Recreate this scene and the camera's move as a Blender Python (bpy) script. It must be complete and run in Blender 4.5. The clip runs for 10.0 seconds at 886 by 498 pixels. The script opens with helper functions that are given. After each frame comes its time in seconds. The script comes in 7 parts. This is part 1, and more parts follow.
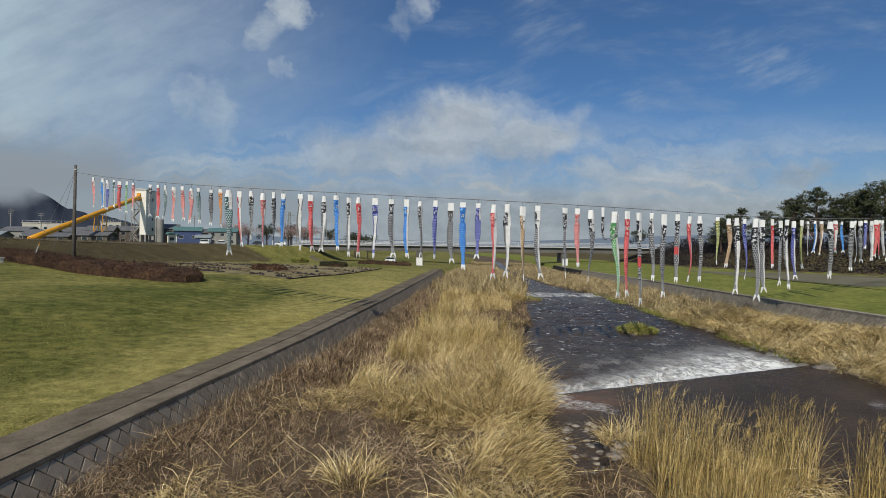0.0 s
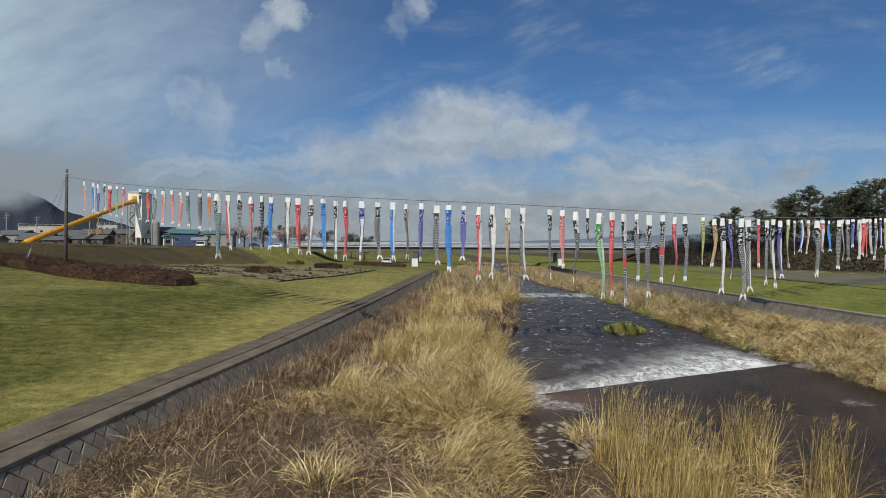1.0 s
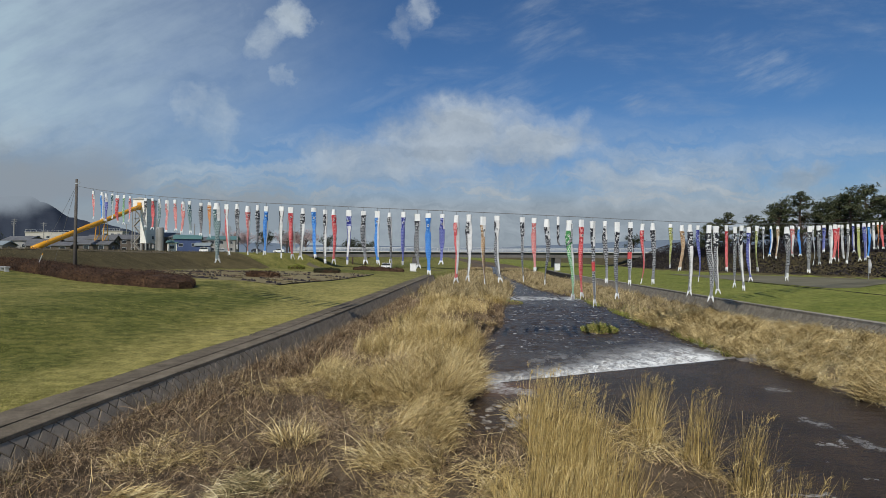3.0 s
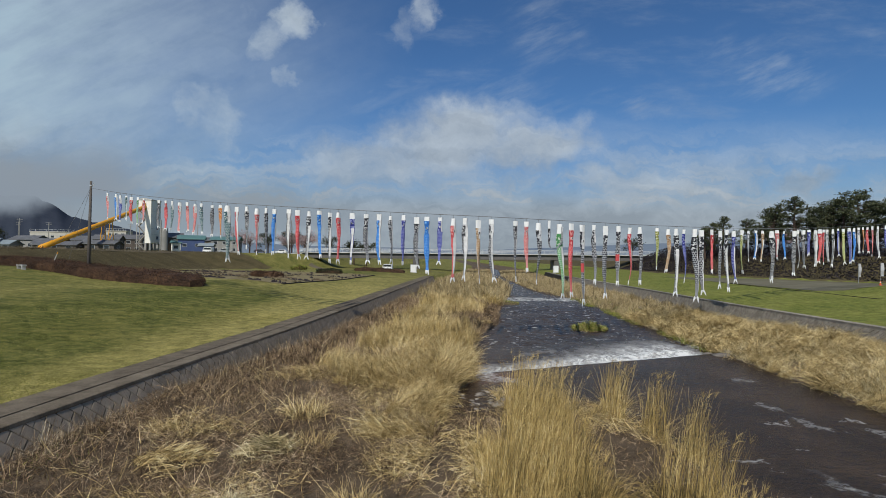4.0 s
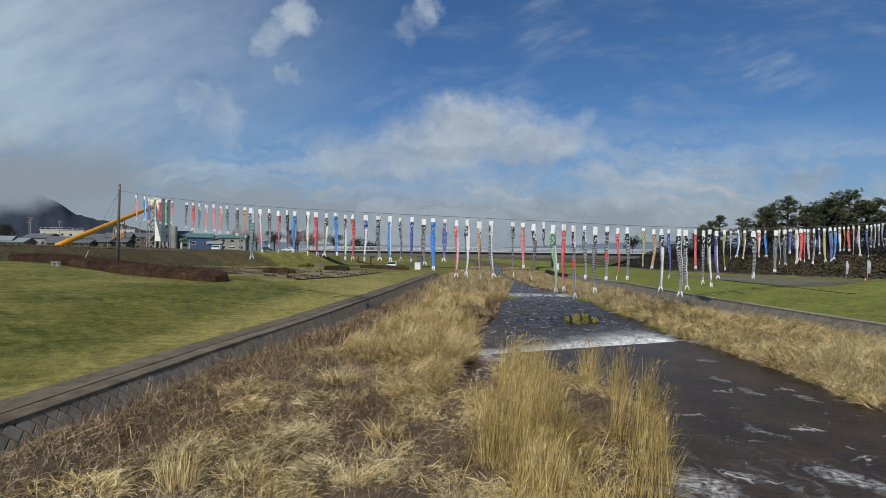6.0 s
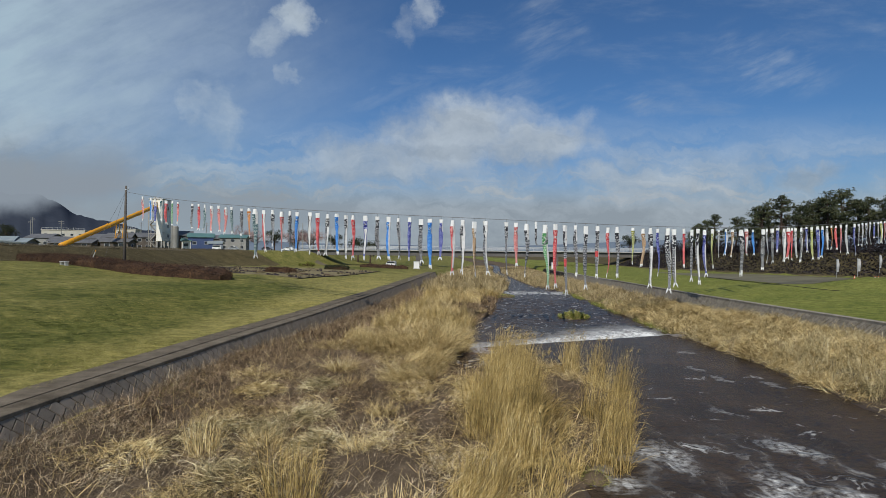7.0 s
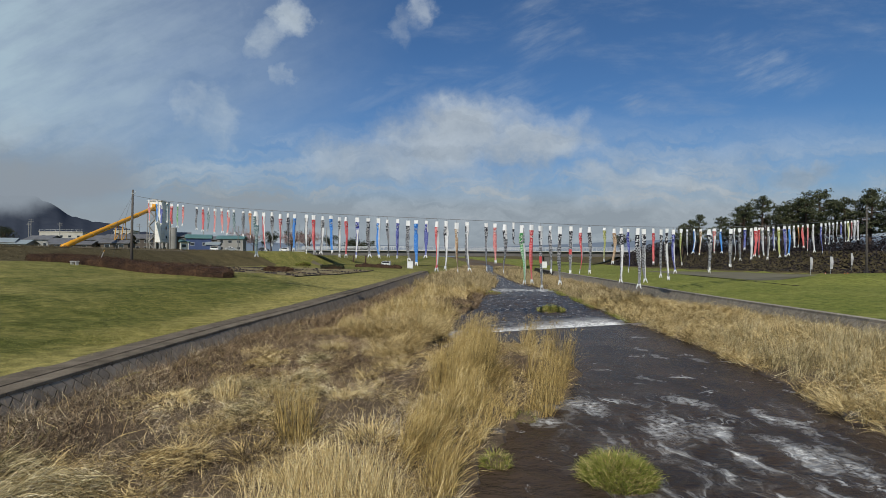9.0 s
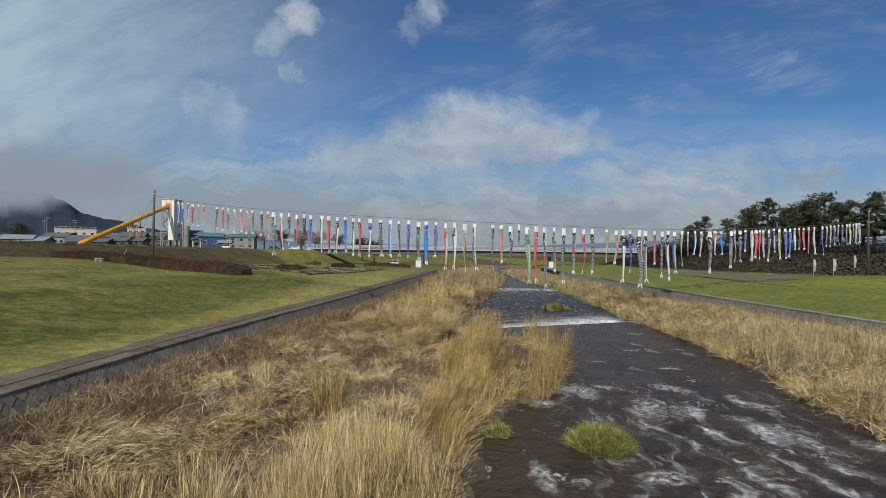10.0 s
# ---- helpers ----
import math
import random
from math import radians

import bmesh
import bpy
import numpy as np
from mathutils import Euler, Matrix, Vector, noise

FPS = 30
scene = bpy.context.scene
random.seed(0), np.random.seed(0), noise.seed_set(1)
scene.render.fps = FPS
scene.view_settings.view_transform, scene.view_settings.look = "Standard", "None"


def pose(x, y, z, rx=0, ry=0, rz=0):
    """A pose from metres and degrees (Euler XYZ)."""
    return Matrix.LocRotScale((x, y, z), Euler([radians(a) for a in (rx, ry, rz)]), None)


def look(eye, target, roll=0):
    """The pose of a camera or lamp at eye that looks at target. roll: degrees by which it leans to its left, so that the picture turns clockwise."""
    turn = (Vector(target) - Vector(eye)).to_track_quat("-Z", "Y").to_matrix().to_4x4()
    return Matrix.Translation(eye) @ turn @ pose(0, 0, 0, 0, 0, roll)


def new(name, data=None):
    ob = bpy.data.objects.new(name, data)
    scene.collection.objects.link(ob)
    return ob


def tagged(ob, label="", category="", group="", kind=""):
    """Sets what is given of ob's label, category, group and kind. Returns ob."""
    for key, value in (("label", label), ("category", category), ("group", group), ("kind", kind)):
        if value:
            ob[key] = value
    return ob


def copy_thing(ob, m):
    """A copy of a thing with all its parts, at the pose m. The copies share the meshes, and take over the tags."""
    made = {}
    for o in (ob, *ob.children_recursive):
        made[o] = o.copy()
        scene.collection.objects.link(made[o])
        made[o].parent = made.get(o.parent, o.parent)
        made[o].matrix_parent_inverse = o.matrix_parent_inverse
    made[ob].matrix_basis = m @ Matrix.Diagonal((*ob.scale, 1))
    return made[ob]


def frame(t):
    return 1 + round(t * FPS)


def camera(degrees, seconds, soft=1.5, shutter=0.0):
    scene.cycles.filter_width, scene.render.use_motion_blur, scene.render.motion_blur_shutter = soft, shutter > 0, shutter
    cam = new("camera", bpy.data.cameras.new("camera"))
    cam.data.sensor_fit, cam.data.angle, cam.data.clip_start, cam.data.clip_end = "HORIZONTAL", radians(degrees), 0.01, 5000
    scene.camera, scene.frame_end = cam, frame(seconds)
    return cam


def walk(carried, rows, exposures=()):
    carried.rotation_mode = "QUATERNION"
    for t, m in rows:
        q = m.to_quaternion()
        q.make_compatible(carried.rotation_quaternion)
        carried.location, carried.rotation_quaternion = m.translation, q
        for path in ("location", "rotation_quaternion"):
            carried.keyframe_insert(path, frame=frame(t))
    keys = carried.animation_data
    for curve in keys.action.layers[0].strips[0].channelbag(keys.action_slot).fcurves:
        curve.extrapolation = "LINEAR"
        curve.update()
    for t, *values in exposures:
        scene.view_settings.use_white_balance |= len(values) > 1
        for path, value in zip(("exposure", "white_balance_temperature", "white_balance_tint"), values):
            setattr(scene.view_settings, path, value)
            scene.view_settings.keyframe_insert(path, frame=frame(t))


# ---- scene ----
cam = camera(79.3, 10.0, soft=0.8)
PATH = [
    (0, (-0.111, -0.952, 5.432), (-0.106, 1.048, 5.437), 0.7),
    (0.5, (0.201, -1.081, 5.465), (0.211, 0.919, 5.47), 0.5),
    (1, (0.595, -1.249, 5.534), (0.607, 0.751, 5.541), 0.3),
    (1.5, (1.006, -1.555, 5.587), (1.008, 0.445, 5.595), 0.1),
    (2, (1.407, -2.095, 5.572), (1.405, -0.095, 5.586), 0.1),
    (2.5, (1.774, -2.942, 5.548), (1.774, -0.942, 5.568), 0.1),
    (4, (2.299, -6.16, 5.452), (2.294, -4.16, 5.485), 0.6),
    (4.5, (2.266, -7.248, 5.439), (2.265, -5.249, 5.472), 0.6),
    (5, (2.212, -8.29, 5.434), (2.21, -6.29, 5.465), 0.7),
    (5.5, (2.128, -9.254, 5.444), (2.116, -7.254, 5.471), 0.7),
    (7, (2.423, -11.968, 5.397), (2.41, -9.968, 5.419), 0.5),
    (7.5, (2.683, -12.827, 5.369), (2.679, -10.827, 5.39), 0.4),
    (8, (2.993, -13.811, 5.307), (2.987, -11.811, 5.328), 0.3),
    (8.5, (3.271, -14.879, 5.22), (3.27, -12.879, 5.243), 0.2),
    (9, (3.402, -16.015, 5.202), (3.403, -14.015, 5.226), 0.3),
    (9.5, (3.363, -17.196, 5.232), (3.347, -15.196, 5.256), 0.6),
    (10, (3.299, -18.369, 5.255), (3.272, -16.37, 5.276), 0.7),
]
walk(cam, [(t, look(eye, target, roll)) for t, eye, target, roll in PATH], [(0, 0, 6220, 10), (2.5, 0, 6070, 10), (5, 0, 5970, 10), (7.5, 0, 6060, 10), (10, 0, 6100, 10)])

# ---- world, sun, exposure ----
SUN_AZ, SUN_EL = radians(191), radians(40)   # azimuth from +y towards +x


def grapher(tree):
    """Node maker: n(type, {input: value or socket}, attribute=value) returns the first output."""
    tree.nodes.clear()

    def n(kind, ins=None, out=0, **kw):
        node = tree.nodes.new(kind)
        for k, v in kw.items():
            if k == "operation":
                node.operation = v
            elif k == "blend":
                node.data_type, node.blend_type = "RGBA", v
            elif k == "interp":
                node.interpolation_type = v
            elif k == "feature":
                node.feature = v
            elif k == "ramp":
                els = node.color_ramp.elements
                while len(els) < len(v):
                    els.new(0.5)
                for e, (p, c) in zip(els, v):
                    e.position, e.color = p, (*c, 1) if len(c) == 3 else c
        for key, val in (ins or {}).items():
            if isinstance(val, bpy.types.NodeSocket):
                tree.links.new(val, node.inputs[key])
            else:
                node.inputs[key].default_value = val
        return node.outputs[out] if len(node.outputs) else None
    return n


def build_world():
    world = bpy.data.worlds.new("sky")
    scene.world = world
    world.use_nodes = True
    t = world.node_tree
    n = grapher(t)

    def m(op, a, b=0.0, c=None):
        ins = {0: a, 1: b}
        if c is not None:
            ins[2] = c
        return n("ShaderNodeMath", ins, operation=op)

    def step(v, a, b, lo=0.0, hi=1.0):
        return n("ShaderNodeMapRange", {"Value": v, "From Min": a, "From Max": b, "To Min": lo, "To Max": hi}, interp="SMOOTHSTEP")

    def mix(f, a, b):
        return n("ShaderNodeMix", {0: f, 6: a, 7: b}, out=2, blend="MIX")

    sky = t.nodes.new("ShaderNodeTexSky")
    sky.sky_type, sky.sun_disc = "NISHITA", False
    sky.sun_elevation, sky.sun_rotation = SUN_EL, SUN_AZ
    sky.air_density, sky.dust_density, sky.ozone_density = 1.0, 0.3, 3.0
    d = n("ShaderNodeTexCoord")
    xyz = t.nodes.new("ShaderNodeSeparateXYZ")
    t.links.new(d, xyz.inputs[0])
    x, y, z = xyz.outputs
    ahead = m("MAXIMUM", y, 0.08)
    u, v = m("DIVIDE", x, ahead), m("DIVIDE", z, ahead)
    flat = n("ShaderNodeCombineXYZ", {0: u, 1: v, 2: 0.0})
    big = n("ShaderNodeTexNoise", {"Vector": flat, "Scale": 4.5, "Detail": 6.0, "Roughness": 0.6}, out=1)
    wob = n("ShaderNodeVectorMath", {0: big, 1: (0.5, 0.5, 0.5)}, operation="SUBTRACT")
    wob = n("ShaderNodeVectorMath", {0: wob, 1: (0.18, 0.12, 0.0)}, operation="MULTIPLY")
    fray = n("ShaderNodeTexNoise", {"Vector": flat, "Scale": 13.0, "Detail": 6.0, "Roughness": 0.62}, out=1)
    fray = n("ShaderNodeVectorMath", {0: fray, 1: (0.5, 0.5, 0.5)}, operation="SUBTRACT")
    wob = n("ShaderNodeVectorMath", {0: fray, 1: (0.1, 0.075, 0.0), 2: wob}, operation="MULTIPLY_ADD")
    uv = n("ShaderNodeVectorMath", {0: n("ShaderNodeVectorMath", {0: flat, 1: (0.013, 0.0, 0.0)}, operation="ADD"), 1: wob}, operation="ADD")
    puff = n("ShaderNodeTexNoise", {"Vector": flat, "Scale": 8.0, "Detail": 8.0, "Roughness": 0.58})

    def blob(cx, cy, rx, ry, k):
        p = n("ShaderNodeVectorMath", {0: uv, 1: (cx, cy, 0)}, operation="SUBTRACT")
        p = n("ShaderNodeVectorMath", {0: p, 1: (1 / rx, 1 / ry, 0)}, operation="MULTIPLY")
        r = n("ShaderNodeVectorMath", {0: p}, out=1, operation="LENGTH")
        return m("MULTIPLY", step(r, 1.15, 0.1), k)

    def pile(spots):
        total = None
        for spot in spots:
            g = blob(*spot)
            total = g if total is None else m("MAXIMUM", total, g)
        return total

    grain = n("ShaderNodeTexNoise", {"Vector": uv, "Scale": 21.0, "Detail": 6.0, "Roughness": 0.62})
    wisp = n("ShaderNodeTexNoise", {"Vector": n("ShaderNodeVectorMath", {0: flat, 1: (2.0, 7.0, 1.0)}, operation="MULTIPLY"), "Scale": 1.6, "Detail": 7.0, "Roughness": 0.64})
    slant = n("ShaderNodeCombineXYZ", {0: m("MULTIPLY_ADD", v, 1.3, m("MULTIPLY", u, 1.0)), 1: m("MULTIPLY_ADD", u, -2.4, m("MULTIPLY", v, 5.0)), 2: 0.0})
    comb = n("ShaderNodeTexNoise", {"Vector": slant, "Scale": 3.2, "Detail": 6.0, "Roughness": 0.6})
    rough_edge = m("ADD", m("MULTIPLY", m("SUBTRACT", puff, 0.5), 1.0), m("MULTIPLY", m("SUBTRACT", grain, 0.5), 0.4))
    # heaped clouds, softly frayed
    heap = pile(((0.06, 0.235, 0.19, 0.1, 1.15), (0.0, 0.2, 0.2, 0.095, 1.1), (0.17, 0.205, 0.19, 0.075, 1.1), (-0.12, 0.17, 0.22, 0.085, 1.0), (0.36, 0.14, 0.16, 0.065, 1.0),
                 (0.53, 0.125, 0.22, 0.06, 0.95), (0.69, 0.15, 0.14, 0.05, 0.9), (-0.28, 0.45, 0.07, 0.07, 1.0), (-0.33, 0.41, 0.08, 0.08, 0.75), (-0.37, 0.46, 0.09, 0.06, 0.5), (-0.305, 0.33, 0.03, 0.05, 0.6), (-0.04, 0.46, 0.04, 0.05, 0.6), (-0.065, 0.425, 0.035, 0.05, 0.5), (-0.44, 0.26, 0.15, 0.13, 0.75)))
    ragged = step(m("ADD", heap, m("MULTIPLY", rough_edge, m("MINIMUM", m("MULTIPLY_ADD", heap, 1.2, 0.15), 1.0))), 0.04, 1.16, 0.0, 0.88)
    # thin combed veil and its streaks
    veil = pile(((-1.05, 0.34, 0.92, 0.6, 1.02), (-0.7, 0.5, 0.5, 0.25, 0.6)))
    veil = m("MULTIPLY", veil, step(comb, 0.25, 0.72, 0.72, 1.1))
    wisps = pile(((0.4, 0.3, 0.16, 0.05, 0.7), (0.62, 0.36, 0.16, 0.09, 0.6), (0.19, 0.44, 0.1, 0.12, 0.45), (-0.2, 0.3, 0.25, 0.1, 0.3), (0.1, 0.31, 0.2, 0.07, 0.45)))
    wisps = m("MULTIPLY", wisps, step(comb, 0.44, 0.72, 0.0, 0.62))
    thin = m("MAXIMUM", m("MAXIMUM", veil, wisps), step(wisp, 0.46, 0.85, 0.0, 0.3))
    layer = n("ShaderNodeTexNoise", {"Vector": n("ShaderNodeVectorMath", {0: uv, 1: (2.2, 15.0, 1.0)}, operation="MULTIPLY"), "Scale": 1.5, "Detail": 5.0, "Roughness": 0.6})
    low = m("MULTIPLY", step(v, 0.3, 0.09), m("MAXIMUM", step(layer, 0.32, 0.64, 0.32, 1.05), step(v, 0.19, 0.08, 0.0, 0.97)))
    bank = m("MULTIPLY", pile(((-0.8, 0.12, 0.4, 0.16, 1.0), (-0.45, 0.09, 0.4, 0.07, 0.9))), step(puff, 0.3, 0.6, 0.75, 1.0))
    cover = m("MINIMUM", m("MAXIMUM", m("MAXIMUM", ragged, thin), m("MAXIMUM", low, bank)), 1.0)
    # clouds behind and overhead
    back = n("ShaderNodeTexNoise", {"Vector": d, "Scale": 3.0, "Detail": 5.0})
    cover = m("MAXIMUM", cover, m("MULTIPLY", step(back, 0.45, 0.65, 0.0, 0.6), step(y, 0.1, -0.25)))
    shade = m("ADD", step(v, 0.04, 0.36, 0.16, 0.85), m("ADD", m("MULTIPLY", m("SUBTRACT", puff, 0.5), 1.0), m("ADD", m("MULTIPLY", m("SUBTRACT", layer, 0.5), 1.5), m("MULTIPLY", m("SUBTRACT", grain, 0.5), 0.5))))
    shade = m("ADD", m("SUBTRACT", shade, m("MULTIPLY", bank, 0.55)), m("MULTIPLY", ragged, 0.06))
    white = mix(n("ShaderNodeClamp", {0: shade}), CLOUD_LOW, CLOUD_HIGH)
    white = mix(m("MULTIPLY", veil, m("SUBTRACT", 0.9, bank)), white, (3.7, 4.75, 5.35, 1))
    blue = n("ShaderNodeMix", {0: 1.0, 6: sky.outputs[0], 7: SKY_TINT}, out=2, blend="MULTIPLY")
    col = mix(cover, blue, white)
    bg = n("ShaderNodeBackground", {0: col, 1: 0.1})
    n("ShaderNodeOutputWorld", {0: bg})


CLOUD_LOW, CLOUD_HIGH, SKY_TINT = (2.8, 3.1, 3.28, 1), (5.2, 5.6, 5.75, 1), (0.42, 0.58, 0.72, 1)
build_world()
sun = new("sun", bpy.data.lights.new("sun", "SUN"))
sun.data.energy, sun.data.angle, sun.data.color = 3.75, radians(0.8), (1.0, 0.91, 0.76)
sun.matrix_world = look((0, 0, 0), (-math.sin(SUN_AZ) * math.cos(SUN_EL), -math.cos(SUN_AZ) * math.cos(SUN_EL), -math.sin(SUN_EL)))
scene.view_settings.exposure = 0.0


# ---- materials ----
def material(name, rough=0.8, metal=0.0, spec=0.5):
    """A material whose colour and bump are filled in by the caller: returns it, the node maker and a finisher."""
    mat = bpy.data.materials.new(name)
    mat.use_nodes = True
    n = grapher(mat.node_tree)

    def done(colour, bump=None, strength=0.3, dist=0.02, roughness=None, extra=None):
        ins = {"Base Color": colour, "Roughness": rough if roughness is None else roughness, "Metallic": metal, "Specular IOR Level": spec}
        if bump is not None:
            ins["Normal"] = n("ShaderNodeBump", {"Strength": strength, "Distance": dist, "Height": bump})
        ins.update(extra or {})
        n("ShaderNodeOutputMaterial", {0: n("ShaderNodeBsdfPrincipled", ins)})
        return mat
    return n, done


def rgb(c):
    return (*c, 1)


def worn(name, a, b, scale=3.0, fine=40.0, rough=0.8, metal=0.0, bump=0.25, dist=0.01, spec=0.4, by_object=0.0):
    """Two tones mixed at two scales of noise, with a fine relief."""
    n, done = material(name, rough, metal, spec)
    pos = n("ShaderNodeTexCoord", out=3)
    if by_object:
        pos = n("ShaderNodeNewGeometry")
    n1 = n("ShaderNodeTexNoise", {"Vector": pos, "Scale": scale, "Detail": 5.0, "Roughness": 0.6})
    n2 = n("ShaderNodeTexNoise", {"Vector": pos, "Scale": fine, "Detail": 4.0, "Roughness": 0.7})
    f = n("ShaderNodeMath", {0: n1, 1: 0.62, 2: n("ShaderNodeMath", {0: n2, 1: 0.38}, operation="MULTIPLY")}, operation="MULTIPLY_ADD")
    if by_object:
        r = n("ShaderNodeObjectInfo", out=5)
        f = n("ShaderNodeMath", {0: n("ShaderNodeMath", {0: r, 1: 0.5}, operation="SUBTRACT"), 1: by_object, 2: f}, operation="MULTIPLY_ADD")
    f = n("ShaderNodeMapRange", {"Value": f, "From Min": 0.33, "From Max": 0.67})
    col = n("ShaderNodeMix", {0: f, 6: rgb(a), 7: rgb(b)}, out=2, blend="MIX")
    return done(col, n2, bump, dist)


def lawn_material(name, green, straw, slope=True):
    n, done = material(name, 0.95, spec=0.15)
    pos = n("ShaderNodeNewGeometry")
    sep = grapher_xyz(n, pos)
    n1 = n("ShaderNodeTexNoise", {"Vector": pos, "Scale": 0.22, "Detail": 6.0, "Roughness": 0.65})
    n2 = n("ShaderNodeTexNoise", {"Vector": pos, "Scale": 1.7, "Detail": 8.0, "Roughness": 0.75})
    stretch = n("ShaderNodeVectorMath", {0: pos, 1: (1.0, 0.6, 1.0)}, operation="MULTIPLY")
    n3 = n("ShaderNodeTexNoise", {"Vector": stretch, "Scale": 22.0, "Detail": 4.0, "Roughness": 0.75})
    f = n("ShaderNodeMath", {0: n1, 1: 0.52, 2: n("ShaderNodeMath", {0: n2, 1: 0.48}, operation="MULTIPLY")}, operation="MULTIPLY_ADD")
    f = n("ShaderNodeMath", {0: n3, 1: 0.3, 2: f}, operation="MULTIPLY_ADD")
    if slope:
        # pulls the mix towards the green tone in a band across the slope
        band = n("ShaderNodeMapRange", {"Value": sep[0], "From Min": -8.6, "From Max": -13.0}, interp="SMOOTHSTEP")
        far = n("ShaderNodeMapRange", {"Value": n("ShaderNodeMath", {0: sep[0], 1: 0.55, 2: sep[1]}, operation="MULTIPLY_ADD"), "From Min": 46.0, "From Max": 27.0}, interp="SMOOTHSTEP")
        greener = n("ShaderNodeMath", {0: band, 1: far}, operation="MULTIPLY")
        f = n("ShaderNodeMath", {0: greener, 1: -0.17, 2: f}, operation="MULTIPLY_ADD")
        near = n("ShaderNodeMapRange", {"Value": sep[0], "From Min": -12.5, "From Max": -9.5}, interp="SMOOTHSTEP")
        f = n("ShaderNodeMath", {0: near, 1: 0.06, 2: f}, operation="MULTIPLY_ADD")
        plateau = n("ShaderNodeMapRange", {"Value": sep[0], "From Min": -19.0, "From Max": -25.0}, interp="SMOOTHSTEP")
        slopes = n("ShaderNodeMapRange", {"Value": sep[1], "From Min": 42.0, "From Max": 125.0}, interp="SMOOTHSTEP")
        f = n("ShaderNodeMath", {0: slopes, 1: -0.16, 2: f}, operation="MULTIPLY_ADD")
        f = n("ShaderNodeMath", {0: plateau, 1: 0.07, 2: f}, operation="MULTIPLY_ADD")
    f = n("ShaderNodeMapRange", {"Value": f, "From Min": 0.43, "From Max": 0.8})
    col = n("ShaderNodeMix", {0: f, 6: rgb(green), 7: rgb(straw)}, out=2, blend="MIX")
    dark = n("ShaderNodeMapRange", {"Value": n("ShaderNodeMath", {0: n3, 1: 0.5, 2: n("ShaderNodeMath", {0: n2, 1: 0.5}, operation="MULTIPLY")}, operation="MULTIPLY_ADD"), "From Min": 0.34, "From Max": 0.62, "To Min": 0.42, "To Max": 1.42})
    col = n("ShaderNodeMix", {0: 1.0, 6: col, 7: n("ShaderNodeCombineColor", {0: dark, 1: dark, 2: dark})}, out=2, blend="MULTIPLY")
    h = n("ShaderNodeMath", {0: n3, 1: n2}, operation="ADD")
    return done(col, h, 0.7, 0.06)


def grapher_xyz(n, socket):
    return [n("ShaderNodeSeparateXYZ", {0: socket}, out=i) for i in range(3)]


def blade_material(name, stops, rough=0.75, through=0.25):
    """Dry or green blades, each blade with a tone of its own."""
    n, done = material(name, rough, spec=0.25)
    r = n("ShaderNodeNewGeometry", out=8)
    pos = n("ShaderNodeNewGeometry")
    patch = n("ShaderNodeTexNoise", {"Vector": pos, "Scale": 0.55, "Detail": 3.0})
    lock = n("ShaderNodeTexNoise", {"Vector": pos, "Scale": 4.5, "Detail": 3.0, "Roughness": 0.6})
    f = n("ShaderNodeMath", {0: n("ShaderNodeMath", {0: patch, 1: 0.5}, operation="SUBTRACT"), 1: 1.1, 2: n("ShaderNodeMath", {0: r, 1: 0.75, 2: 0.12}, operation="MULTIPLY_ADD")}, operation="MULTIPLY_ADD")
    f = n("ShaderNodeMath", {0: n("ShaderNodeMath", {0: lock, 1: 0.5}, operation="SUBTRACT"), 1: 1.5, 2: f}, operation="MULTIPLY_ADD")
    col = n("ShaderNodeValToRGB", {0: f}, ramp=stops)
    return done(col, extra={"Transmission Weight": 0.0, "Subsurface Weight": 0.0})


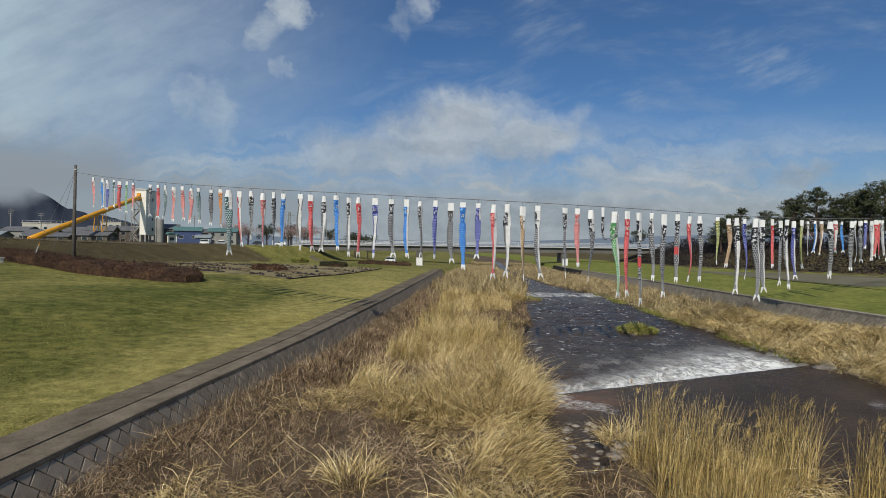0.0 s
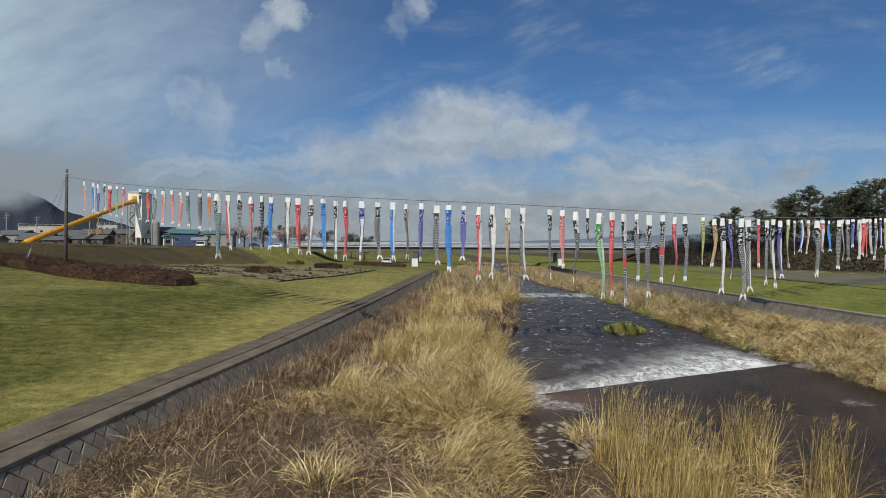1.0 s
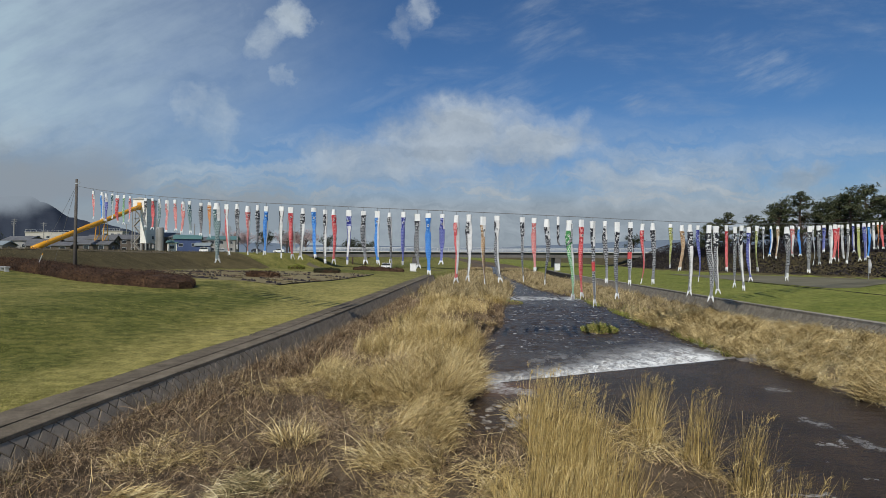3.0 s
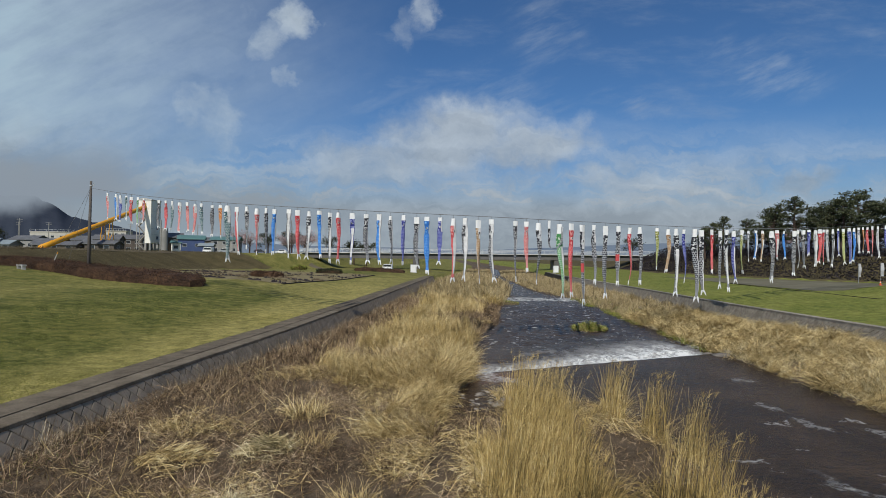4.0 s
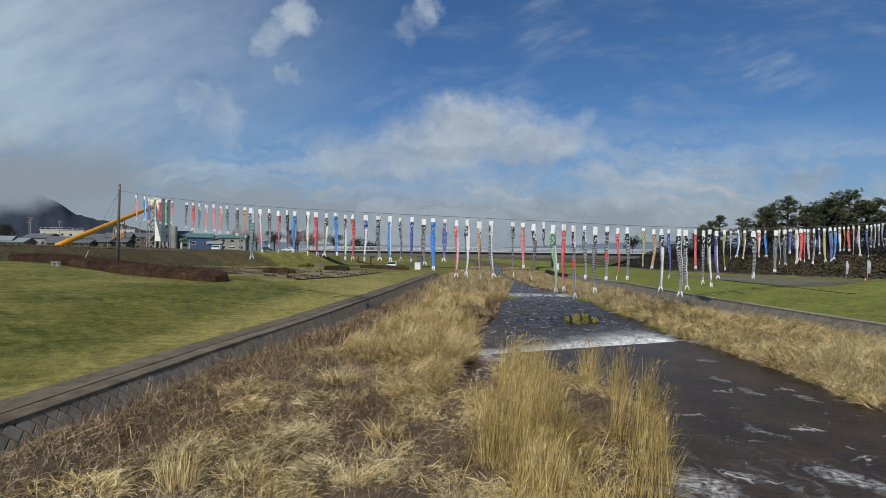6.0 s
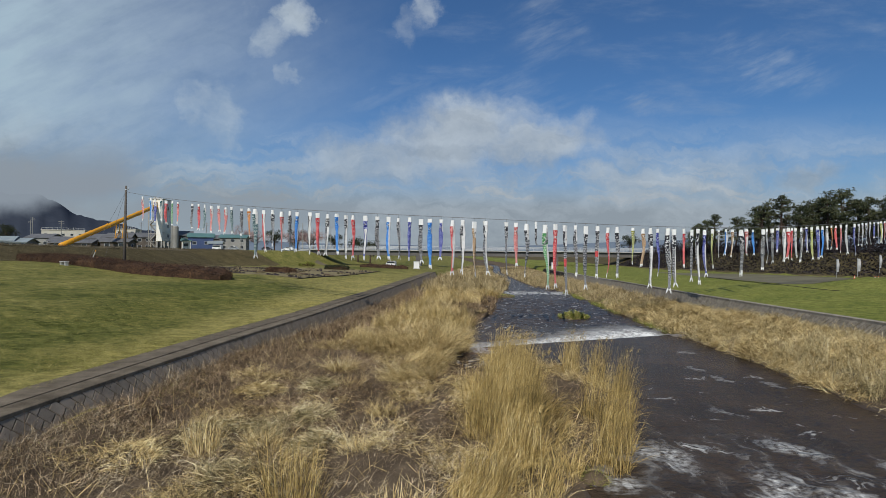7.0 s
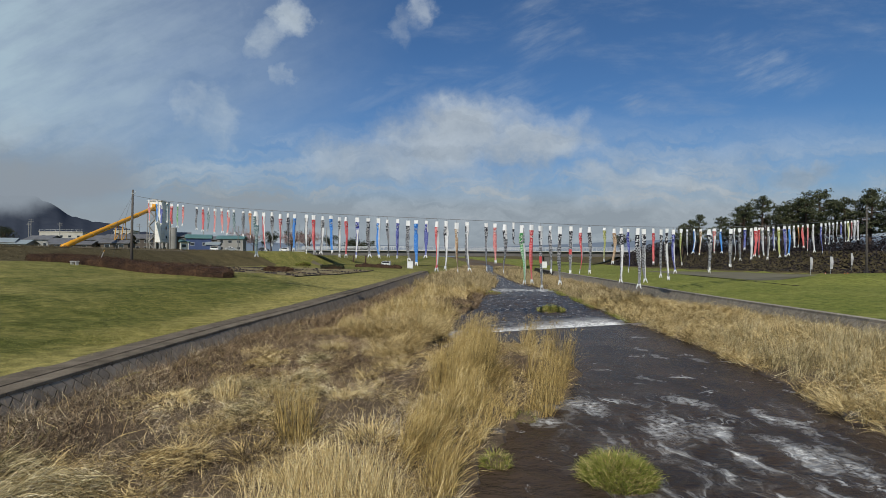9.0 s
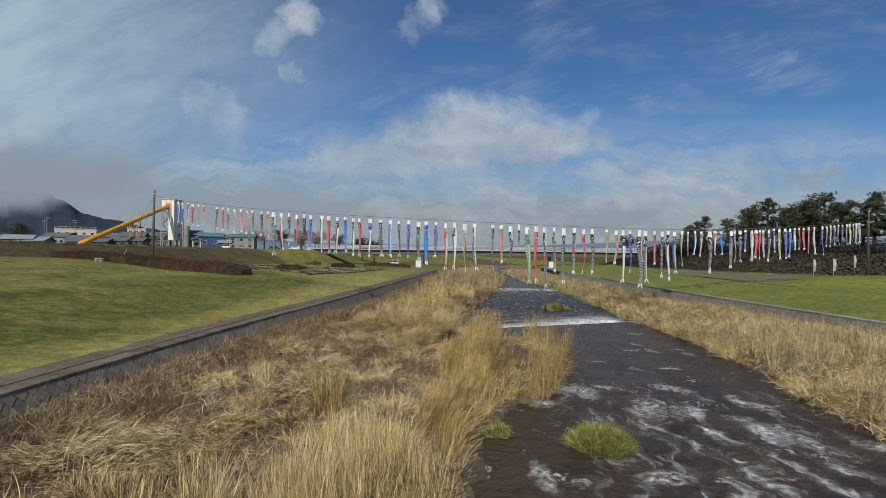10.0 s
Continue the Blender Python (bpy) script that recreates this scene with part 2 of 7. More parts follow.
def water_material():
    n, done = material("river_water", 0.1, spec=0.19)
    pos = n("ShaderNodeNewGeometry")
    x, y, z = grapher_xyz(n, pos)

    def m(op, a, b=0.0, c=None):
        ins = {0: a, 1: b}
        if c is not None:
            ins[2] = c
        return n("ShaderNodeMath", ins, operation=op)

    def step(v, a, b, lo=0.0, hi=1.0):
        return n("ShaderNodeMapRange", {"Value": v, "From Min": a, "From Max": b, "To Min": lo, "To Max": hi}, interp="SMOOTHSTEP")

    warp = n("ShaderNodeTexNoise", {"Vector": pos, "Scale": 0.9, "Detail": 3.0}, out=1)
    wpos = n("ShaderNodeVectorMath", {0: warp, 1: (1.6, 1.6, 0.0), 2: pos}, operation="MULTIPLY_ADD")
    rip = n("ShaderNodeTexNoise", {"Vector": n("ShaderNodeVectorMath", {0: pos, 1: (1.0, 1.7, 1.0)}, operation="MULTIPLY"), "Scale": 2.6, "Detail": 6.0, "Roughness": 0.62})
    swell = n("ShaderNodeTexNoise", {"Vector": wpos, "Scale": 0.8, "Detail": 4.0, "Roughness": 0.6})
    streak = n("ShaderNodeTexNoise", {"Vector": n("ShaderNodeVectorMath", {0: wpos, 1: (1.5, 0.45, 1.0)}, operation="MULTIPLY"), "Scale": 1.0, "Detail": 5.0, "Roughness": 0.6})
    cell = n("ShaderNodeTexNoise", {"Vector": wpos, "Scale": 5.5, "Detail": 5.0, "Roughness": 0.62})
    # below the sill: distance past it
    past = m("SUBTRACT", y, m("MULTIPLY_ADD", x, 0.43, 17.565))
    reach = step(x, 5.0, 16.0, 3.0, 9.0)
    fall = m("MULTIPLY", step(past, 0.02, 0.25), m("POWER", m("SUBTRACT", 1.0, m("MINIMUM", m("DIVIDE", m("MAXIMUM", past, 0.0), reach), 1.0)), 1.45))
    spray = n("ShaderNodeTexNoise", {"Vector": pos, "Scale": 4.5, "Detail": 7.0, "Roughness": 0.72})
    fall = m("MULTIPLY", fall, step(n("ShaderNodeMath", {0: spray, 1: 0.6, 2: m("MULTIPLY", streak, 0.4)}, operation="MULTIPLY_ADD"), 0.34, 0.6, 0.45, 1.35))
    flow = n("ShaderNodeTexNoise", {"Vector": n("ShaderNodeVectorMath", {0: wpos, 1: (3.2, 0.8, 1.0)}, operation="MULTIPLY"), "Scale": 1.3, "Detail": 6.0, "Roughness": 0.65})
    fall = m("MULTIPLY", fall, step(flow, 0.36, 0.62, 0.4, 1.2))
    fall = m("MULTIPLY", m("MULTIPLY", fall, step(x, 18.2, 16.8)), step(x, 5.0, 13.0, 0.8, 1.3))
    tail = m("MULTIPLY", m("MULTIPLY", step(past, 1.0, 2.0), step(past, 8.0, 2.5)), step(streak, 0.45, 0.65, 0.0, 0.45))
    tail = m("MULTIPLY", tail, step(x, 5.0, 9.0))
    # rapids near the low end and broken water far down
    rapid = m("MULTIPLY", m("MULTIPLY", step(y, 6.5, -2.5), step(x, 6.0, 9.5)), step(x, 14.5, 12.0, 0.3, 1.0))
    rapid = m("MULTIPLY", rapid, m("ADD", step(streak, 0.42, 0.62, 0.0, 0.16), step(streak, 0.53, 0.7, 0.0, 0.88)))

    def spill(cx, cy, rx, ry, turn):
        p = n("ShaderNodeVectorMath", {0: wpos, 1: (cx + 0.8, cy + 0.8, 0.0)}, operation="SUBTRACT")
        px, py, _ = grapher_xyz(n, p)
        a, b = math.cos(turn), math.sin(turn)
        q = m("ADD", m("MULTIPLY", px, a / rx), m("MULTIPLY", py, b / rx))
        w = m("ADD", m("MULTIPLY", px, -b / ry), m("MULTIPLY", py, a / ry))
        return m("MULTIPLY", step(m("SQRT", m("ADD", m("MULTIPLY", q, q), m("MULTIPLY", w, w))), 1.0, 0.2), step(spray, 0.38, 0.66, 0.1, 0.85))
    for args in ((14.2, 1.2, 0.55, 1.7, 0.15), (13.3, -2.2, 0.7, 2.6, 0.35), (6.7, 0.9, 0.9, 0.75, 0.2), (8.4, 2.6, 0.9, 1.5, 0.4), (12.2, 3.3, 0.7, 1.1, 0.3), (10.2, 0.4, 0.7, 1.9, -0.3), (11.5, 0.2, 0.9, 0.8, 0.3), (8.5, -5.4, 1.0, 0.7, 0.3), (5.6, -5.5, 0.45, 1.5, 0.1), (16.0, 18.4, 0.75, 0.8, 0.3), (14.5, 13.9, 0.4, 0.9, 0.2),
                 (14.7, 11.9, 0.4, 1.0, 0.3), (16.3, 11.0, 0.5, 0.9, 0.4), (12.2, 6.7, 0.35, 1.2, 0.3), (4.2, 19.0, 0.75, 1.5, 0.25), (5.2, 18.2, 0.4, 1.6, 0.6), (4.4, 17.9, 0.8, 0.45, 0.2), (15.6, -3.4, 0.7, 1.6, 0.5)):
        rapid = m("MAXIMUM", rapid, m("MULTIPLY", spill(*args), 0.5 if args[0] > 10 and args[1] > 5 else 1.0))
    patchy = m("MULTIPLY", step(swell, 0.6, 0.7), step(cell, 0.45, 0.62, 0.0, 0.75))
    dash = n("ShaderNodeTexNoise", {"Vector": n("ShaderNodeVectorMath", {0: wpos, 1: (0.6, 0.75, 1.0)}, operation="MULTIPLY"), "Scale": 1.9, "Detail": 5.0, "Roughness": 0.6})
    patchy = m("MAXIMUM", patchy, m("MULTIPLY", step(dash, 0.61, 0.7), step(past, 5.0, 9.0, 0.0, 0.6)))
    riffle = m("MULTIPLY", m("MULTIPLY", step(y, 68.0, 70.0), step(y, 77.0, 72.0)), step(streak, 0.42, 0.6, 0.05, 0.8))
    patchy = m("MAXIMUM", patchy, riffle)
    patchy = m("MULTIPLY", patchy, m("MAXIMUM", step(past, 5.0, 9.0), m("MULTIPLY", step(past, -9.0, -13.0), 0.9)))
    foam = m("MINIMUM", m("MAXIMUM", m("MAXIMUM", fall, tail), m("MAXIMUM", m("MULTIPLY", rapid, step(n("ShaderNodeMath", {0: cell, 1: 0.5, 2: m("MULTIPLY", spray, 0.5)}, operation="MULTIPLY_ADD"), 0.38, 0.6, 0.3, 1.0)), patchy)), 1.0)
    mud = step(n("ShaderNodeTexNoise", {"Vector": pos, "Scale": 0.35, "Detail": 4.0}), 0.35, 0.7)
    shallow = m("MAXIMUM", mud, step(m("SUBTRACT", x, m("MULTIPLY", y, 0.02)), 9.0, 4.5))
    base = n("ShaderNodeMix", {0: shallow, 6: (0.042, 0.031, 0.022, 1), 7: (0.07, 0.049, 0.032, 1)}, out=2, blend="MIX")
    shoal = m("MULTIPLY", m("MULTIPLY", step(past, -0.1, -0.4), step(past, -3.0, -1.6)), m("MULTIPLY", step(x, 7.2, 6.0), step(swell, 0.3, 0.6, 0.3, 1.0)))
    base = n("ShaderNodeMix", {0: shoal, 6: base, 7: (0.15, 0.085, 0.05, 1)}, out=2, blend="MIX")
    col = n("ShaderNodeMix", {0: foam, 6: base, 7: (0.84, 0.84, 0.8, 1)}, out=2, blend="MIX")
    rough = m("MULTIPLY_ADD", foam, 0.5, 0.24)
    chop = n("ShaderNodeTexNoise", {"Vector": n("ShaderNodeVectorMath", {0: wpos, 1: (0.7, 1.9, 1.0)}, operation="MULTIPLY"), "Scale": 1.5, "Detail": 4.0, "Roughness": 0.55})
    h = m("MULTIPLY_ADD", chop, 0.9, m("MULTIPLY_ADD", swell, 0.5, rip))
    return done(col, h, 0.85, 0.14, roughness=rough, extra={"IOR": 1.33})


def koi_material(name, main, edge, rows=36.0, head=False, band=False):
    """Printed cloth: small scalloped scales in two tones with a pale belly stripe, or the solid print of the head."""
    n, done = material(name, 0.75, spec=0.2)
    uv = n("ShaderNodeUVMap")
    u, v, _ = grapher_xyz(n, uv)

    def m(op, a, b=0.0, c=None):
        ins = {0: a, 1: b}
        if c is not None:
            ins[2] = c
        return n("ShaderNodeMath", ins, operation=op)

    def step(q, a, b):
        return n("ShaderNodeMapRange", {"Value": q, "From Min": a, "From Max": b}, interp="SMOOTHSTEP")
    pos = n("ShaderNodeTexCoord", out=3)
    own = n("ShaderNodeObjectInfo", out=5)
    fade = n("ShaderNodeTexNoise", {"Vector": pos, "Scale": 4.0, "Detail": 4.0})
    if head:
        swirl = n("ShaderNodeTexNoise", {"Vector": n("ShaderNodeCombineXYZ", {0: m("MULTIPLY", u, 6.0), 1: m("MULTIPLY", v, 30.0), 2: m("MULTIPLY", own, 9.0)}), "Scale": 1.2, "Detail": 3.0})
        ring = step(swirl, 0.5, 0.6)
    else:
        row = m("MULTIPLY", v, rows)
        odd = m("MULTIPLY", m("FLOORED_MODULO", m("FLOOR", row), 2.0), 0.5)
        fu = m("SUBTRACT", m("FRACT", m("MULTIPLY_ADD", u, 9.0, odd)), 0.5)
        fv = m("FRACT", row)
        r = m("SQRT", m("ADD", m("MULTIPLY", fu, fu), m("MULTIPLY", m("MULTIPLY", fv, fv), 0.45)))
        ring = step(m("ABSOLUTE", m("SUBTRACT", r, 0.5)), 0.13, 0.03)
        # plain faded cloth towards the tail
        plain = step(v, 0.68, 0.9)
        ring = m("ADD", m("MULTIPLY", ring, m("SUBTRACT", 1.0, plain)), m("MULTIPLY", plain, 0.42))
    belly = step(m("ABSOLUTE", m("SUBTRACT", m("FRACT", m("ADD", u, m("MULTIPLY_ADD", own, 0.6, 0.1))), 0.5)), 0.15, 0.11)
    dim = n("ShaderNodeMapRange", {"Value": fade, "From Min": 0.3, "From Max": 0.7, "To Min": 0.82, "To Max": 1.08})
    col = n("ShaderNodeMix", {0: ring, 6: rgb(main), 7: rgb(edge)}, out=2, blend="MIX")
    if band:
        # a red printed band across the middle
        here = m("MULTIPLY", step(v, 0.47, 0.49), step(v, 0.6, 0.58))
        col = n("ShaderNodeMix", {0: m("MULTIPLY", here, 0.85), 6: col, 7: (0.6, 0.06, 0.06, 1)}, out=2, blend="MIX")
    col = n("ShaderNodeMix", {0: belly, 6: col, 7: (0.66, 0.66, 0.65, 1)}, out=2, blend="MIX")
    col = n("ShaderNodeMix", {0: 1.0, 6: col, 7: n("ShaderNodeCombineColor", {0: dim, 1: dim, 2: dim})}, out=2, blend="MULTIPLY")
    return done(col, fade, 0.4, 0.04)


LAWN = lawn_material("lawn_grass", (0.076, 0.09, 0.014), (0.37, 0.315, 0.1))
LAWN_R = lawn_material("lawn_grass_fresh", (0.07, 0.108, 0.012), (0.25, 0.25, 0.06), slope=False)
SOIL = worn("soil_with_dead_leaves", (0.07, 0.053, 0.036), (0.19, 0.142, 0.092), 1.2, 16, 0.95, bump=0.8, dist=0.05, spec=0.1)
GARDEN = worn("garden_soil", (0.15, 0.122, 0.06), (0.3, 0.255, 0.14), 0.5, 9, 0.95, bump=0.5, dist=0.05, spec=0.1)
BANK = worn("embankment_weeds", (0.06, 0.052, 0.025), (0.15, 0.12, 0.06), 0.35, 5, 0.95, bump=0.8, dist=0.15, spec=0.1)
BED = worn("river_bed", (0.03, 0.022, 0.015), (0.09, 0.065, 0.045), 1.5, 14, 0.7, bump=0.6, dist=0.05)
WATER = water_material()
CONC = worn("weathered_concrete", (0.075, 0.06, 0.041), (0.225, 0.186, 0.135), 1.3, 19, 0.95, bump=0.4, dist=0.012, spec=0.15, by_object=0.12)
BLOCK = worn("grey_block", (0.2, 0.165, 0.125), (0.37, 0.31, 0.24), 1.6, 34, 0.95, bump=0.4, dist=0.01, spec=0.15, by_object=0.2)
# paler tone than grey_block, for the right wall's blocks and coping
RUBBLE = worn("right_wall_concrete", (0.19, 0.165, 0.125), (0.42, 0.375, 0.3), 2.2, 26, 0.9, bump=0.6, dist=0.02, by_object=0.3)
GRAVEL = worn("grassy_gravel", (0.11, 0.102, 0.066), (0.21, 0.195, 0.135), 0.15, 6, 0.95, bump=0.4, dist=0.03, spec=0.1)
STUCCO = worn("dim_stucco", (0.38, 0.36, 0.31), (0.52, 0.5, 0.44), 0.4, 5, 0.85)
JOINT = worn("dark_joint", (0.022, 0.02, 0.017), (0.06, 0.054, 0.044), 4, 30, 0.95, spec=0.1)
PALE_CONC = worn("pale_concrete", (0.34, 0.34, 0.33), (0.52, 0.52, 0.5), 0.3, 6, 0.85)
ASPHALT = worn("old_asphalt", (0.12, 0.1, 0.068), (0.2, 0.168, 0.115), 0.2, 8, 0.95, bump=0.2, spec=0.1)
GIRDER = worn("girder_paint_and_pier_shade", (0.07, 0.065, 0.06), (0.14, 0.13, 0.12), 0.2, 3, 0.6)
STEEL = worn("galvanised_rail", (0.38, 0.4, 0.41), (0.54, 0.56, 0.56), 1.0, 10, 0.5, metal=0.3)
GALV = worn("dull_steel_stair", (0.2, 0.19, 0.17), (0.42, 0.4, 0.36), 0.8, 8, 0.7)
POLE = worn("weathered_pole", (0.06, 0.052, 0.045), (0.13, 0.115, 0.1), 2.0, 20, 0.8)
CREAM = worn("cream_cladding", (0.7, 0.68, 0.6), (0.84, 0.82, 0.74), 0.3, 4, 0.6)
GREYWALL = worn("grey_cladding", (0.18, 0.178, 0.165), (0.3, 0.295, 0.275), 0.3, 4, 0.7)
BROWNWALL = worn("brown_boards", (0.06, 0.05, 0.042), (0.13, 0.11, 0.09), 0.5, 6, 0.8)
BLUEWALL = worn("blue_sheet_metal", (0.03, 0.05, 0.13), (0.055, 0.085, 0.19), 0.5, 6, 0.5)
TEAL = worn("teal_roof", (0.07, 0.15, 0.15), (0.12, 0.22, 0.21), 0.4, 5, 0.5)
ROOF = worn("grey_roof_tiles", (0.08, 0.082, 0.085), (0.17, 0.17, 0.175), 0.6, 6, 0.6)
ROOFBLUE = worn("pale_blue_roof", (0.2, 0.24, 0.255), (0.3, 0.34, 0.35), 0.5, 6, 0.5)
YELLOW = worn("yellow_pipe_paint", (0.62, 0.27, 0.012), (0.78, 0.38, 0.02), 0.5, 6, 0.45)
DARKGLASS = worn("dark_glass", (0.015, 0.018, 0.022), (0.04, 0.045, 0.05), 0.5, 4, 0.12, bump=0.0)
WHITEPAINT = worn("white_paint", (0.68, 0.68, 0.67), (0.8, 0.8, 0.79), 0.8, 8, 0.35, bump=0.05)
GREYPAINT = worn("silver_paint", (0.3, 0.31, 0.32), (0.42, 0.43, 0.44), 0.8, 8, 0.3, metal=0.4, bump=0.05)
DARKPAINT = worn("dark_paint", (0.02, 0.022, 0.03), (0.05, 0.05, 0.06), 0.8, 8, 0.3, bump=0.05)
RUBBER = worn("tyre_rubber", (0.012, 0.012, 0.012), (0.03, 0.03, 0.03), 3, 20, 0.9)
ORANGE = worn("orange_cone", (0.7, 0.1, 0.02), (0.8, 0.15, 0.03), 3, 20, 0.6)
STONE = worn("river_stone", (0.1, 0.085, 0.07), (0.3, 0.27, 0.23), 3.0, 20, 0.85, bump=0.4, by_object=0.4)
BARK = worn("pine_bark", (0.045, 0.03, 0.022), (0.12, 0.08, 0.06), 1.5, 10, 0.95, bump=0.6, dist=0.05)
BANNER = worn("banner_cloth", (0.3, 0.31, 0.31), (0.5, 0.5, 0.5), 1.0, 8, 0.8)
# distance haze is mixed into both ridge colours
MOUNT = worn("hazy_forest_slope", (0.035, 0.045, 0.065), (0.06, 0.068, 0.088), 0.006, 0.05, 1.0, bump=0.0, spec=0.0)
HILL = worn("hazy_hill", (0.16, 0.2, 0.25), (0.2, 0.24, 0.29), 0.002, 0.02, 1.0, bump=0.0, spec=0.0)
ROPEMAT = worn("grey_rope", (0.12, 0.12, 0.12), (0.22, 0.22, 0.22), 5, 50, 0.8)

STRAW = blade_material("straw_blades", [(0.0, (0.08, 0.056, 0.024)), (0.3, (0.36, 0.26, 0.106)), (0.7, (0.72, 0.555, 0.255)), (1.0, (0.86, 0.74, 0.43))])
REED = blade_material("reed_blades", [(0.0, (0.07, 0.056, 0.022)), (0.35, (0.29, 0.205, 0.068)), (0.75, (0.54, 0.395, 0.145)), (1.0, (0.74, 0.595, 0.3))])
WEED = blade_material("dead_weed", [(0.0, (0.04, 0.03, 0.019)), (0.35, (0.175, 0.128, 0.078)), (0.72, (0.4, 0.31, 0.19)), (1.0, (0.7, 0.6, 0.42))])
DARK_WEED = blade_material("dark_dead_weed", [(0.0, (0.03, 0.02, 0.013)), (0.4, (0.13, 0.086, 0.05)), (0.75, (0.34, 0.24, 0.135)), (1.0, (0.64, 0.5, 0.33))])
OLIVE_STRAW = blade_material("olive_straw_blades", [(0.0, (0.06, 0.055, 0.022)), (0.3, (0.27, 0.215, 0.1)), (0.7, (0.6, 0.49, 0.26)), (1.0, (0.82, 0.73, 0.48))])
FAR_STRAW = blade_material("far_dry_grass", [(0.0, (0.07, 0.054, 0.028)), (0.35, (0.25, 0.19, 0.092)), (0.7, (0.46, 0.36, 0.18)), (1.0, (0.64, 0.54, 0.32))])
GREEN = blade_material("green_blades", [(0.0, (0.08, 0.095, 0.015)), (0.5, (0.21, 0.235, 0.036)), (0.85, (0.33, 0.33, 0.07)), (1.0, (0.42, 0.38, 0.15))])
HEDGELEAF = blade_material("hedge_leaf", [(0.0, (0.014, 0.009, 0.006)), (0.5, (0.058, 0.032, 0.019)), (1.0, (0.14, 0.08, 0.042))])
BANKLEAF = blade_material("bank_weed_leaf", [(0.0, (0.035, 0.03, 0.015)), (0.5, (0.1, 0.08, 0.04)), (1.0, (0.24, 0.19, 0.1))])
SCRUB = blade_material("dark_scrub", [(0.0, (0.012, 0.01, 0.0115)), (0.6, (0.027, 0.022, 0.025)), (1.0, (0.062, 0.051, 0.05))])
NEEDLE = blade_material("pine_needle", [(0.0, (0.03, 0.038, 0.022)), (0.5, (0.075, 0.088, 0.042)), (1.0, (0.16, 0.16, 0.08))])
LEAF = blade_material("evergreen_leaf", [(0.0, (0.012, 0.017, 0.009)), (0.6, (0.032, 0.04, 0.017)), (1.0, (0.07, 0.07, 0.032))])
BLOSSOM = blade_material("cherry_blossom", [(0.0, (0.14, 0.09, 0.08)), (0.5, (0.34, 0.24, 0.23)), (1.0, (0.55, 0.45, 0.44))])
CLOTH_WHITE = worn("white_cloth", (0.7, 0.71, 0.7), (0.82, 0.82, 0.8), 2.0, 14, 0.75, bump=0.2)
EYE_DARK = worn("eye_print", (0.012, 0.012, 0.016), (0.04, 0.04, 0.05), 4, 20, 0.7)
KOI_TONES = {
    "K": ((0.028, 0.03, 0.038), (0.56, 0.57, 0.58)), "R": ((0.56, 0.05, 0.065), (0.7, 0.34, 0.32)), "P": ((0.58, 0.15, 0.15), (0.74, 0.5, 0.47)),
    "B": ((0.03, 0.17, 0.58), (0.2, 0.42, 0.76)), "V": ((0.04, 0.05, 0.26), (0.36, 0.39, 0.66)), "T": ((0.035, 0.1, 0.12), (0.58, 0.64, 0.62)),
    "N": ((0.08, 0.3, 0.1), (0.66, 0.7, 0.6)), "O": ((0.55, 0.17, 0.03), (0.68, 0.5, 0.32)), "C": ((0.36, 0.22, 0.11), (0.62, 0.52, 0.4)),
    "Y": ((0.3, 0.33, 0.06), (0.68, 0.68, 0.46)), "W": ((0.3, 0.31, 0.34), (0.7, 0.7, 0.69)),
}
KOI_TONES["X"] = KOI_TONES["K"]
KOI = {k: koi_material("koi_scales_" + k, a, b, band=k == "X") for k, (a, b) in KOI_TONES.items()}
KOI_HEAD = {k: koi_material("koi_head_" + k, tuple(c * 0.75 for c in a), b, head=True) for k, (a, b) in KOI_TONES.items()}


# ---- plan ----
def line(y, pts):
    return float(np.interp(y, [p[0] for p in pts], [p[1] for p in pts]))


WALL_L = [(-60, -9.6), (-20, -8.7), (0, -7.9), (8, -7.4), (13, -7.0), (22, -6.0), (45, -4.2), (70, -2.6), (110, 0.0), (300, 20)]
WALL_R = [(-60, 33), (0, 31), (30, 30), (45, 29.8), (80, 31), (130, 32), (300, 45)]
BANK_L = [(-60, 2.5), (-20, 3.2), (-7, 3.9), (-3, 4.2), (0, 5.4), (3.8, 8.0), (8, 9.6), (11, 9.2), (12.6, 8.4), (13.6, 6.0), (15, 3.9), (19, 3.6), (25, 3.8), (35, 5.1), (42, 7.2), (58, 9), (69, 10.6), (85, 13.4), (100, 15.1), (125, 16.6), (162, 17.6), (300, 30)]
BANK_R = [(-60, 15), (-2, 16.0), (1, 16.4), (9, 17.9), (17, 18.4), (26, 18.4), (36, 20), (50, 20.5), (63, 21.0), (73, 21.3), (80, 20.2), (88, 18.8), (105, 18.8), (125, 19.2), (162, 20.2), (300, 33)]
FOOT_R = [(-60, 110), (30, 94), (60, 86), (100, 70), (140, 60), (190, 62), (400, 80)]
CREST_L = [(-80, -66), (0, -66), (84, -70), (140, -73), (155, -62), (185, -50), (400, -50)]


def smooth(a, b, v):
    u = min(1, max(0, (v - a) / (b - a)))
    return u * u * (3 - 2 * u)


def weir_y(x):
    return 19.5 + (x - 4.5) * 0.43


def water_z(x, y):
    past = y - weir_y(x)
    return -0.13 * smooth(-0.1, 0.5, past) - 0.32 * smooth(2, 12, past)


def inlet_x(y):
    return 3.75 + 0.12 * (y - 15) + 0.12 * math.sin(y * 1.4)


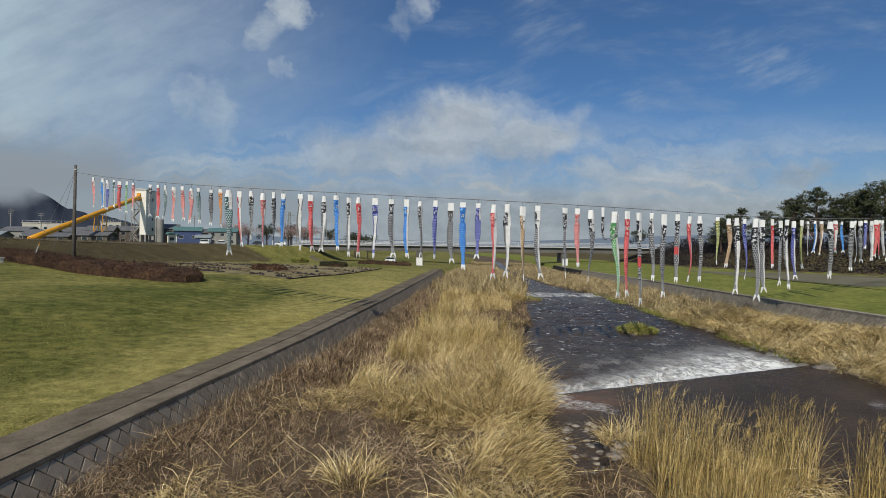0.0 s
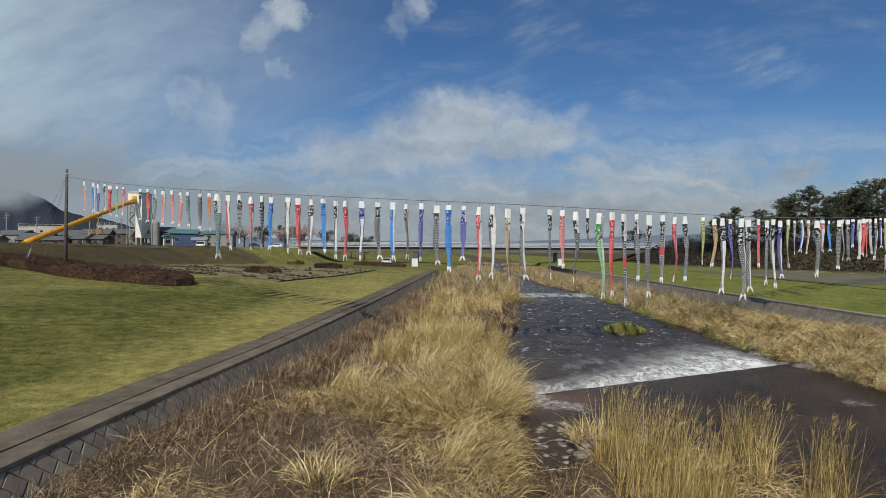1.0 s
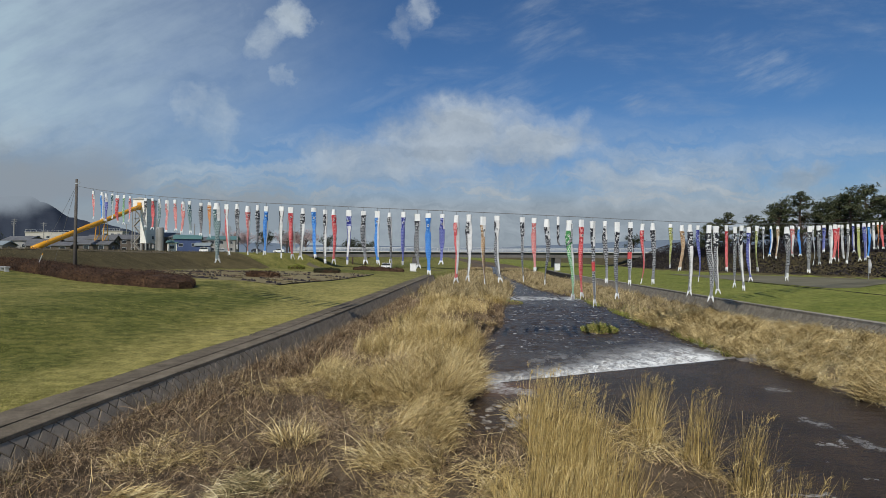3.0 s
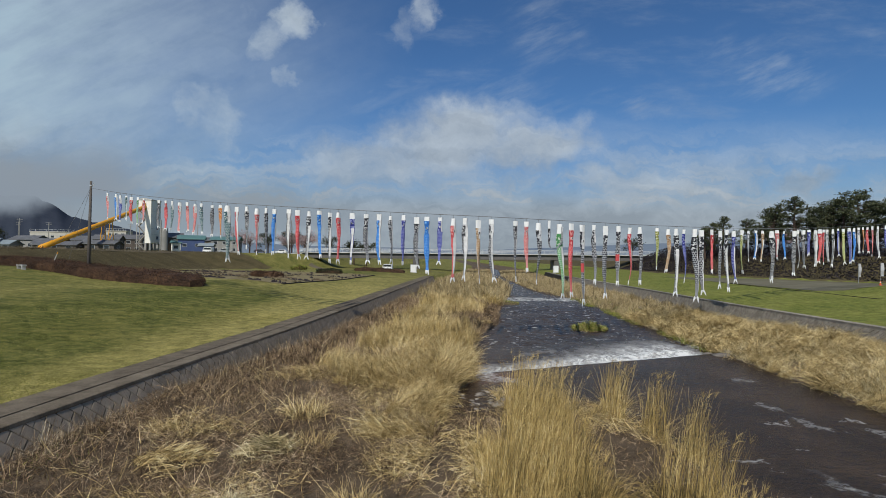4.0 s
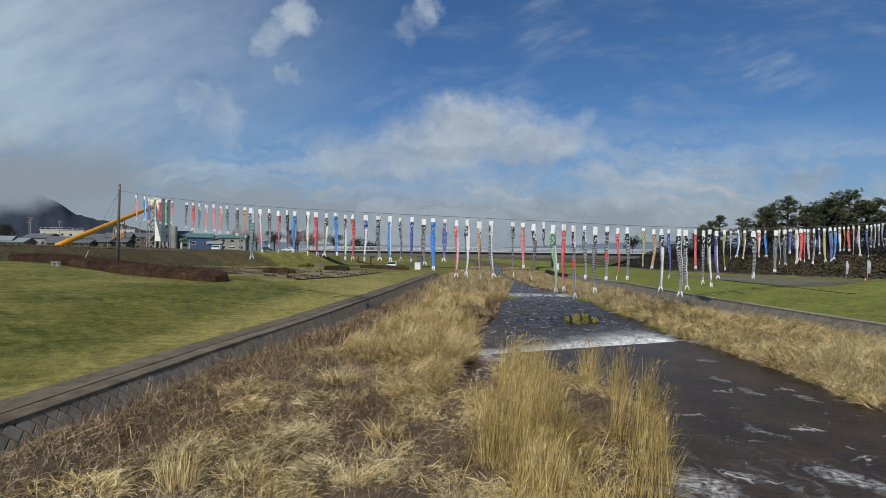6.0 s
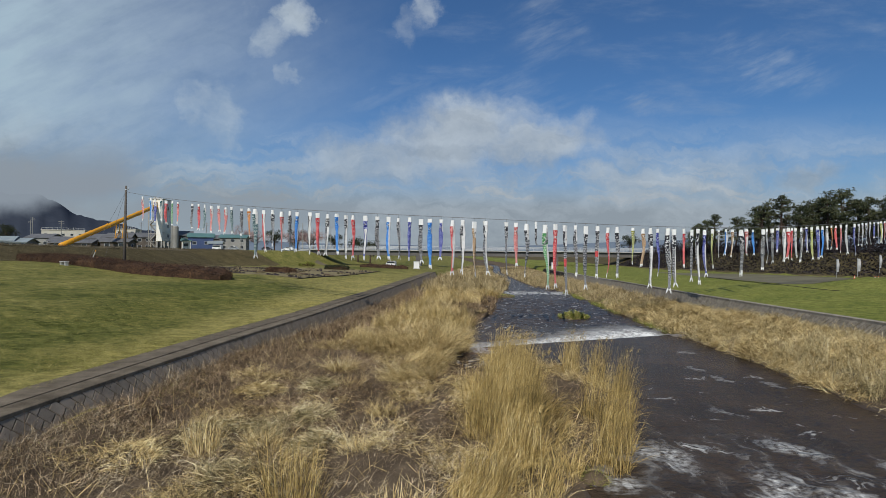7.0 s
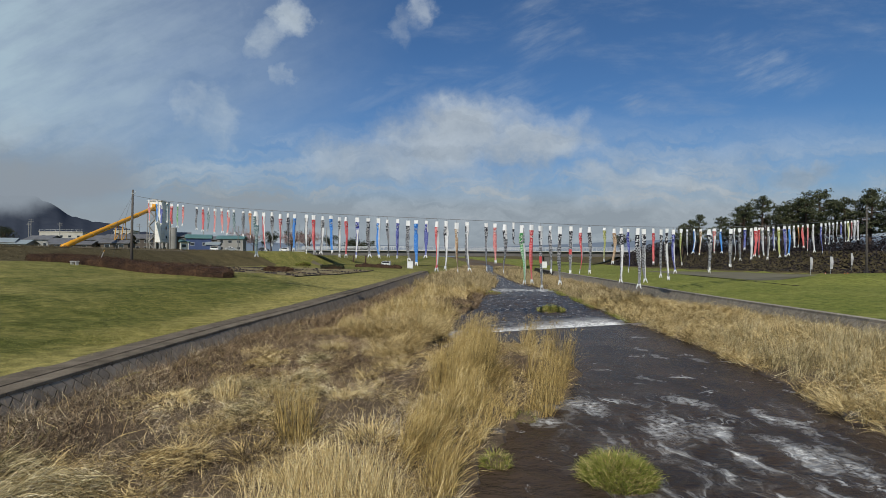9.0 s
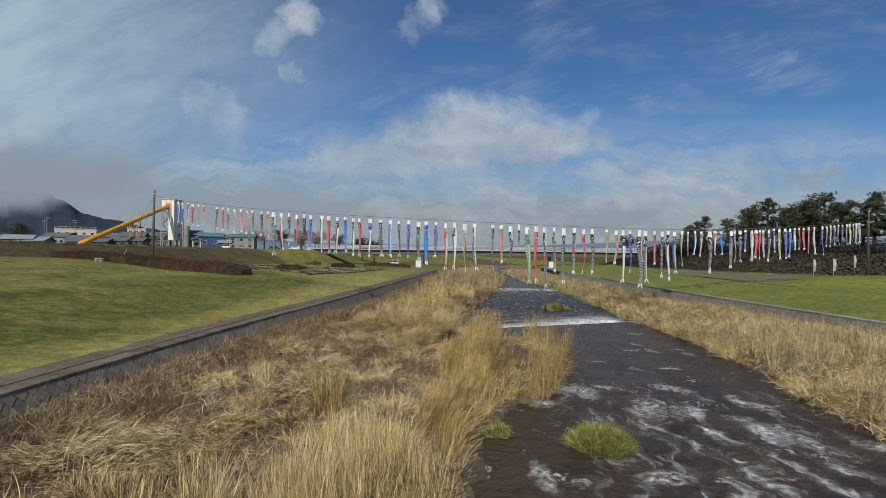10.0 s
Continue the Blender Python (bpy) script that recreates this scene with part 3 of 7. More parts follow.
def lawn_z(x, y):
    xl = line(y, WALL_L)
    z = 1.55 + 1.35 * smooth(-1, 17, xl - 1.6 - x) * (1 - 0.55 * smooth(45, 80, y))
    z -= 0.9 * smooth(115, 168, y)
    z += 1.4 * smooth(14, 48, xl - 1.6 - x) * smooth(110, 60, y)
    c = line(y, CREST_L)
    z += (6.4 - z) * smooth(c + 14, c, x)
    return z + 0.06 * noise.noise((x * 0.15, y * 0.15, 0))


def field_z(x, y):
    z = 1.25 + 0.6 * smooth(0, 12, x - line(y, WALL_R))
    # a low grassy mound in front of the lot
    z += 1.15 * smooth(46, 56, x) * smooth(10, 1.5, abs(y - 56 - 0.42 * (x - 60)))
    return z + 4.8 * smooth(0, 17, x - line(y, FOOT_R)) + 0.05 * noise.noise((x * 0.15, y * 0.15, 5))


def ground_z(x, y):
    xl, xr, bl, br = line(y, WALL_L), line(y, WALL_R), line(y, BANK_L), line(y, BANK_R)
    if x <= xl - 0.6:
        return lawn_z(x, y)
    if x >= xr + 0.4:
        return field_z(x, y)
    w = water_z(x, y)
    # a small stony inlet behind the spit
    r = math.hypot((x - inlet_x(y)) / 0.85, (y - 14.5) / 2.9)
    if r < 1.2:
        return w + 0.02 - 0.16 * smooth(1.2, 0.6, r)
    for px, py, rx, ry in ((4.6, 40.5, 0.9, 2.2), (6.6, 47.0, 0.8, 3.0), (7.4, 55.0, 1.0, 2.6)):
        r = math.hypot((x - px) / rx, (y - py) / ry)
        if r < 1.2:
            return w + 0.02 - 0.14 * smooth(1.2, 0.6, r)
    if x < bl + 0.2:
        d = bl + 0.2 - x
        return w + 0.02 + 0.5 * smooth(0, 2.5, d) + 0.34 * smooth(2.6, 0.3, x - xl) + 0.16 * noise.noise((x * 0.5, y * 0.5, 3)) * smooth(0, 1.5, d)
    if x > br - 0.2:
        d = x - br + 0.2
        return w + 0.02 + 0.42 * smooth(0, 4, d) + 0.12 * noise.noise((x * 0.5, y * 0.5, 8)) * smooth(0, 1.5, d)
    return w - 0.5 * smooth(0, 1.4, min(x - bl, br - x) + 0.2)


# ---- mesh helpers ----
class Geo:
    """Vertices and faces of one part."""

    def __init__(self):
        self.v, self.f = [], []

    def add(self, verts, faces):
        k = len(self.v)
        self.v += [tuple(p) for p in verts]
        self.f += [tuple(i + k for i in q) for q in faces]
        return self

    def box(self, x0, y0, z0, x1, y1, z1, bevel=0.0):
        if bevel:
            b = bevel
            ring = lambda z, e: [(x0 + e, y0 + e, z), (x1 - e, y0 + e, z), (x1 - e, y1 - e, z), (x0 + e, y1 - e, z)]
            v = ring(z0, b) + ring(z0 + b, 0) + ring(z1 - b, 0) + ring(z1, b)
            f = [(3, 2, 1, 0), (12, 13, 14, 15)]
            for k in (0, 4, 8):
                f += [(k + i, k + (i + 1) % 4, k + 4 + (i + 1) % 4, k + 4 + i) for i in range(4)]
            return self.add(v, f)
        v = [(x, y, z) for x in (x0, x1) for y in (y0, y1) for z in (z0, z1)]
        return self.add(v, [(0, 1, 3, 2), (4, 6, 7, 5), (0, 4, 5, 1), (2, 3, 7, 6), (0, 2, 6, 4), (1, 5, 7, 3)])

    def tube(self, path, radii, n=8, cap=True):
        path = [Vector(p) for p in path]
        if not hasattr(radii, "__len__"):
            radii = [radii] * len(path)
        v, f = [], []
        for i, p in enumerate(path):
            t = (path[min(i + 1, len(path) - 1)] - path[max(i - 1, 0)]).normalized()
            a = t.cross(Vector((0, 0, 1)) if abs(t.z) < 0.9 else Vector((0, 1, 0))).normalized()
            b = t.cross(a)
            v += [p + radii[i] * (math.cos(2 * math.pi * k / n) * a + math.sin(2 * math.pi * k / n) * b) for k in range(n)]
        for i in range(len(path) - 1):
            f += [(i * n + k, i * n + (k + 1) % n, (i + 1) * n + (k + 1) % n, (i + 1) * n + k) for k in range(n)]
        if cap:
            f += [tuple(range(n - 1, -1, -1)), tuple((len(path) - 1) * n + k for k in range(n))]
        return self.add(v, f)

    def prism(self, outline, y0, y1):
        """An outline in x and z, drawn out along y."""
        k = len(outline)
        v = [(x, y0, z) for x, z in outline] + [(x, y1, z) for x, z in outline]
        return self.add(v, [tuple(range(k)), tuple(range(2 * k - 1, k - 1, -1))] + [(i, i + k, (i + 1) % k + k, (i + 1) % k) for i in range(k)])

    def mesh(self, name, mat, smoothed=False):
        me = bpy.data.meshes.new(name)
        me.from_pydata(self.v, [], self.f)
        if mat:
            me.materials.append(mat)
        if smoothed:
            me.shade_smooth()
        me.update()
        return me


def part(name, geo, mat, parent=None, label="", smoothed=False):
    ob = new(name, geo.mesh(name, mat, smoothed))
    ob.parent = parent
    return tagged(ob, label)


def thing(name, label, category, at=(0, 0, 0), turn=0.0, group="", kind=""):
    ob = new(name)
    ob.matrix_basis = pose(*at, 0, 0, turn)
    return tagged(ob, label, category, group, kind)


def spaced(a, b, step):
    k = max(1, round((b - a) / step))
    return [a + (b - a) * i / k for i in range(k)]


def big_mesh(name, co, quads=None, tris=None, mat=None):
    """A mesh straight from arrays."""
    me = bpy.data.meshes.new(name)
    loops = (quads if quads is not None else tris).astype(np.int32)
    k = loops.shape[1]
    me.vertices.add(len(co))
    me.vertices.foreach_set("co", co.astype(np.float32).ravel())
    me.loops.add(loops.size)
    me.loops.foreach_set("vertex_index", loops.ravel())
    me.polygons.add(len(loops))
    me.polygons.foreach_set("loop_start", np.arange(0, loops.size, k, dtype=np.int32))
    me.polygons.foreach_set("loop_total", np.full(len(loops), k, dtype=np.int32))
    me.update(calc_edges=True)
    me.validate()
    if mat:
        me.materials.append(mat)
    return me


# ---- ground, water ----
def build_ground():
    ys = spaced(-60, -25, 3) + spaced(-25, 70, 0.5) + spaced(70, 220, 3) + [220, 260, 340, 500, 900, 1600, 3000]
    left = [-3000, -1500, -700, -350, -200, -140, -110] + spaced(-90, -50, 2.5) + spaced(-50, -12, 1.5) + spaced(-12, -1.5, 0.7) + [-1.5, -0.7]
    mid = [i / 90 for i in range(91)]
    right = [0.5, 1, 2, 4, 7, 11, 15, 20, 25] + spaced(28, 76, 1.5) + [76, 80, 90, 110, 160, 250, 500, 1200, 3000]
    verts, faces, kinds = [], [], []
    w = len(left) + len(mid) + len(right)
    for y in ys:
        xl, xr = line(y, WALL_L), line(y, WALL_R)
        for x in [xl + s for s in left] + [xl + 0.25 + (xr - xl - 0.5) * s for s in mid] + [xr + s for s in right]:
            verts.append((x, y, ground_z(x, y)))
    for j in range(len(ys) - 1):
        for i in range(w - 1):
            a = j * w + i
            faces.append((a, a + 1, a + 1 + w, a + w))
            x, y = verts[a][0], verts[a][1]
            if i < len(left):
                c = line(y, CREST_L)
                bank = c - 6 < x < c + 13 + 3 * noise.noise((x * 0.1, y * 0.1, 1)) and y < 156 + 4 * noise.noise((x * 0.2, y * 0.2, 4))
                kinds.append(2 if bank else 0)
            elif i < len(left) + len(mid) - 1:
                kinds.append(4 if line(y, BANK_L) < x < line(y, BANK_R) or math.hypot((x - inlet_x(y)) / 0.95, (y - 14.5) / 3.0) < 1.1 else 1)
            else:
                kinds.append(2 if x > line(y, FOOT_R) + 0.8 * noise.noise((0, y * 0.08, 2)) else 3)
    me = bpy.data.meshes.new("ground")
    me.from_pydata(verts, [], faces)
    for mat in (LAWN, SOIL, BANK, LAWN_R, BED):
        me.materials.append(mat)
    me.polygons.foreach_set("material_index", kinds)
    me.shade_smooth()
    tagged(new("ground", me), "grassy riverside ground with dry gravel bars", kind="structure")


def build_water():
    ys = spaced(-30, -10, 0.6) + spaced(-10, 32, 0.14) + spaced(32, 60, 0.2) + spaced(60, 110, 1) + [110, 150, 200, 300]
    k = 121
    co = []
    for y in ys:
        a, b = line(y, BANK_L) - 1.2, line(y, BANK_R) + 1.0
        a += (min(a, 2.5) - a) * smooth(5, 11.5, y) * smooth(20, 17, y)
        a -= 2.2 * smooth(36, 39, y) * smooth(60, 57, y)
        for i in range(k):
            x = a + (b - a) * i / (k - 1)
            past = y - weir_y(x)
            z = water_z(x, y)
            rough = 0.02 + 0.05 * smooth(8, 0, y) + 0.06 * smooth(0.2, 1, past) * smooth(8, 2, past) + 0.06 * smooth(5, 12, past)
            z += rough * (noise.noise((x * 1.1, y * 1.7, 1)) + 0.6 * noise.noise((x * 3.1, y * 3.6, 4)))
            z += 0.1 * smooth(0.6, 1.3, past) * smooth(2.6, 1.3, past) * (0.6 + noise.noise((x * 2.2, y * 2.2, 9)))
            co.append((x, y, z))
    idx = np.arange(len(co)).reshape(len(ys), k)
    quads = np.stack([idx[:-1, :-1], idx[:-1, 1:], idx[1:, 1:], idx[1:, :-1]], -1).reshape(-1, 4)
    me = big_mesh("water", np.array(co), quads=quads, mat=WATER)
    me.shade_smooth()
    tagged(new("water", me), "dark brown shallow river with white foam", kind="structure")


build_ground()
build_water()


# ---- river walls ----
def wall_frame(pts, y, sign):
    """A point on the wall's top line, the way along it and the way out towards the river."""
    a, b = Vector((line(y - 0.5, pts), y - 0.5, 0)), Vector((line(y + 0.5, pts), y + 0.5, 0))
    along = (b - a).normalized()
    return (a + b) / 2, along, Vector((along.y, -along.x, 0)) * sign


def sweep(pts, y0, y1, sign, outline, step=1.0):
    """An outline of (outwards, z) drawn along a wall's line."""
    g, k = Geo(), len(outline)
    ys = spaced(y0, y1, step) + [y1]
    v = []
    for y in ys:
        p, _, out = wall_frame(pts, y, sign)
        v += [(p.x + out.x * o, p.y + out.y * o, z) for o, z in outline]
    f = [(i * k + j, i * k + (j + 1) % k, (i + 1) * k + (j + 1) % k, (i + 1) * k + j) for i in range(len(ys) - 1) for j in range(k)]
    f += [tuple(range(k - 1, -1, -1)), tuple((len(ys) - 1) * k + j for j in range(k))]
    return g.add(v, f)


def clip_band(poly, lo, hi):
    """Keeps the part of a polygon between two heights on the wall's face."""
    for sign, lim in ((1, lo), (-1, -hi)):
        out = []
        for i, p in enumerate(poly):
            q = poly[(i + 1) % len(poly)]
            a, b = sign * p[1] - lim, sign * q[1] - lim
            if a >= 0:
                out.append(p)
            if a * b < 0:
                k = a / (a - b)
                out.append((p[0] + (q[0] - p[0]) * k, p[1] + (q[1] - p[1]) * k))
        poly = out
        if len(poly) < 3:
            return []
    return poly


def facing(pts, sign, top, y0, y1, parent, single, side=0.31, long=0.46, depth=1.5, batter=0.42, inset=0.0, mat=None):
    """Blocks laid slantwise on the wall's face. Single blocks inside the stretch single, the rest joined."""
    rest = Geo()
    rng = random.Random(5)
    c = math.sqrt(0.5)
    reach = y1 - y0
    for j in range(-int(reach / side), int(reach / side)):
        for i in range(-2, int(1.6 * reach / long) + 2):
            a, b = i * long + (0.5 * long if j % 2 else 0.0), j * side
            poly = clip_band([((p + q) * c, (p - q) * c) for p, q in ((a, b), (a + long, b), (a + long, b + side), (a, b + side))], 0.0, depth)
            if not poly:
                continue
            ms, mq = sum(p[0] for p in poly) / len(poly), sum(p[1] for p in poly) / len(poly)
            area = 0.5 * abs(sum(poly[k][0] * poly[(k + 1) % len(poly)][1] - poly[(k + 1) % len(poly)][0] * poly[k][1] for k in range(len(poly))))
            y = y0 + ms
            if not 0 <= ms <= reach or area < 0.012:
                continue
            p, along, out = wall_frame(pts, y, sign)
            up = (Vector((0, 0, 1)) - out * batter).normalized()
            norm = (out + Vector((0, 0, batter))).normalized()
            at = p - out * inset + Vector((0, 0, top)) - up * mq
            lift = rng.uniform(0.0, 0.008)
            k, v = len(poly), []
            for shrink, h in ((0.94, -0.05), (0.93, 0.018 + lift), (0.895, 0.027 + lift)):
                v += [along * (s - ms) * shrink - up * (q - mq) * shrink + norm * h for s, q in poly]
            f = [tuple(range(2 * k, 3 * k))] + [(r * k + m, r * k + (m + 1) % k, (r + 1) * k + (m + 1) % k, (r + 1) * k + m) for r in (0, 1) for m in range(k)]
            g = Geo().add(v, f)
            if single[0] <= y <= single[1]:
                ob = part("block", g, mat or BLOCK, parent)
                ob.location = at
            else:
                rest.add([at + q for q in v], f)
    if rest.v:
        tagged(part("block_facing", rest, mat or BLOCK, parent, "slanting courses of grey concrete blocks"), kind="stuff")


def build_walls():
    left = tagged(part("wall_left", sweep(WALL_L, -40, 110, 1, [(-0.75, 0.3), (-0.08, 1.5), (-0.045, 1.485), (0.65, -0.2), (0.3, -0.6), (-0.75, -0.6)]), JOINT), "low sloped river wall faced with grey blocks", kind="structure")
    right = tagged(part("wall_right", sweep(WALL_R, -40, 165, -1, [(-0.5, 0.3), (-0.05, 1.22), (-0.01, 1.2), (0.55, -0.2), (0.2, -0.8), (-0.5, -0.8)]), JOINT), "low sloped river wall faced with dark blocks", kind="structure")
    # coping and the strip behind it, in cast lengths
    y = -30.0
    rng = random.Random(4)
    while y < 108:
        n = rng.choice((2.0, 3.0, 5.0)) if y < 60 else 8.0
        part("coping", sweep(WALL_L, y + 0.008, y + n - 0.008, 1, [(-0.62, 1.25), (-0.62, 1.555), (-0.6, 1.575), (-0.035, 1.568), (-0.005, 1.552), (0.012, 1.47), (-0.1, 1.3)], n), CONC, left)
        dz = rng.uniform(-0.004, 0.004)
        part("path_slab", sweep(WALL_L, y + 0.01, y + n - 0.01, 1, [(-1.62, 1.3), (-1.62, 1.585 + dz), (-0.638, 1.588 + dz), (-0.632, 1.3)], n), CONC, left)
        y += n
    y = -30.0
    while y < 160:
        n = 5.0 if y < 60 else 10.0
        part("coping", sweep(WALL_R, y + 0.01, y + n - 0.01, -1, [(-0.5, 1.0), (-0.5, 1.33), (-0.48, 1.35), (0.02, 1.35), (0.05, 1.33), (0.04, 1.16), (-0.1, 1.0)], n), RUBBLE, right, "pale concrete coping")
        y += n
    return left, right


wall_left, wall_right = build_walls()


# ---- bridge ----
def build_bridge():
    b = thing("bridge", "long low road bridge with pale rails over the river", "bridge", (0, 0, 0), kind="structure")
    x0, x1, y = -52.0, 84.0, 186.0
    part("deck", Geo().box(x0, y, 6.78, x1, y + 9, 7.15, 0.05), PALE_CONC, b, "pale concrete deck edge")
    part("girder", Geo().box(x0 + 2, y + 0.9, 5.0, x1 - 2, y + 1.4, 6.8), GIRDER, b, "dark steel girder")
    part("girder", Geo().box(x0 + 2, y + 7.4, 5.0, x1 - 2, y + 7.9, 6.8), GIRDER, b, "dark steel girder")
    for yy in (y + 0.15, y + 8.75):
        for z in (7.55, 8.0, 8.45):
            part("rail", Geo().tube([(x0, yy, z), (x1, yy, z)], 0.06, 6), STEEL, b)
        g = Geo().box(-0.06, -0.06, 0, 0.06, 0.06, 1.4)
        me = g.mesh("rail_post", STEEL)
        for i in range(35):
            ob = new("rail_post", me)
            ob.parent, ob.matrix_basis = b, pose(x0 + i * 4.0, yy, 7.1)
    # piers take the dark girder tone as painted shade below the deck
    for x in (-8, 43.0):
        part("pier", Geo().box(x - 1, y + 1, -1.5, x + 1, y + 8, 5.05, 0.3), GIRDER, b, "pier toned dark for the shade under the deck")
    part("abutment", Geo().box(x0 - 1, y + 0.3, 1.0, x0 + 3, y + 8.7, 6.6), PALE_CONC, b)
    part("abutment", Geo().box(x1 - 3, y + 0.3, 1.0, x1 + 1, y + 8.7, 6.6), PALE_CONC, b)


build_bridge()


# ---- rope, poles and carp streamers ----
ROPE = [(-34.4, 49.0), (-24, 40.5), (-14.4, 34.5), (-6, 31.0), (1.1, 30.0), (6, 30.4), (12, 32.4), (17.3, 35.5), (23.3, 39.3), (30, 43.8), (34.5, 46.9), (50, 57.2), (74, 73)]


def rope_at(x):
    ys = [line(min(74, max(-34.4, x + s)), ROPE) for s in (-2, -1, 0, 1, 2)]
    y = sum(ys) / 5 if -32 < x < 72 else line(x, ROPE)
    z = 8.48 - 0.0433 * x + 0.001687 * x ** 2 - 8.01e-6 * x ** 3 + 2e-8 * x ** 4
    return Vector((x, y, z))


def build_rope():
    r = thing("streamer_rope", "thin grey rope strung between two poles across the river", "rope")
    part("strand", Geo().tube([rope_at(-34.4 + 108.4 * i / 160) for i in range(161)], 0.02, 5), ROPEMAT, r)


def build_pole(name, x, y, top, base, label, guys=(), r=0.17):
    p = thing(name, label, "pole", (x, y, base))
    h = top - base
    part("shaft", Geo().tube([(0, 0, -0.4), (0.02, 0, h * 0.5), (0.08, 0, h)], [r, r * 0.85, r * 0.62], 12), POLE, p, smoothed=True)
    for gx in guys:
        part("guy_wire", Geo().tube([(0.05, 0, h - 0.7), (gx, 3.0, ground_z(x + gx, y + 3.0) - base)], 0.013, 5), ROPEMAT, p)
    part("band", Geo().tube([(0.07, 0, h - 0.5), (0.07, 0, h - 0.38)], r * 0.8, 10), STEEL, p, "steel rope band")
    part("hook", Geo().tube([(0.1, 0, h - 0.44), (0.35, -0.02, h - 0.42), (0.42, -0.02, h - 0.3), (0.36, -0.02, h - 0.22)], 0.035, 6), STEEL, p)
    return p


def koi_parts(rng, length, key, folded=False):
    """Meshes of one hanging streamer: mouth, head, body, tail, tail fin and the middle line for eyes."""
    lean, amp, ph = rng.choice((-0.05, -0.03, 0.0, 0.01, 0.02, 0.04, 0.06)) * rng.uniform(0.4, 1.0), rng.uniform(0.03, 0.12) * length / 4, rng.uniform(0, 6.28)
    wide = 0.172 * (length / 4) ** 0.7 * rng.uniform(0.85, 1.2)
    open_tail = rng.random() < (0.8 if length > 5 else 0.4)
    mouth_end = rng.uniform(0.07, 0.13)
    twist = rng.uniform(-1.4, 1.4) * (0.45 if length > 5 else 1.0)
    thick0 = rng.uniform(0.34, 0.58)
    n = 12

    def centre(t):
        if folded:
            return Vector((0.95 * smooth(0.3, 0.8, t), 0, -2.2 * math.sin(math.pi * min(t, 0.93)) * 0.9))
        return Vector((lean * length * t * t + amp * math.sin(ph + 5.5 * t) * t, amp * 1.6 * math.sin(ph * 1.7 + 4.2 * t) * t, -length * t))

    def half(t):
        prof = np.interp(t, [0, 0.03, 0.14, 0.3, 0.55, 0.8, 0.88, 0.94, 1.0], [1.0, 1.0, 1.02, 1.0, 0.88, 0.66, 0.56, 0.66, 0.9])
        return wide * float(prof)

    def ring(t):
        c, a = centre(t), twist * t
        th = half(t) * float(np.interp(t, [0, 0.1, 0.5, 0.85, 1], [0.55, thick0, thick0 * 0.8, 0.25, 0.06]))
        crease = 1 + 0.16 * math.sin(ph + 9 * t) + 0.1 * math.sin(ph * 2 + 23 * t)
        pts = []
        for k in range(n):
            b = 2 * math.pi * k / n
            x, y = half(t) * math.cos(b) * crease, th * math.sin(b) * (1 + 0.45 * math.sin(3 * b + 9 * t + ph))
            pts.append((c.x + x * math.cos(a) - y * math.sin(a), c.y + x * math.sin(a) + y * math.cos(a), c.z))
        return pts

    def tube(ts, name, mat, close=False):
        v, f, uv = [], [], []
        for t in ts:
            v += ring(t)
        for i in range(len(ts) - 1):
            for k in range(n):
                f.append((i * n + k, (i + 1) * n + k, (i + 1) * n + (k + 1) % n, i * n + (k + 1) % n))
                uv += [(k / n, ts[i]), (k / n, ts[i + 1]), ((k + 1) / n, ts[i + 1]), ((k + 1) / n, ts[i])]
        me = bpy.data.meshes.new(name)
        me.from_pydata(v, [], f)
        lay = me.uv_layers.new(name="UVMap")
        lay.data.foreach_set("uv", [c for p in uv for c in p])
        me.materials.append(mat)
        me.shade_smooth()
        return me

    def fork():
        g = Geo()
        c0, c1, c2, a = centre(0.925), centre(0.96), centre(1.0), twist * 0.95
        ax = Vector((math.cos(a), math.sin(a), 0))
        nx = Vector((-math.sin(a), math.cos(a), 0)) * 0.02
        for s in (-1, 1):
            w = half(0.93)
            rim = [c0 - ax * s * 0.02, c0 + ax * s * w, c1 + ax * s * w * (1.4 if open_tail else 1.0), c2 + ax * s * w * ((1.6 if open_tail else 0.8) + rng.uniform(-0.3, 0.3)) - Vector((0, 0, rng.uniform(0, 0.12))), c2 + ax * s * w * (1.25 if open_tail else 0.45), c1 + ax * s * w * (0.4 if open_tail else 0.12)]
            g.add([p + nx for p in rim] + [p - nx for p in rim], [(0, 1, 2, 3, 4, 5), (11, 10, 9, 8, 7, 6)] + [(i, i + 6, (i + 1) % 6 + 6, (i + 1) % 6) for i in range(6)])
        return g

    body = KOI[key]
    return (tube([mouth_end * q for q in (0, 0.15, 0.4, 0.7, 1.0)], "mouth", CLOTH_WHITE), tube([mouth_end + (0.3 - mouth_end) * i / 5 for i in range(6)], "head", KOI_HEAD[key]), tube([0.3 + 0.57 * i / 16 for i in range(17)], "body", body), tube([0.87, 0.9, 0.94], "tail", body), fork(), centre, half, twist, thick0)


WORDS = {"K": "black and white", "R": "red", "P": "pink and white", "B": "bright blue", "V": "violet blue", "T": "dark teal", "N": "green and white", "O": "orange", "C": "tan", "Y": "yellow green", "W": "pale grey", "X": "black and white red-banded"}


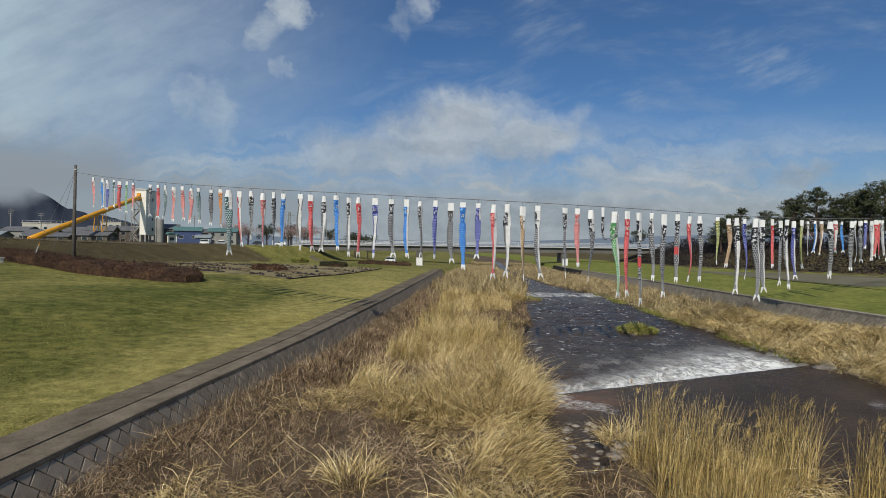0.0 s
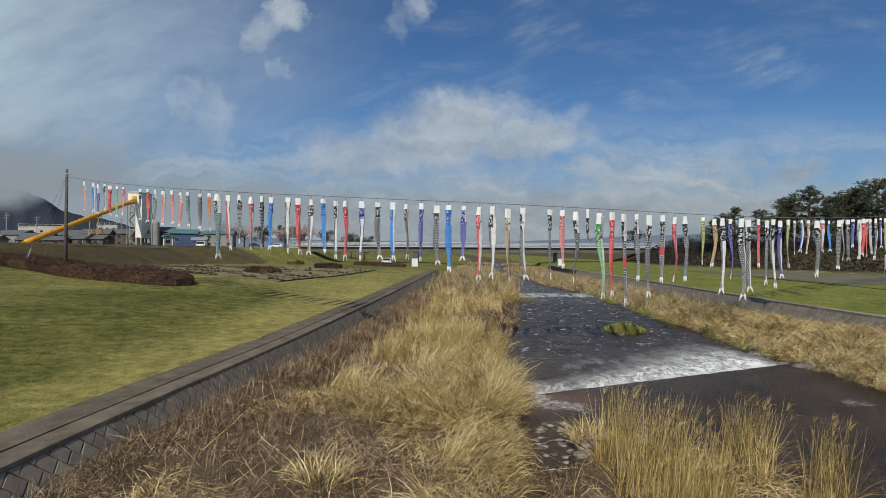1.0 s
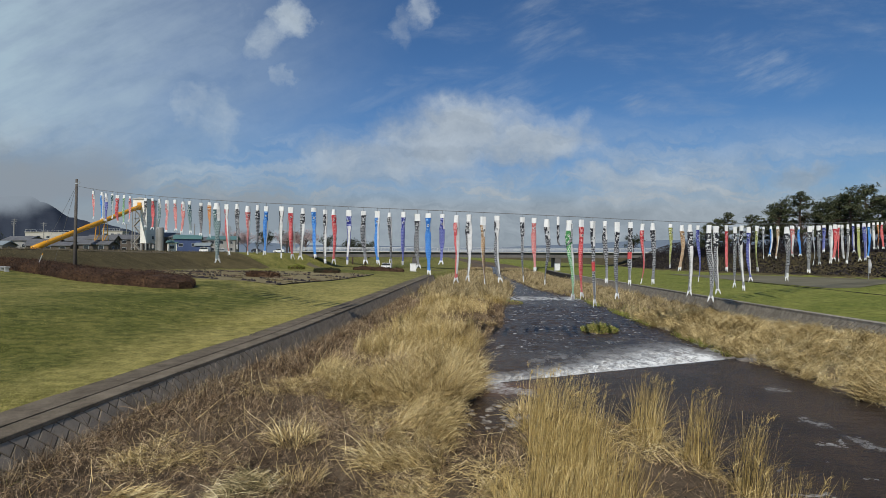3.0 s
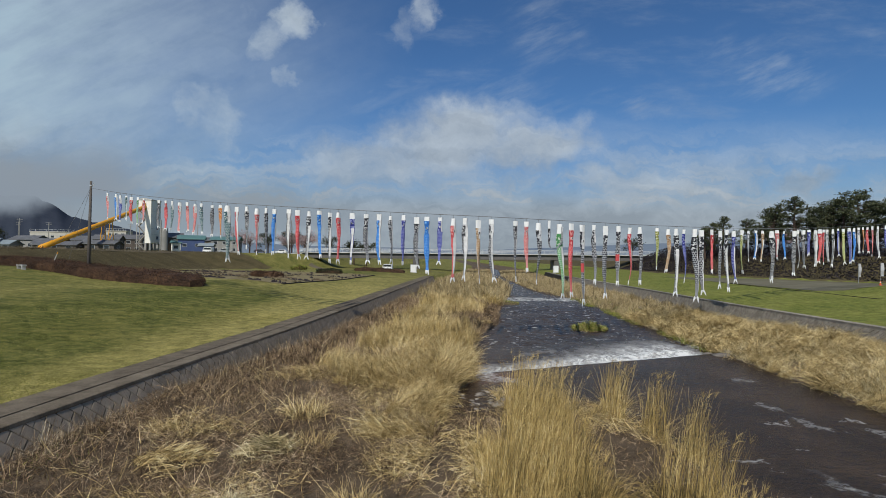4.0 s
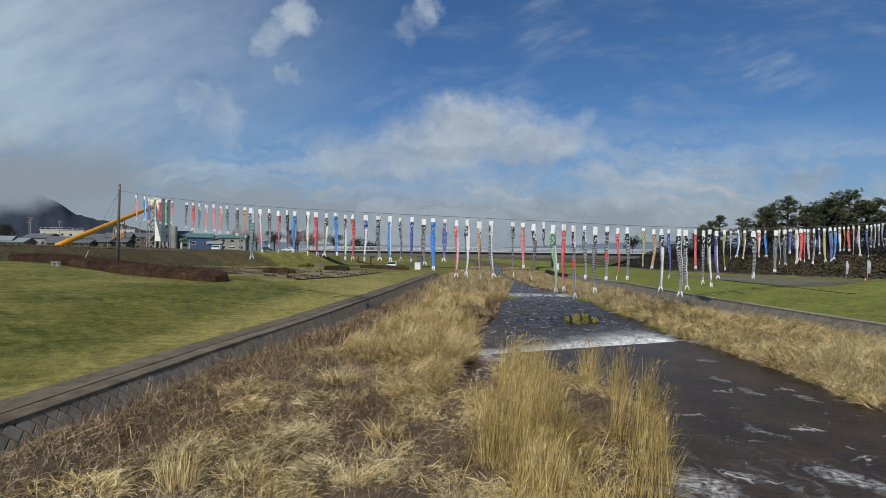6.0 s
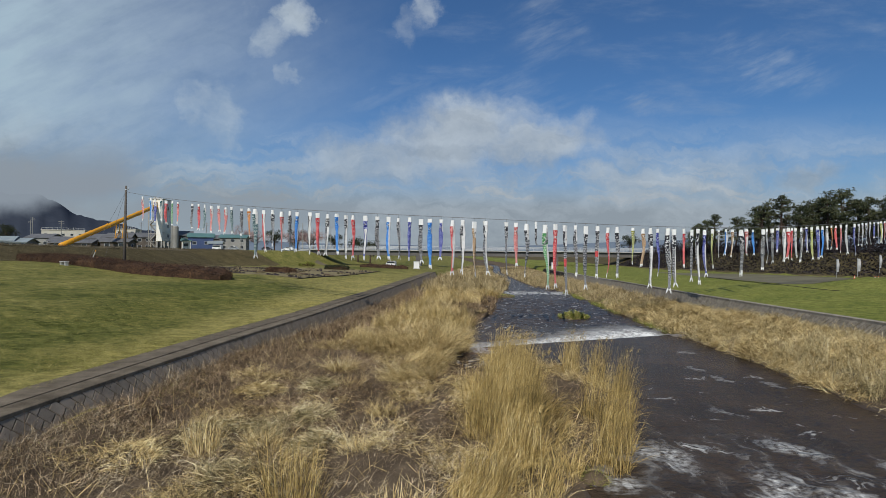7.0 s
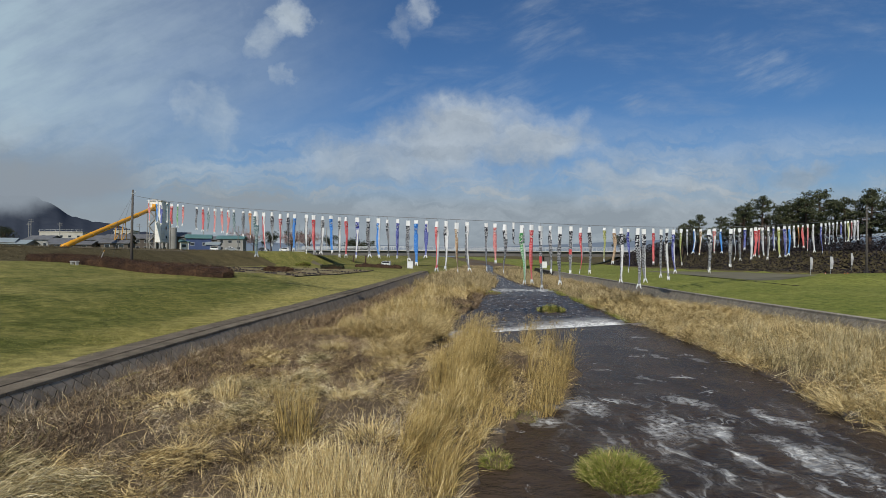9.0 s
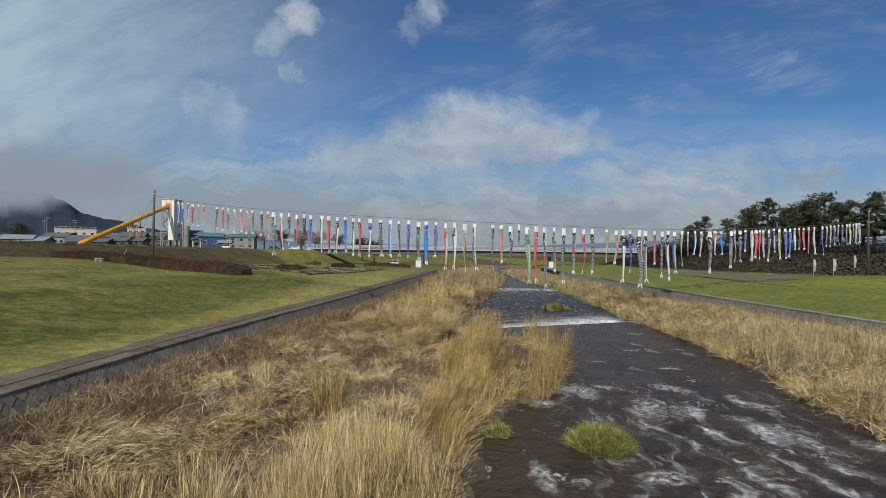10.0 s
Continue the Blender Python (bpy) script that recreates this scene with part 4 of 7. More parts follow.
def build_koi(x, length, key, rng):
    folded = length < 2.0
    cord = 0.22 + 0.05 * math.sin(3.1 * x) if not folded else 0.05
    p = rope_at(x)
    size = "long " if length > 5 else ("short " if length < 2.9 else "")
    label = "%s%s cloth carp streamer hanging from the rope" % (size, WORDS[key]) if not folded else "black and white cloth carp streamer folded over the rope"
    k = thing("carp_streamer", label, "carp streamer", p, 8.0 if folded else rng.uniform(-24, 24) + 8, "carp streamers on the rope")
    mouth, head, body, tail, fin, centre, half, twist, thick = koi_parts(rng, length, key, folded)
    off = pose(0, 0, -cord)
    for name, me in (("mouth", mouth), ("head", head), ("body", body), ("tail", tail)):
        ob = new(name, me)
        ob.parent, ob.matrix_basis = k, off
        if name == "mouth":
            tagged(ob, "white cloth mouth ring")
    ob = part("tail_fin", fin, CLOTH_WHITE, k, "white forked tail tips")
    ob.matrix_basis = off
    part("cord", Geo().tube([(0, 0, 0.03), (0, 0, -cord - 0.05)], 0.012, 4), ROPEMAT, k)
    # printed eyes, one on each side
    t = 0.2
    c, w = centre(t), half(t)
    a = twist * t
    for s in (-1, 1):
        nrm = Vector((-math.sin(a), math.cos(a), 0)) * s
        ax = Vector((math.cos(a), math.sin(a), 0))
        at = c + nrm * (w * thick * 1.12) + Vector((0, 0, -cord))
        for name, r, d, mat in (("eye", 0.36, 0.0, CLOTH_WHITE), ("pupil", 0.25, 0.012, EYE_DARK)):
            g = Geo()
            m = 10
            v = [at + nrm * (d + e) + (ax * math.cos(6.2832 * i / m) + Vector((0, 0, 1.25 * math.sin(6.2832 * i / m)))) * w * r for e in (-0.03, 0.012) for i in range(m)]
            g.add(v, [tuple(range(m, 2 * m))] + [(i, (i + 1) % m, (i + 1) % m + m, i + m) for i in range(m)])
            ob = part(name, g, mat, k if name == "eye" else eye)
            if name == "eye":
                eye = ob
    return k


build_rope()
build_pole("rope_pole", -34.45, 49.02, 13.0, lawn_z(-34.45, 49.02), "tall dark wooden pole holding the streamer rope beside the hedge", (-4.5, -6.5))
build_pole("rope_pole", 74.0, 73.0, 13.9, field_z(74, 73), "tall dark pole holding the streamer rope beside the parking lot")
STREAMERS_WEST = [(-30.7, 2.6, "P"), (-29.0, 2.5, "B"), (-28.2, 2.5, "V"), (-27.1, 2.2, "T"), (-26.2, 2.4, "R"), (-25.1, 2.5, "N"), (-24.2, 2.2, "P"), (-22.1, 2.4, "K"), (-21.2, 2.5, "R"), (-20.4, 2.4, "T"), (-19.5, 2.5, "P"), (-18.6, 2.4, "P"), (-17.7, 2.4, "P"), (-17.0, 2.4, "T"), (-15.8, 2.4, "K"), (-15.0, 2.5, "O"), (-14.3, 4.3, "T"), (-13.4, 3.6, "R"), (-12.5, 3.1, "K"), (-11.6, 3.4, "P")]
STREAMERS_RIVER = [(-10.8, 3.3, "K"), (-10.1, 3.3, "B"), (-8.9, 3.4, "K"), (-8.2, 3.4, "R"), (-7.3, 3.4, "K"), (-6.5, 3.3, "B"), (-5.7, 3.5, "K"), (-5.1, 3.5, "R"), (-4.1, 3.5, "V"), (-3.1, 3.4, "K"), (-2.2, 3.4, "B"), (-1.4, 3.2, "K"), (-0.5, 3.4, "V"), (0.4, 3.5, "K"), (1.1, 3.9, "B"), (2.0, 3.2, "V"), (2.9, 4.3, "R"), (3.7, 4.2, "K"), (4.6, 4.3, "C"), (5.5, 4.3, "K")]
STREAMERS_BANK = [(7.2, 4.1, "K"), (8.0, 3.5, "P"), (8.9, 4.3, "K"), (9.7, 1.6, "K"), (10.5, 5.3, "N"), (11.4, 5.3, "R"), (12.3, 5.8, "X"), (13.3, 4.3, "K"), (14.3, 5.4, "K"), (15.5, 4.5, "X"), (16.6, 4.3, "R"), (17.6, 4.5, "K"), (19.4, 3.3, "Y"), (20.6, 3.5, "C"), (21.5, 5.6, "K"), (22.4, 4.4, "V"), (23.7, 6.2, "K"), (24.5, 5.6, "K"), (25.9, 3.8, "R"), (27.0, 5.2, "K")]
STREAMERS_FIELD = [(27.9, 5.6, "K"), (28.9, 4.8, "V"), (30.1, 4.0, "Y"), (31.1, 2.8, "W"), (32.3, 2.8, "B"), (33.4, 3.0, "C"), (34.9, 5.1, "K"), (35.8, 2.9, "P"), (37.0, 2.9, "B"), (38.9, 4.7, "K"), (39.6, 3.9, "W"), (40.6, 4.0, "K"), (41.7, 2.8, "V"), (43.0, 4.0, "W"), (43.9, 3.8, "R"), (44.7, 3.9, "R"), (45.4, 3.6, "W"), (46.7, 4.3, "K"), (47.8, 3.2, "V"), (49.0, 4.2, "Y")]
STREAMERS_EAST = [(50.4, 4.3, "V"), (51.6, 4.1, "B"), (52.7, 3.1, "W"), (53.8, 3.1, "O"), (54.9, 3.2, "R"), (56.2, 3.8, "P"), (57.7, 4.1, "W"), (59.9, 4.4, "V"), (61.1, 3.1, "K"), (62.2, 3.3, "W"), (63.3, 3.0, "K"), (64.5, 3.2, "W"), (65.7, 2.3, "V"), (67.0, 3.2, "W"), (67.9, 3.3, "Y"), (69.1, 2.8, "P"), (70.0, 3.3, "W"), (71.0, 3.3, "W")]
for stretch in (STREAMERS_WEST, STREAMERS_RIVER, STREAMERS_BANK, STREAMERS_FIELD, STREAMERS_EAST):
    for x, length, key in stretch:
        build_koi(x, length, key, random.Random(round(x * 10) + 1100))


# ---- grasses ----
def smooth_np(a, b, v):
    u = np.clip((v - a) / (b - a), 0, 1)
    return u * u * (3 - 2 * u)


def at_y(y, pts):
    return np.interp(y, [p[0] for p in pts], [p[1] for p in pts])


def bar_z(x, y):
    """Height of the dry bars beside the river, a little under the surface."""
    past = y - (19.5 + (x - 4.5) * 0.43)
    w = -0.13 * smooth_np(-0.1, 0.5, past) - 0.32 * smooth_np(2, 12, past)
    bl, br = at_y(y, BANK_L), at_y(y, BANK_R)
    left = w + 0.5 * smooth_np(0, 2.5, bl + 0.2 - x) + 0.34 * smooth_np(2.6, 0.3, x - at_y(y, WALL_L))
    right = w + 0.42 * smooth_np(0, 4, x - br + 0.2)
    return np.where(x < (bl + br) / 2, left, right) - 0.08


def lumps(x, y, s, seed):
    a = seed * 1.7
    return 0.5 + 0.25 * (np.sin(x * s + a + 1.3 * np.sin(y * s * 0.7 + a)) + np.sin(y * s * 1.1 - a + 1.7 * np.sin(x * s * 0.6 + 2 * a)))


def blades(rng, x, y, z, length, t0, t1, az, width, segs=4, curl=0.0, floor=None):
    """Ribbons that start t0 from upright and bend by t1 more, leaning towards az and curling sideways."""
    n = len(x)
    px, py, pz = x.copy(), y.copy(), z.copy()
    tilt = rng.uniform(-1.2, 1.2, n)
    curl = rng.normal(0, 1, n) * curl
    low = z - 0.1 if floor is None else floor
    co = np.empty((n, segs + 1, 2, 3), np.float32)
    for k in range(segs + 1):
        w = width * (1 - 0.75 * (k / segs) ** 1.6) * 0.5
        a = az + curl * k / segs
        th = t0 + t1 * ((k + 0.5) / segs)
        sx, sy, sz = -np.sin(a) * np.cos(tilt) - np.cos(th) * np.cos(a) * np.sin(tilt), np.cos(a) * np.cos(tilt) - np.cos(th) * np.sin(a) * np.sin(tilt), np.sin(th) * np.sin(tilt)
        co[:, k, 0] = np.stack([px - sx * w, py - sy * w, pz - sz * w], -1)
        co[:, k, 1] = np.stack([px + sx * w, py + sy * w, pz + sz * w], -1)
        px, py, pz = px + np.sin(th) * np.cos(a) * length / segs, py + np.sin(th) * np.sin(a) * length / segs, np.maximum(pz + np.cos(th) * length / segs, low)
    base = (np.arange(n) * (segs + 1) * 2)[:, None]
    k = np.arange(segs)[None, :] * 2
    quads = np.stack([base + k, base + k + 1, base + k + 3, base + k + 2], -1).reshape(-1, 4)
    return co.reshape(-1, 3), quads


def grass_field(name, label, mat, seed, xa, xb, y0, y1, per_m2, length, t0, t1, width, az=None, spread=3.14, patch=None, segs=4, category="dry grass", pile=0.0, curl=0.6, zf=None, lock=0, fade=0.0):
    """One object of many blades between the lines xa(y) and xb(y)."""
    rng = np.random.default_rng(seed)
    ys = np.linspace(y0, y1, 60)
    lo, hi = min(xa(v) for v in ys), max(xb(v) for v in ys)
    n = int((hi - lo) * (y1 - y0) * per_m2)
    x, y = rng.uniform(lo, hi, n), rng.uniform(y0, y1, n)
    own_az, own_len = np.zeros(n), np.ones(n)
    if lock:
        # blades lie in locks that share a direction
        c = rng.integers(0, max(1, n // lock), n)
        cx, cy = rng.uniform(lo, hi, n), rng.uniform(y0, y1, n)
        x, y = cx[c] + rng.normal(0, 0.13, n), cy[c] + rng.normal(0, 0.13, n)
        own_az, own_len = rng.normal(0, spread * 0.6, n)[c], rng.uniform(0.6, 1.3, n)[c]
    keep = (x > np.interp(y, ys, [xa(v) for v in ys])) & (x < np.interp(y, ys, [xb(v) for v in ys]))
    # a bare muddy trail through the bar
    keep &= ~((np.abs(x - (1.55 + 0.11 * y)) < 0.27 + 0.1 * np.sin(y * 2.1)) & (y > -4.2) & (y < 9.3) & (rng.uniform(0, 1, n) < 0.85))
    keep &= np.hypot((x - (3.75 + 0.12 * (y - 15) + 0.12 * np.sin(y * 1.4))) / 1.0, (y - 14.2) / 3.3) > 1.0
    if name in ("dead_weeds", "flattened_straw", "dry_stalks"):
        # thin growth under the reeds of the spit
        keep &= ~((x > 4.0) & (y > 0) & (y < 13.5) & (rng.uniform(0, 1, n) < 0.6))
    # small pools along the edge of the bar
    for px, py, rx, ry in ((4.6, 40.5, 0.9, 2.2), (6.6, 47.0, 0.8, 3.0), (7.4, 55.0, 1.0, 2.6), (4.0, 33.5, 0.6, 1.5)):
        keep &= np.hypot((x - px) / rx, (y - py) / ry) > 0.8 + 0.3 * np.sin(3 * np.arctan2(y - py, x - px))
    if fade:
        keep &= rng.uniform(0, 1, n) < np.clip((x - np.interp(y, ys, [xa(v) for v in ys])) / fade, 0, 1)
    if patch:
        s, cut, soft = patch
        keep &= rng.uniform(0, 1, n) < np.clip((lumps(x, y, s, seed) - cut) / soft, 0, 1)
    x, y, own_az, own_len = x[keep], y[keep], own_az[keep], own_len[keep]
    n = len(x)
    if lock:
        spread = 0.45
    tuft = lumps(x, y, 2.3, seed + 5)
    ln = rng.uniform(*length, n) * (0.7 + 0.5 * tuft) * own_len
    a = rng.uniform(-spread, spread, n) + (az if az is not None else 0) + 3.2 * (lumps(x, y, 0.9, seed + 9) - 0.5) + own_az
    z = (bar_z if zf is None else zf)(x, y)
    lift = pile * rng.uniform(0, 1, n) * (0.25 + 0.9 * lumps(x, y, 1.4, seed + 2))
    co, quads = blades(rng, x, y, z + lift, ln, rng.uniform(*t0, n), rng.uniform(*t1, n), a, rng.uniform(0.6, 1.4, n) * width, segs, curl, z - 0.02)
    return tagged(new(name, big_mesh(name, co, quads=quads, mat=mat)), label, category, kind="stuff")


def clump(name, label, category, mat, seed, x, y, z, n, radius, height, lean=0.22, bend=0.5, width=0.014, heads=0.0, skirt=0.35, group="", az=None, segs=5):
    """A standing tuft: upright stems in the middle, drooping leaves round the foot, feathery heads."""
    rng = np.random.default_rng(seed)
    r, b = radius * np.sqrt(rng.uniform(0, 1, n)), rng.uniform(0, 2 * np.pi, n)
    bx, by = r * np.cos(b), r * np.sin(b)
    low = rng.uniform(0, 1, n) < skirt
    ln = np.where(low, rng.uniform(0.35, 0.75, n), rng.uniform(0.65, 1.0, n)) * height
    t0 = np.where(low, rng.uniform(0.1, 0.6, n), np.abs(rng.normal(0, lean * 0.6, n)))
    t1 = np.where(low, rng.uniform(0.6, 1.6, n), rng.uniform(0.0, bend, n))
    a = b + rng.normal(0, 0.8, n)
    if az is not None:
        a = np.where(low, a, az + rng.normal(0, 0.9, n))
    co, quads = blades(rng, bx, by, np.full(n, -0.1), ln, t0, t1, a, rng.uniform(0.6, 1.4, n) * width, segs, 0.5)
    ob = thing(name, label, category, (x, y, z), group=group)
    stems = tagged(new("foliage", big_mesh("foliage", co, quads=quads, mat=mat)), kind="stuff")
    stems.parent = ob
    if heads:
        pick = np.where(~low & (ln > 0.85 * height) & (rng.uniform(0, 1, n) < heads))[0]
        tops = co.reshape(n, segs * 2 + 2, 3)[pick][:, -2:].mean(1)
        m = len(pick) * 9
        hx, hy, hz = (np.repeat(tops[:, i], 9) + rng.normal(0, 0.012, m) for i in range(3))
        c2, q2 = blades(rng, hx, hy, hz - 0.12, rng.uniform(0.1, 0.3, m), rng.uniform(0.0, 0.4, m), rng.uniform(0.5, 1.9, m), rng.normal(0.3, 0.5, m), np.full(m, 0.007), 3)
        h = tagged(new("plume", big_mesh("plume", c2, quads=q2, mat=REED)), kind="stuff")
        h.parent = ob
    return ob


TURF = blade_material("turf_blades", [(0.0, (0.075, 0.09, 0.012)), (0.4, (0.17, 0.17, 0.03)), (0.75, (0.34, 0.295, 0.085)), (1.0, (0.48, 0.42, 0.16))])
L = lambda off: (lambda v: line(v, WALL_L) + off)
BL = lambda off: (lambda v: line(v, BANK_L) + off)
BR = lambda off: (lambda v: line(v, BANK_R) + off)
R = lambda off: (lambda v: line(v, WALL_R) + off)
WAVE = lambda v: line(v, BANK_L) - 0.7 + 0.55 * math.sin(v * 0.75) + 0.4 * math.sin(v * 1.9 + 1)
# brown flattened weeds on the left bar
grass_field("dead_weeds", "tangled brown dead weeds flattened on the river bar", WEED, 1, L(0.3), BL(-0.2), -11, 3.5, 340, (0.12, 0.46), (0.6, 1.6), (-0.6, 1.2), 0.012, segs=2, pile=0.3, curl=2.4, lock=9)
grass_field("dead_weeds", "matted dark brown dead weeds below the river wall", DARK_WEED, 41, L(0.3), BL(-0.2), 2, 20, 340, (0.12, 0.46), (0.6, 1.6), (-0.6, 1.2), 0.012, segs=2, pile=0.3, curl=2.4, lock=9)
grass_field("weed_stalks", "thin brown weed stalks along the river wall", DARK_WEED, 2, L(0.35), L(3.2), -11, 60, 60, (0.35, 0.9), (0.0, 0.9), (0.0, 0.9), 0.0105, segs=2, category="dead weeds")
grass_field("flattened_straw", "pale straw lying in combed swirls on the bar", STRAW, 3, L(1.6), BL(-0.3), -11, 6, 420, (0.18, 0.55), (0.6, 1.4), (0.2, 1.3), 0.012, az=-1.2, spread=2.4, patch=(1.25, 0.56, 0.2), segs=3, pile=0.36, curl=1.9, lock=24)
grass_field("flattened_straw", "pale straw patches among brown weeds on the bar", STRAW, 15, L(1.8), BL(-0.3), 6, 20, 420, (0.2, 0.6), (0.6, 1.4), (0.2, 1.2), 0.012, az=-1.2, spread=2.2, patch=(0.9, 0.58, 0.2), segs=3, pile=0.35, curl=1.7, lock=26)
grass_field("golden_grass", "pale straw drooping over the edge of the bar", STRAW, 22, lambda v: 0.3 + 0.16 * (v - 10), lambda v: 2.3 + 0.1 * (v - 10), 8.5, 20, 520, (0.45, 1.0), (0.2, 1.0), (0.6, 1.4), 0.012, az=-0.7, spread=1.0, patch=(0.9, 0.2, 0.3), pile=0.4, lock=36)
# golden drooping grass further along
grass_field("golden_grass", "golden drooping grass in mounds on the bar", STRAW, 4, L(3.0), BL(0.1), 14, 31, 400, (0.55, 1.45), (0.0, 0.9), (0.3, 1.3), 0.015, az=-1.3, spread=1.7, patch=(0.75, 0.4, 0.2), segs=3, pile=0.4, lock=40)
grass_field("dry_stalks", "long pale dry stalks strewn over the dead weeds", STRAW, 21, L(0.8), BL(-0.3), -11, 22, 9, (0.4, 1.0), (0.3, 1.5), (-0.3, 0.6), 0.011, segs=3, pile=0.35, curl=0.8)
grass_field("tall_dry_grass", "tall standing dry grass on the bar", REED, 5, L(3.6), WAVE, 23, 62, 190, (0.4, 1.5), (0.0, 0.4), (0.1, 0.8), 0.02, patch=(0.42, 0.52, 0.15), segs=3, lock=44)
grass_field("tall_dry_grass", "pale standing dry grass in tufts on the bar", STRAW, 23, L(3.8), WAVE, 22, 60, 120, (0.7, 1.7), (0.0, 0.45), (0.2, 1.0), 0.019, patch=(0.45, 0.5, 0.15), segs=3, lock=50)
grass_field("dead_weeds", "brown weeds between the reeds on the bar", DARK_WEED, 6, L(0.4), BL(0), 18, 62, 95, (0.25, 0.75), (0.1, 1.2), (0.0, 0.8), 0.024, segs=2, pile=0.2)
grass_field("tall_dry_grass", "tall dry grass along the far bar", FAR_STRAW, 7, L(1.0), BL(0.3), 60, 112, 30, (0.8, 1.9), (0.0, 0.5), (0.1, 0.9), 0.05, patch=(0.35, 0.3, 0.2), lock=22, segs=3)
grass_field("verge_grass", "straw-tipped grass growing over the edge of the path", TURF, 24, L(-1.75), L(-1.22), -14, 60, 260, (0.06, 0.2), (0.2, 1.3), (0.2, 1.2), 0.009, segs=2, category="lawn grass", patch=(1.7, 0.2, 0.4), zf=lambda x, y: 0 * x + 1.52)
grass_field("joint_weeds", "small dead weeds growing out of the wall's foot", WEED, 25, L(0.1), L(0.9), -16, 60, 150, (0.2, 0.75), (0.1, 1.2), (0.0, 0.9), 0.009, segs=3, category="dead weeds", patch=(1.1, 0.3, 0.3), pile=0.3)
grass_field("weed_stalks", "standing pale dry weeds against the river wall", WEED, 26, L(0.15), L(1.5), 12, 62, 45, (0.3, 0.8), (0.0, 0.5), (0.0, 0.7), 0.014, segs=2, category="dead weeds", patch=(0.6, 0.25, 0.4), lock=12)
grass_field("tall_dry_grass", "dry grass on the river bed towards the bridge", FAR_STRAW, 28, L(0.6), BL(-0.3), 110, 240, 4, (0.4, 1.0), (0.0, 0.5), (0.1, 0.8), 0.12, segs=2)
grass_field("tall_dry_grass", "dry grass on the far bank towards the bridge", FAR_STRAW, 29, BR(0.3), R(-0.6), 118, 240, 4, (0.3, 0.8), (0.0, 0.5), (0.1, 0.8), 0.12, segs=2)
grass_field("golden_grass", "golden straw leaning over the edge of the spit", REED, 34, lambda v: 3.1 - 0.8 * smooth(1.0, -1.5, v), lambda v: min(line(v, BANK_L) - 0.3, 5.9), -6, 7.5, 230, (0.45, 1.1), (0.1, 0.8), (0.3, 1.2), 0.012, az=0.1, spread=1.3, patch=(0.9, 0.15, 0.3), segs=3, pile=0.45, lock=30)


def straw_mat(cx, cy, rx, ry, seed, mat, dense, high=0.3):
    """A round mat of straw pressed flat in swirls, a little heaped in the middle."""
    half = lambda v: rx * math.sqrt(max(0.0, 1 - ((v - cy) / ry) ** 2)) * (1 + 0.18 * math.sin(v * 4 + seed))
    heap = lambda x, y: bar_z(x, y) + 0.12 + high * np.clip(1 - np.hypot((x - cx) / rx, (y - cy) / ry), 0, 1)
    grass_field("flattened_straw", "pale olive straw pressed flat in a swirled mat", mat, seed, lambda v: cx - half(v), lambda v: cx + half(v), cy - ry, cy + ry, dense, (0.25, 0.6), (0.7, 1.5), (0.2, 1.0), 0.014, az=seed * 0.7, spread=1.8, segs=3, pile=0.22, curl=1.3, lock=36, zf=heap)


for i, (cx, cy, rx, ry) in enumerate(((-4.4, -6.4, 1.7, 1.5), (-5.9, -4.9, 0.9, 0.8), (-2.6, -4.2, 0.9, 0.8), (-3.4, 2.2, 1.4, 1.1), (-1.6, 3.6, 0.8, 0.9), (-4.9, 0.4, 0.8, 0.7), (-2.0, -0.6, 0.9, 0.7), (-0.6, 1.4, 0.8, 0.8), (-4.1, 6.4, 0.9, 0.8), (-2.0, 7.2, 0.8, 0.9))):
    straw_mat(cx, cy, rx, ry, 500 + i, OLIVE_STRAW if i % 3 != 2 else STRAW, 640 if i < 2 else 380)
# the bars go on behind the walk
grass_field("dead_weeds", "brown dead weeds lying on the river bar", WEED, 31, L(0.3), BL(-0.2), -30, -10.5, 80, (0.25, 0.7), (0.6, 1.5), (-0.5, 0.9), 0.024, segs=2, pile=0.3, curl=1.6, lock=12)
grass_field("flattened_straw", "pale straw lying on the river bar", STRAW, 32, L(1.6), BL(-0.3), -30, -10.5, 110, (0.3, 0.8), (0.7, 1.4), (0.1, 0.9), 0.024, az=-1.2, spread=1.8, patch=(1.0, 0.42, 0.2), segs=2, pile=0.4, lock=26)
grass_field("golden_grass", "dry grass on the far bank", STRAW, 33, BR(-0.2), R(-1.0), -30, -2.5, 55, (0.4, 1.0), (0.3, 1.2), (0.5, 1.3), 0.03, az=-2.0, spread=1.9, segs=2, pile=0.4, lock=24)
# right bank
grass_field("golden_grass", "golden drooping grass on the far bank", STRAW, 8, BR(-0.25), R(-1.6), -3, 26, 155, (0.4, 1.05), (0.3, 1.2), (0.5, 1.3), 0.016, az=-2.0, spread=1.9, patch=(0.6, 0.06, 0.3), pile=0.45, segs=3, curl=1.2, lock=34)
grass_field("golden_grass", "golden flattened grass on the far bank", STRAW, 16, BR(-0.2), R(-1.8), 26, 48, 125, (0.5, 1.1), (0.3, 1.15), (0.5, 1.2), 0.024, az=-2.0, spread=1.5, pile=0.5, segs=3, lock=26)
grass_field("golden_grass", "dry grass on the far bank below the wall", FAR_STRAW, 9, BR(0.1), R(-0.9), 48, 120, 45, (0.4, 1.1), (0.0, 0.9), (0.2, 1.1), 0.04, segs=2, lock=18)
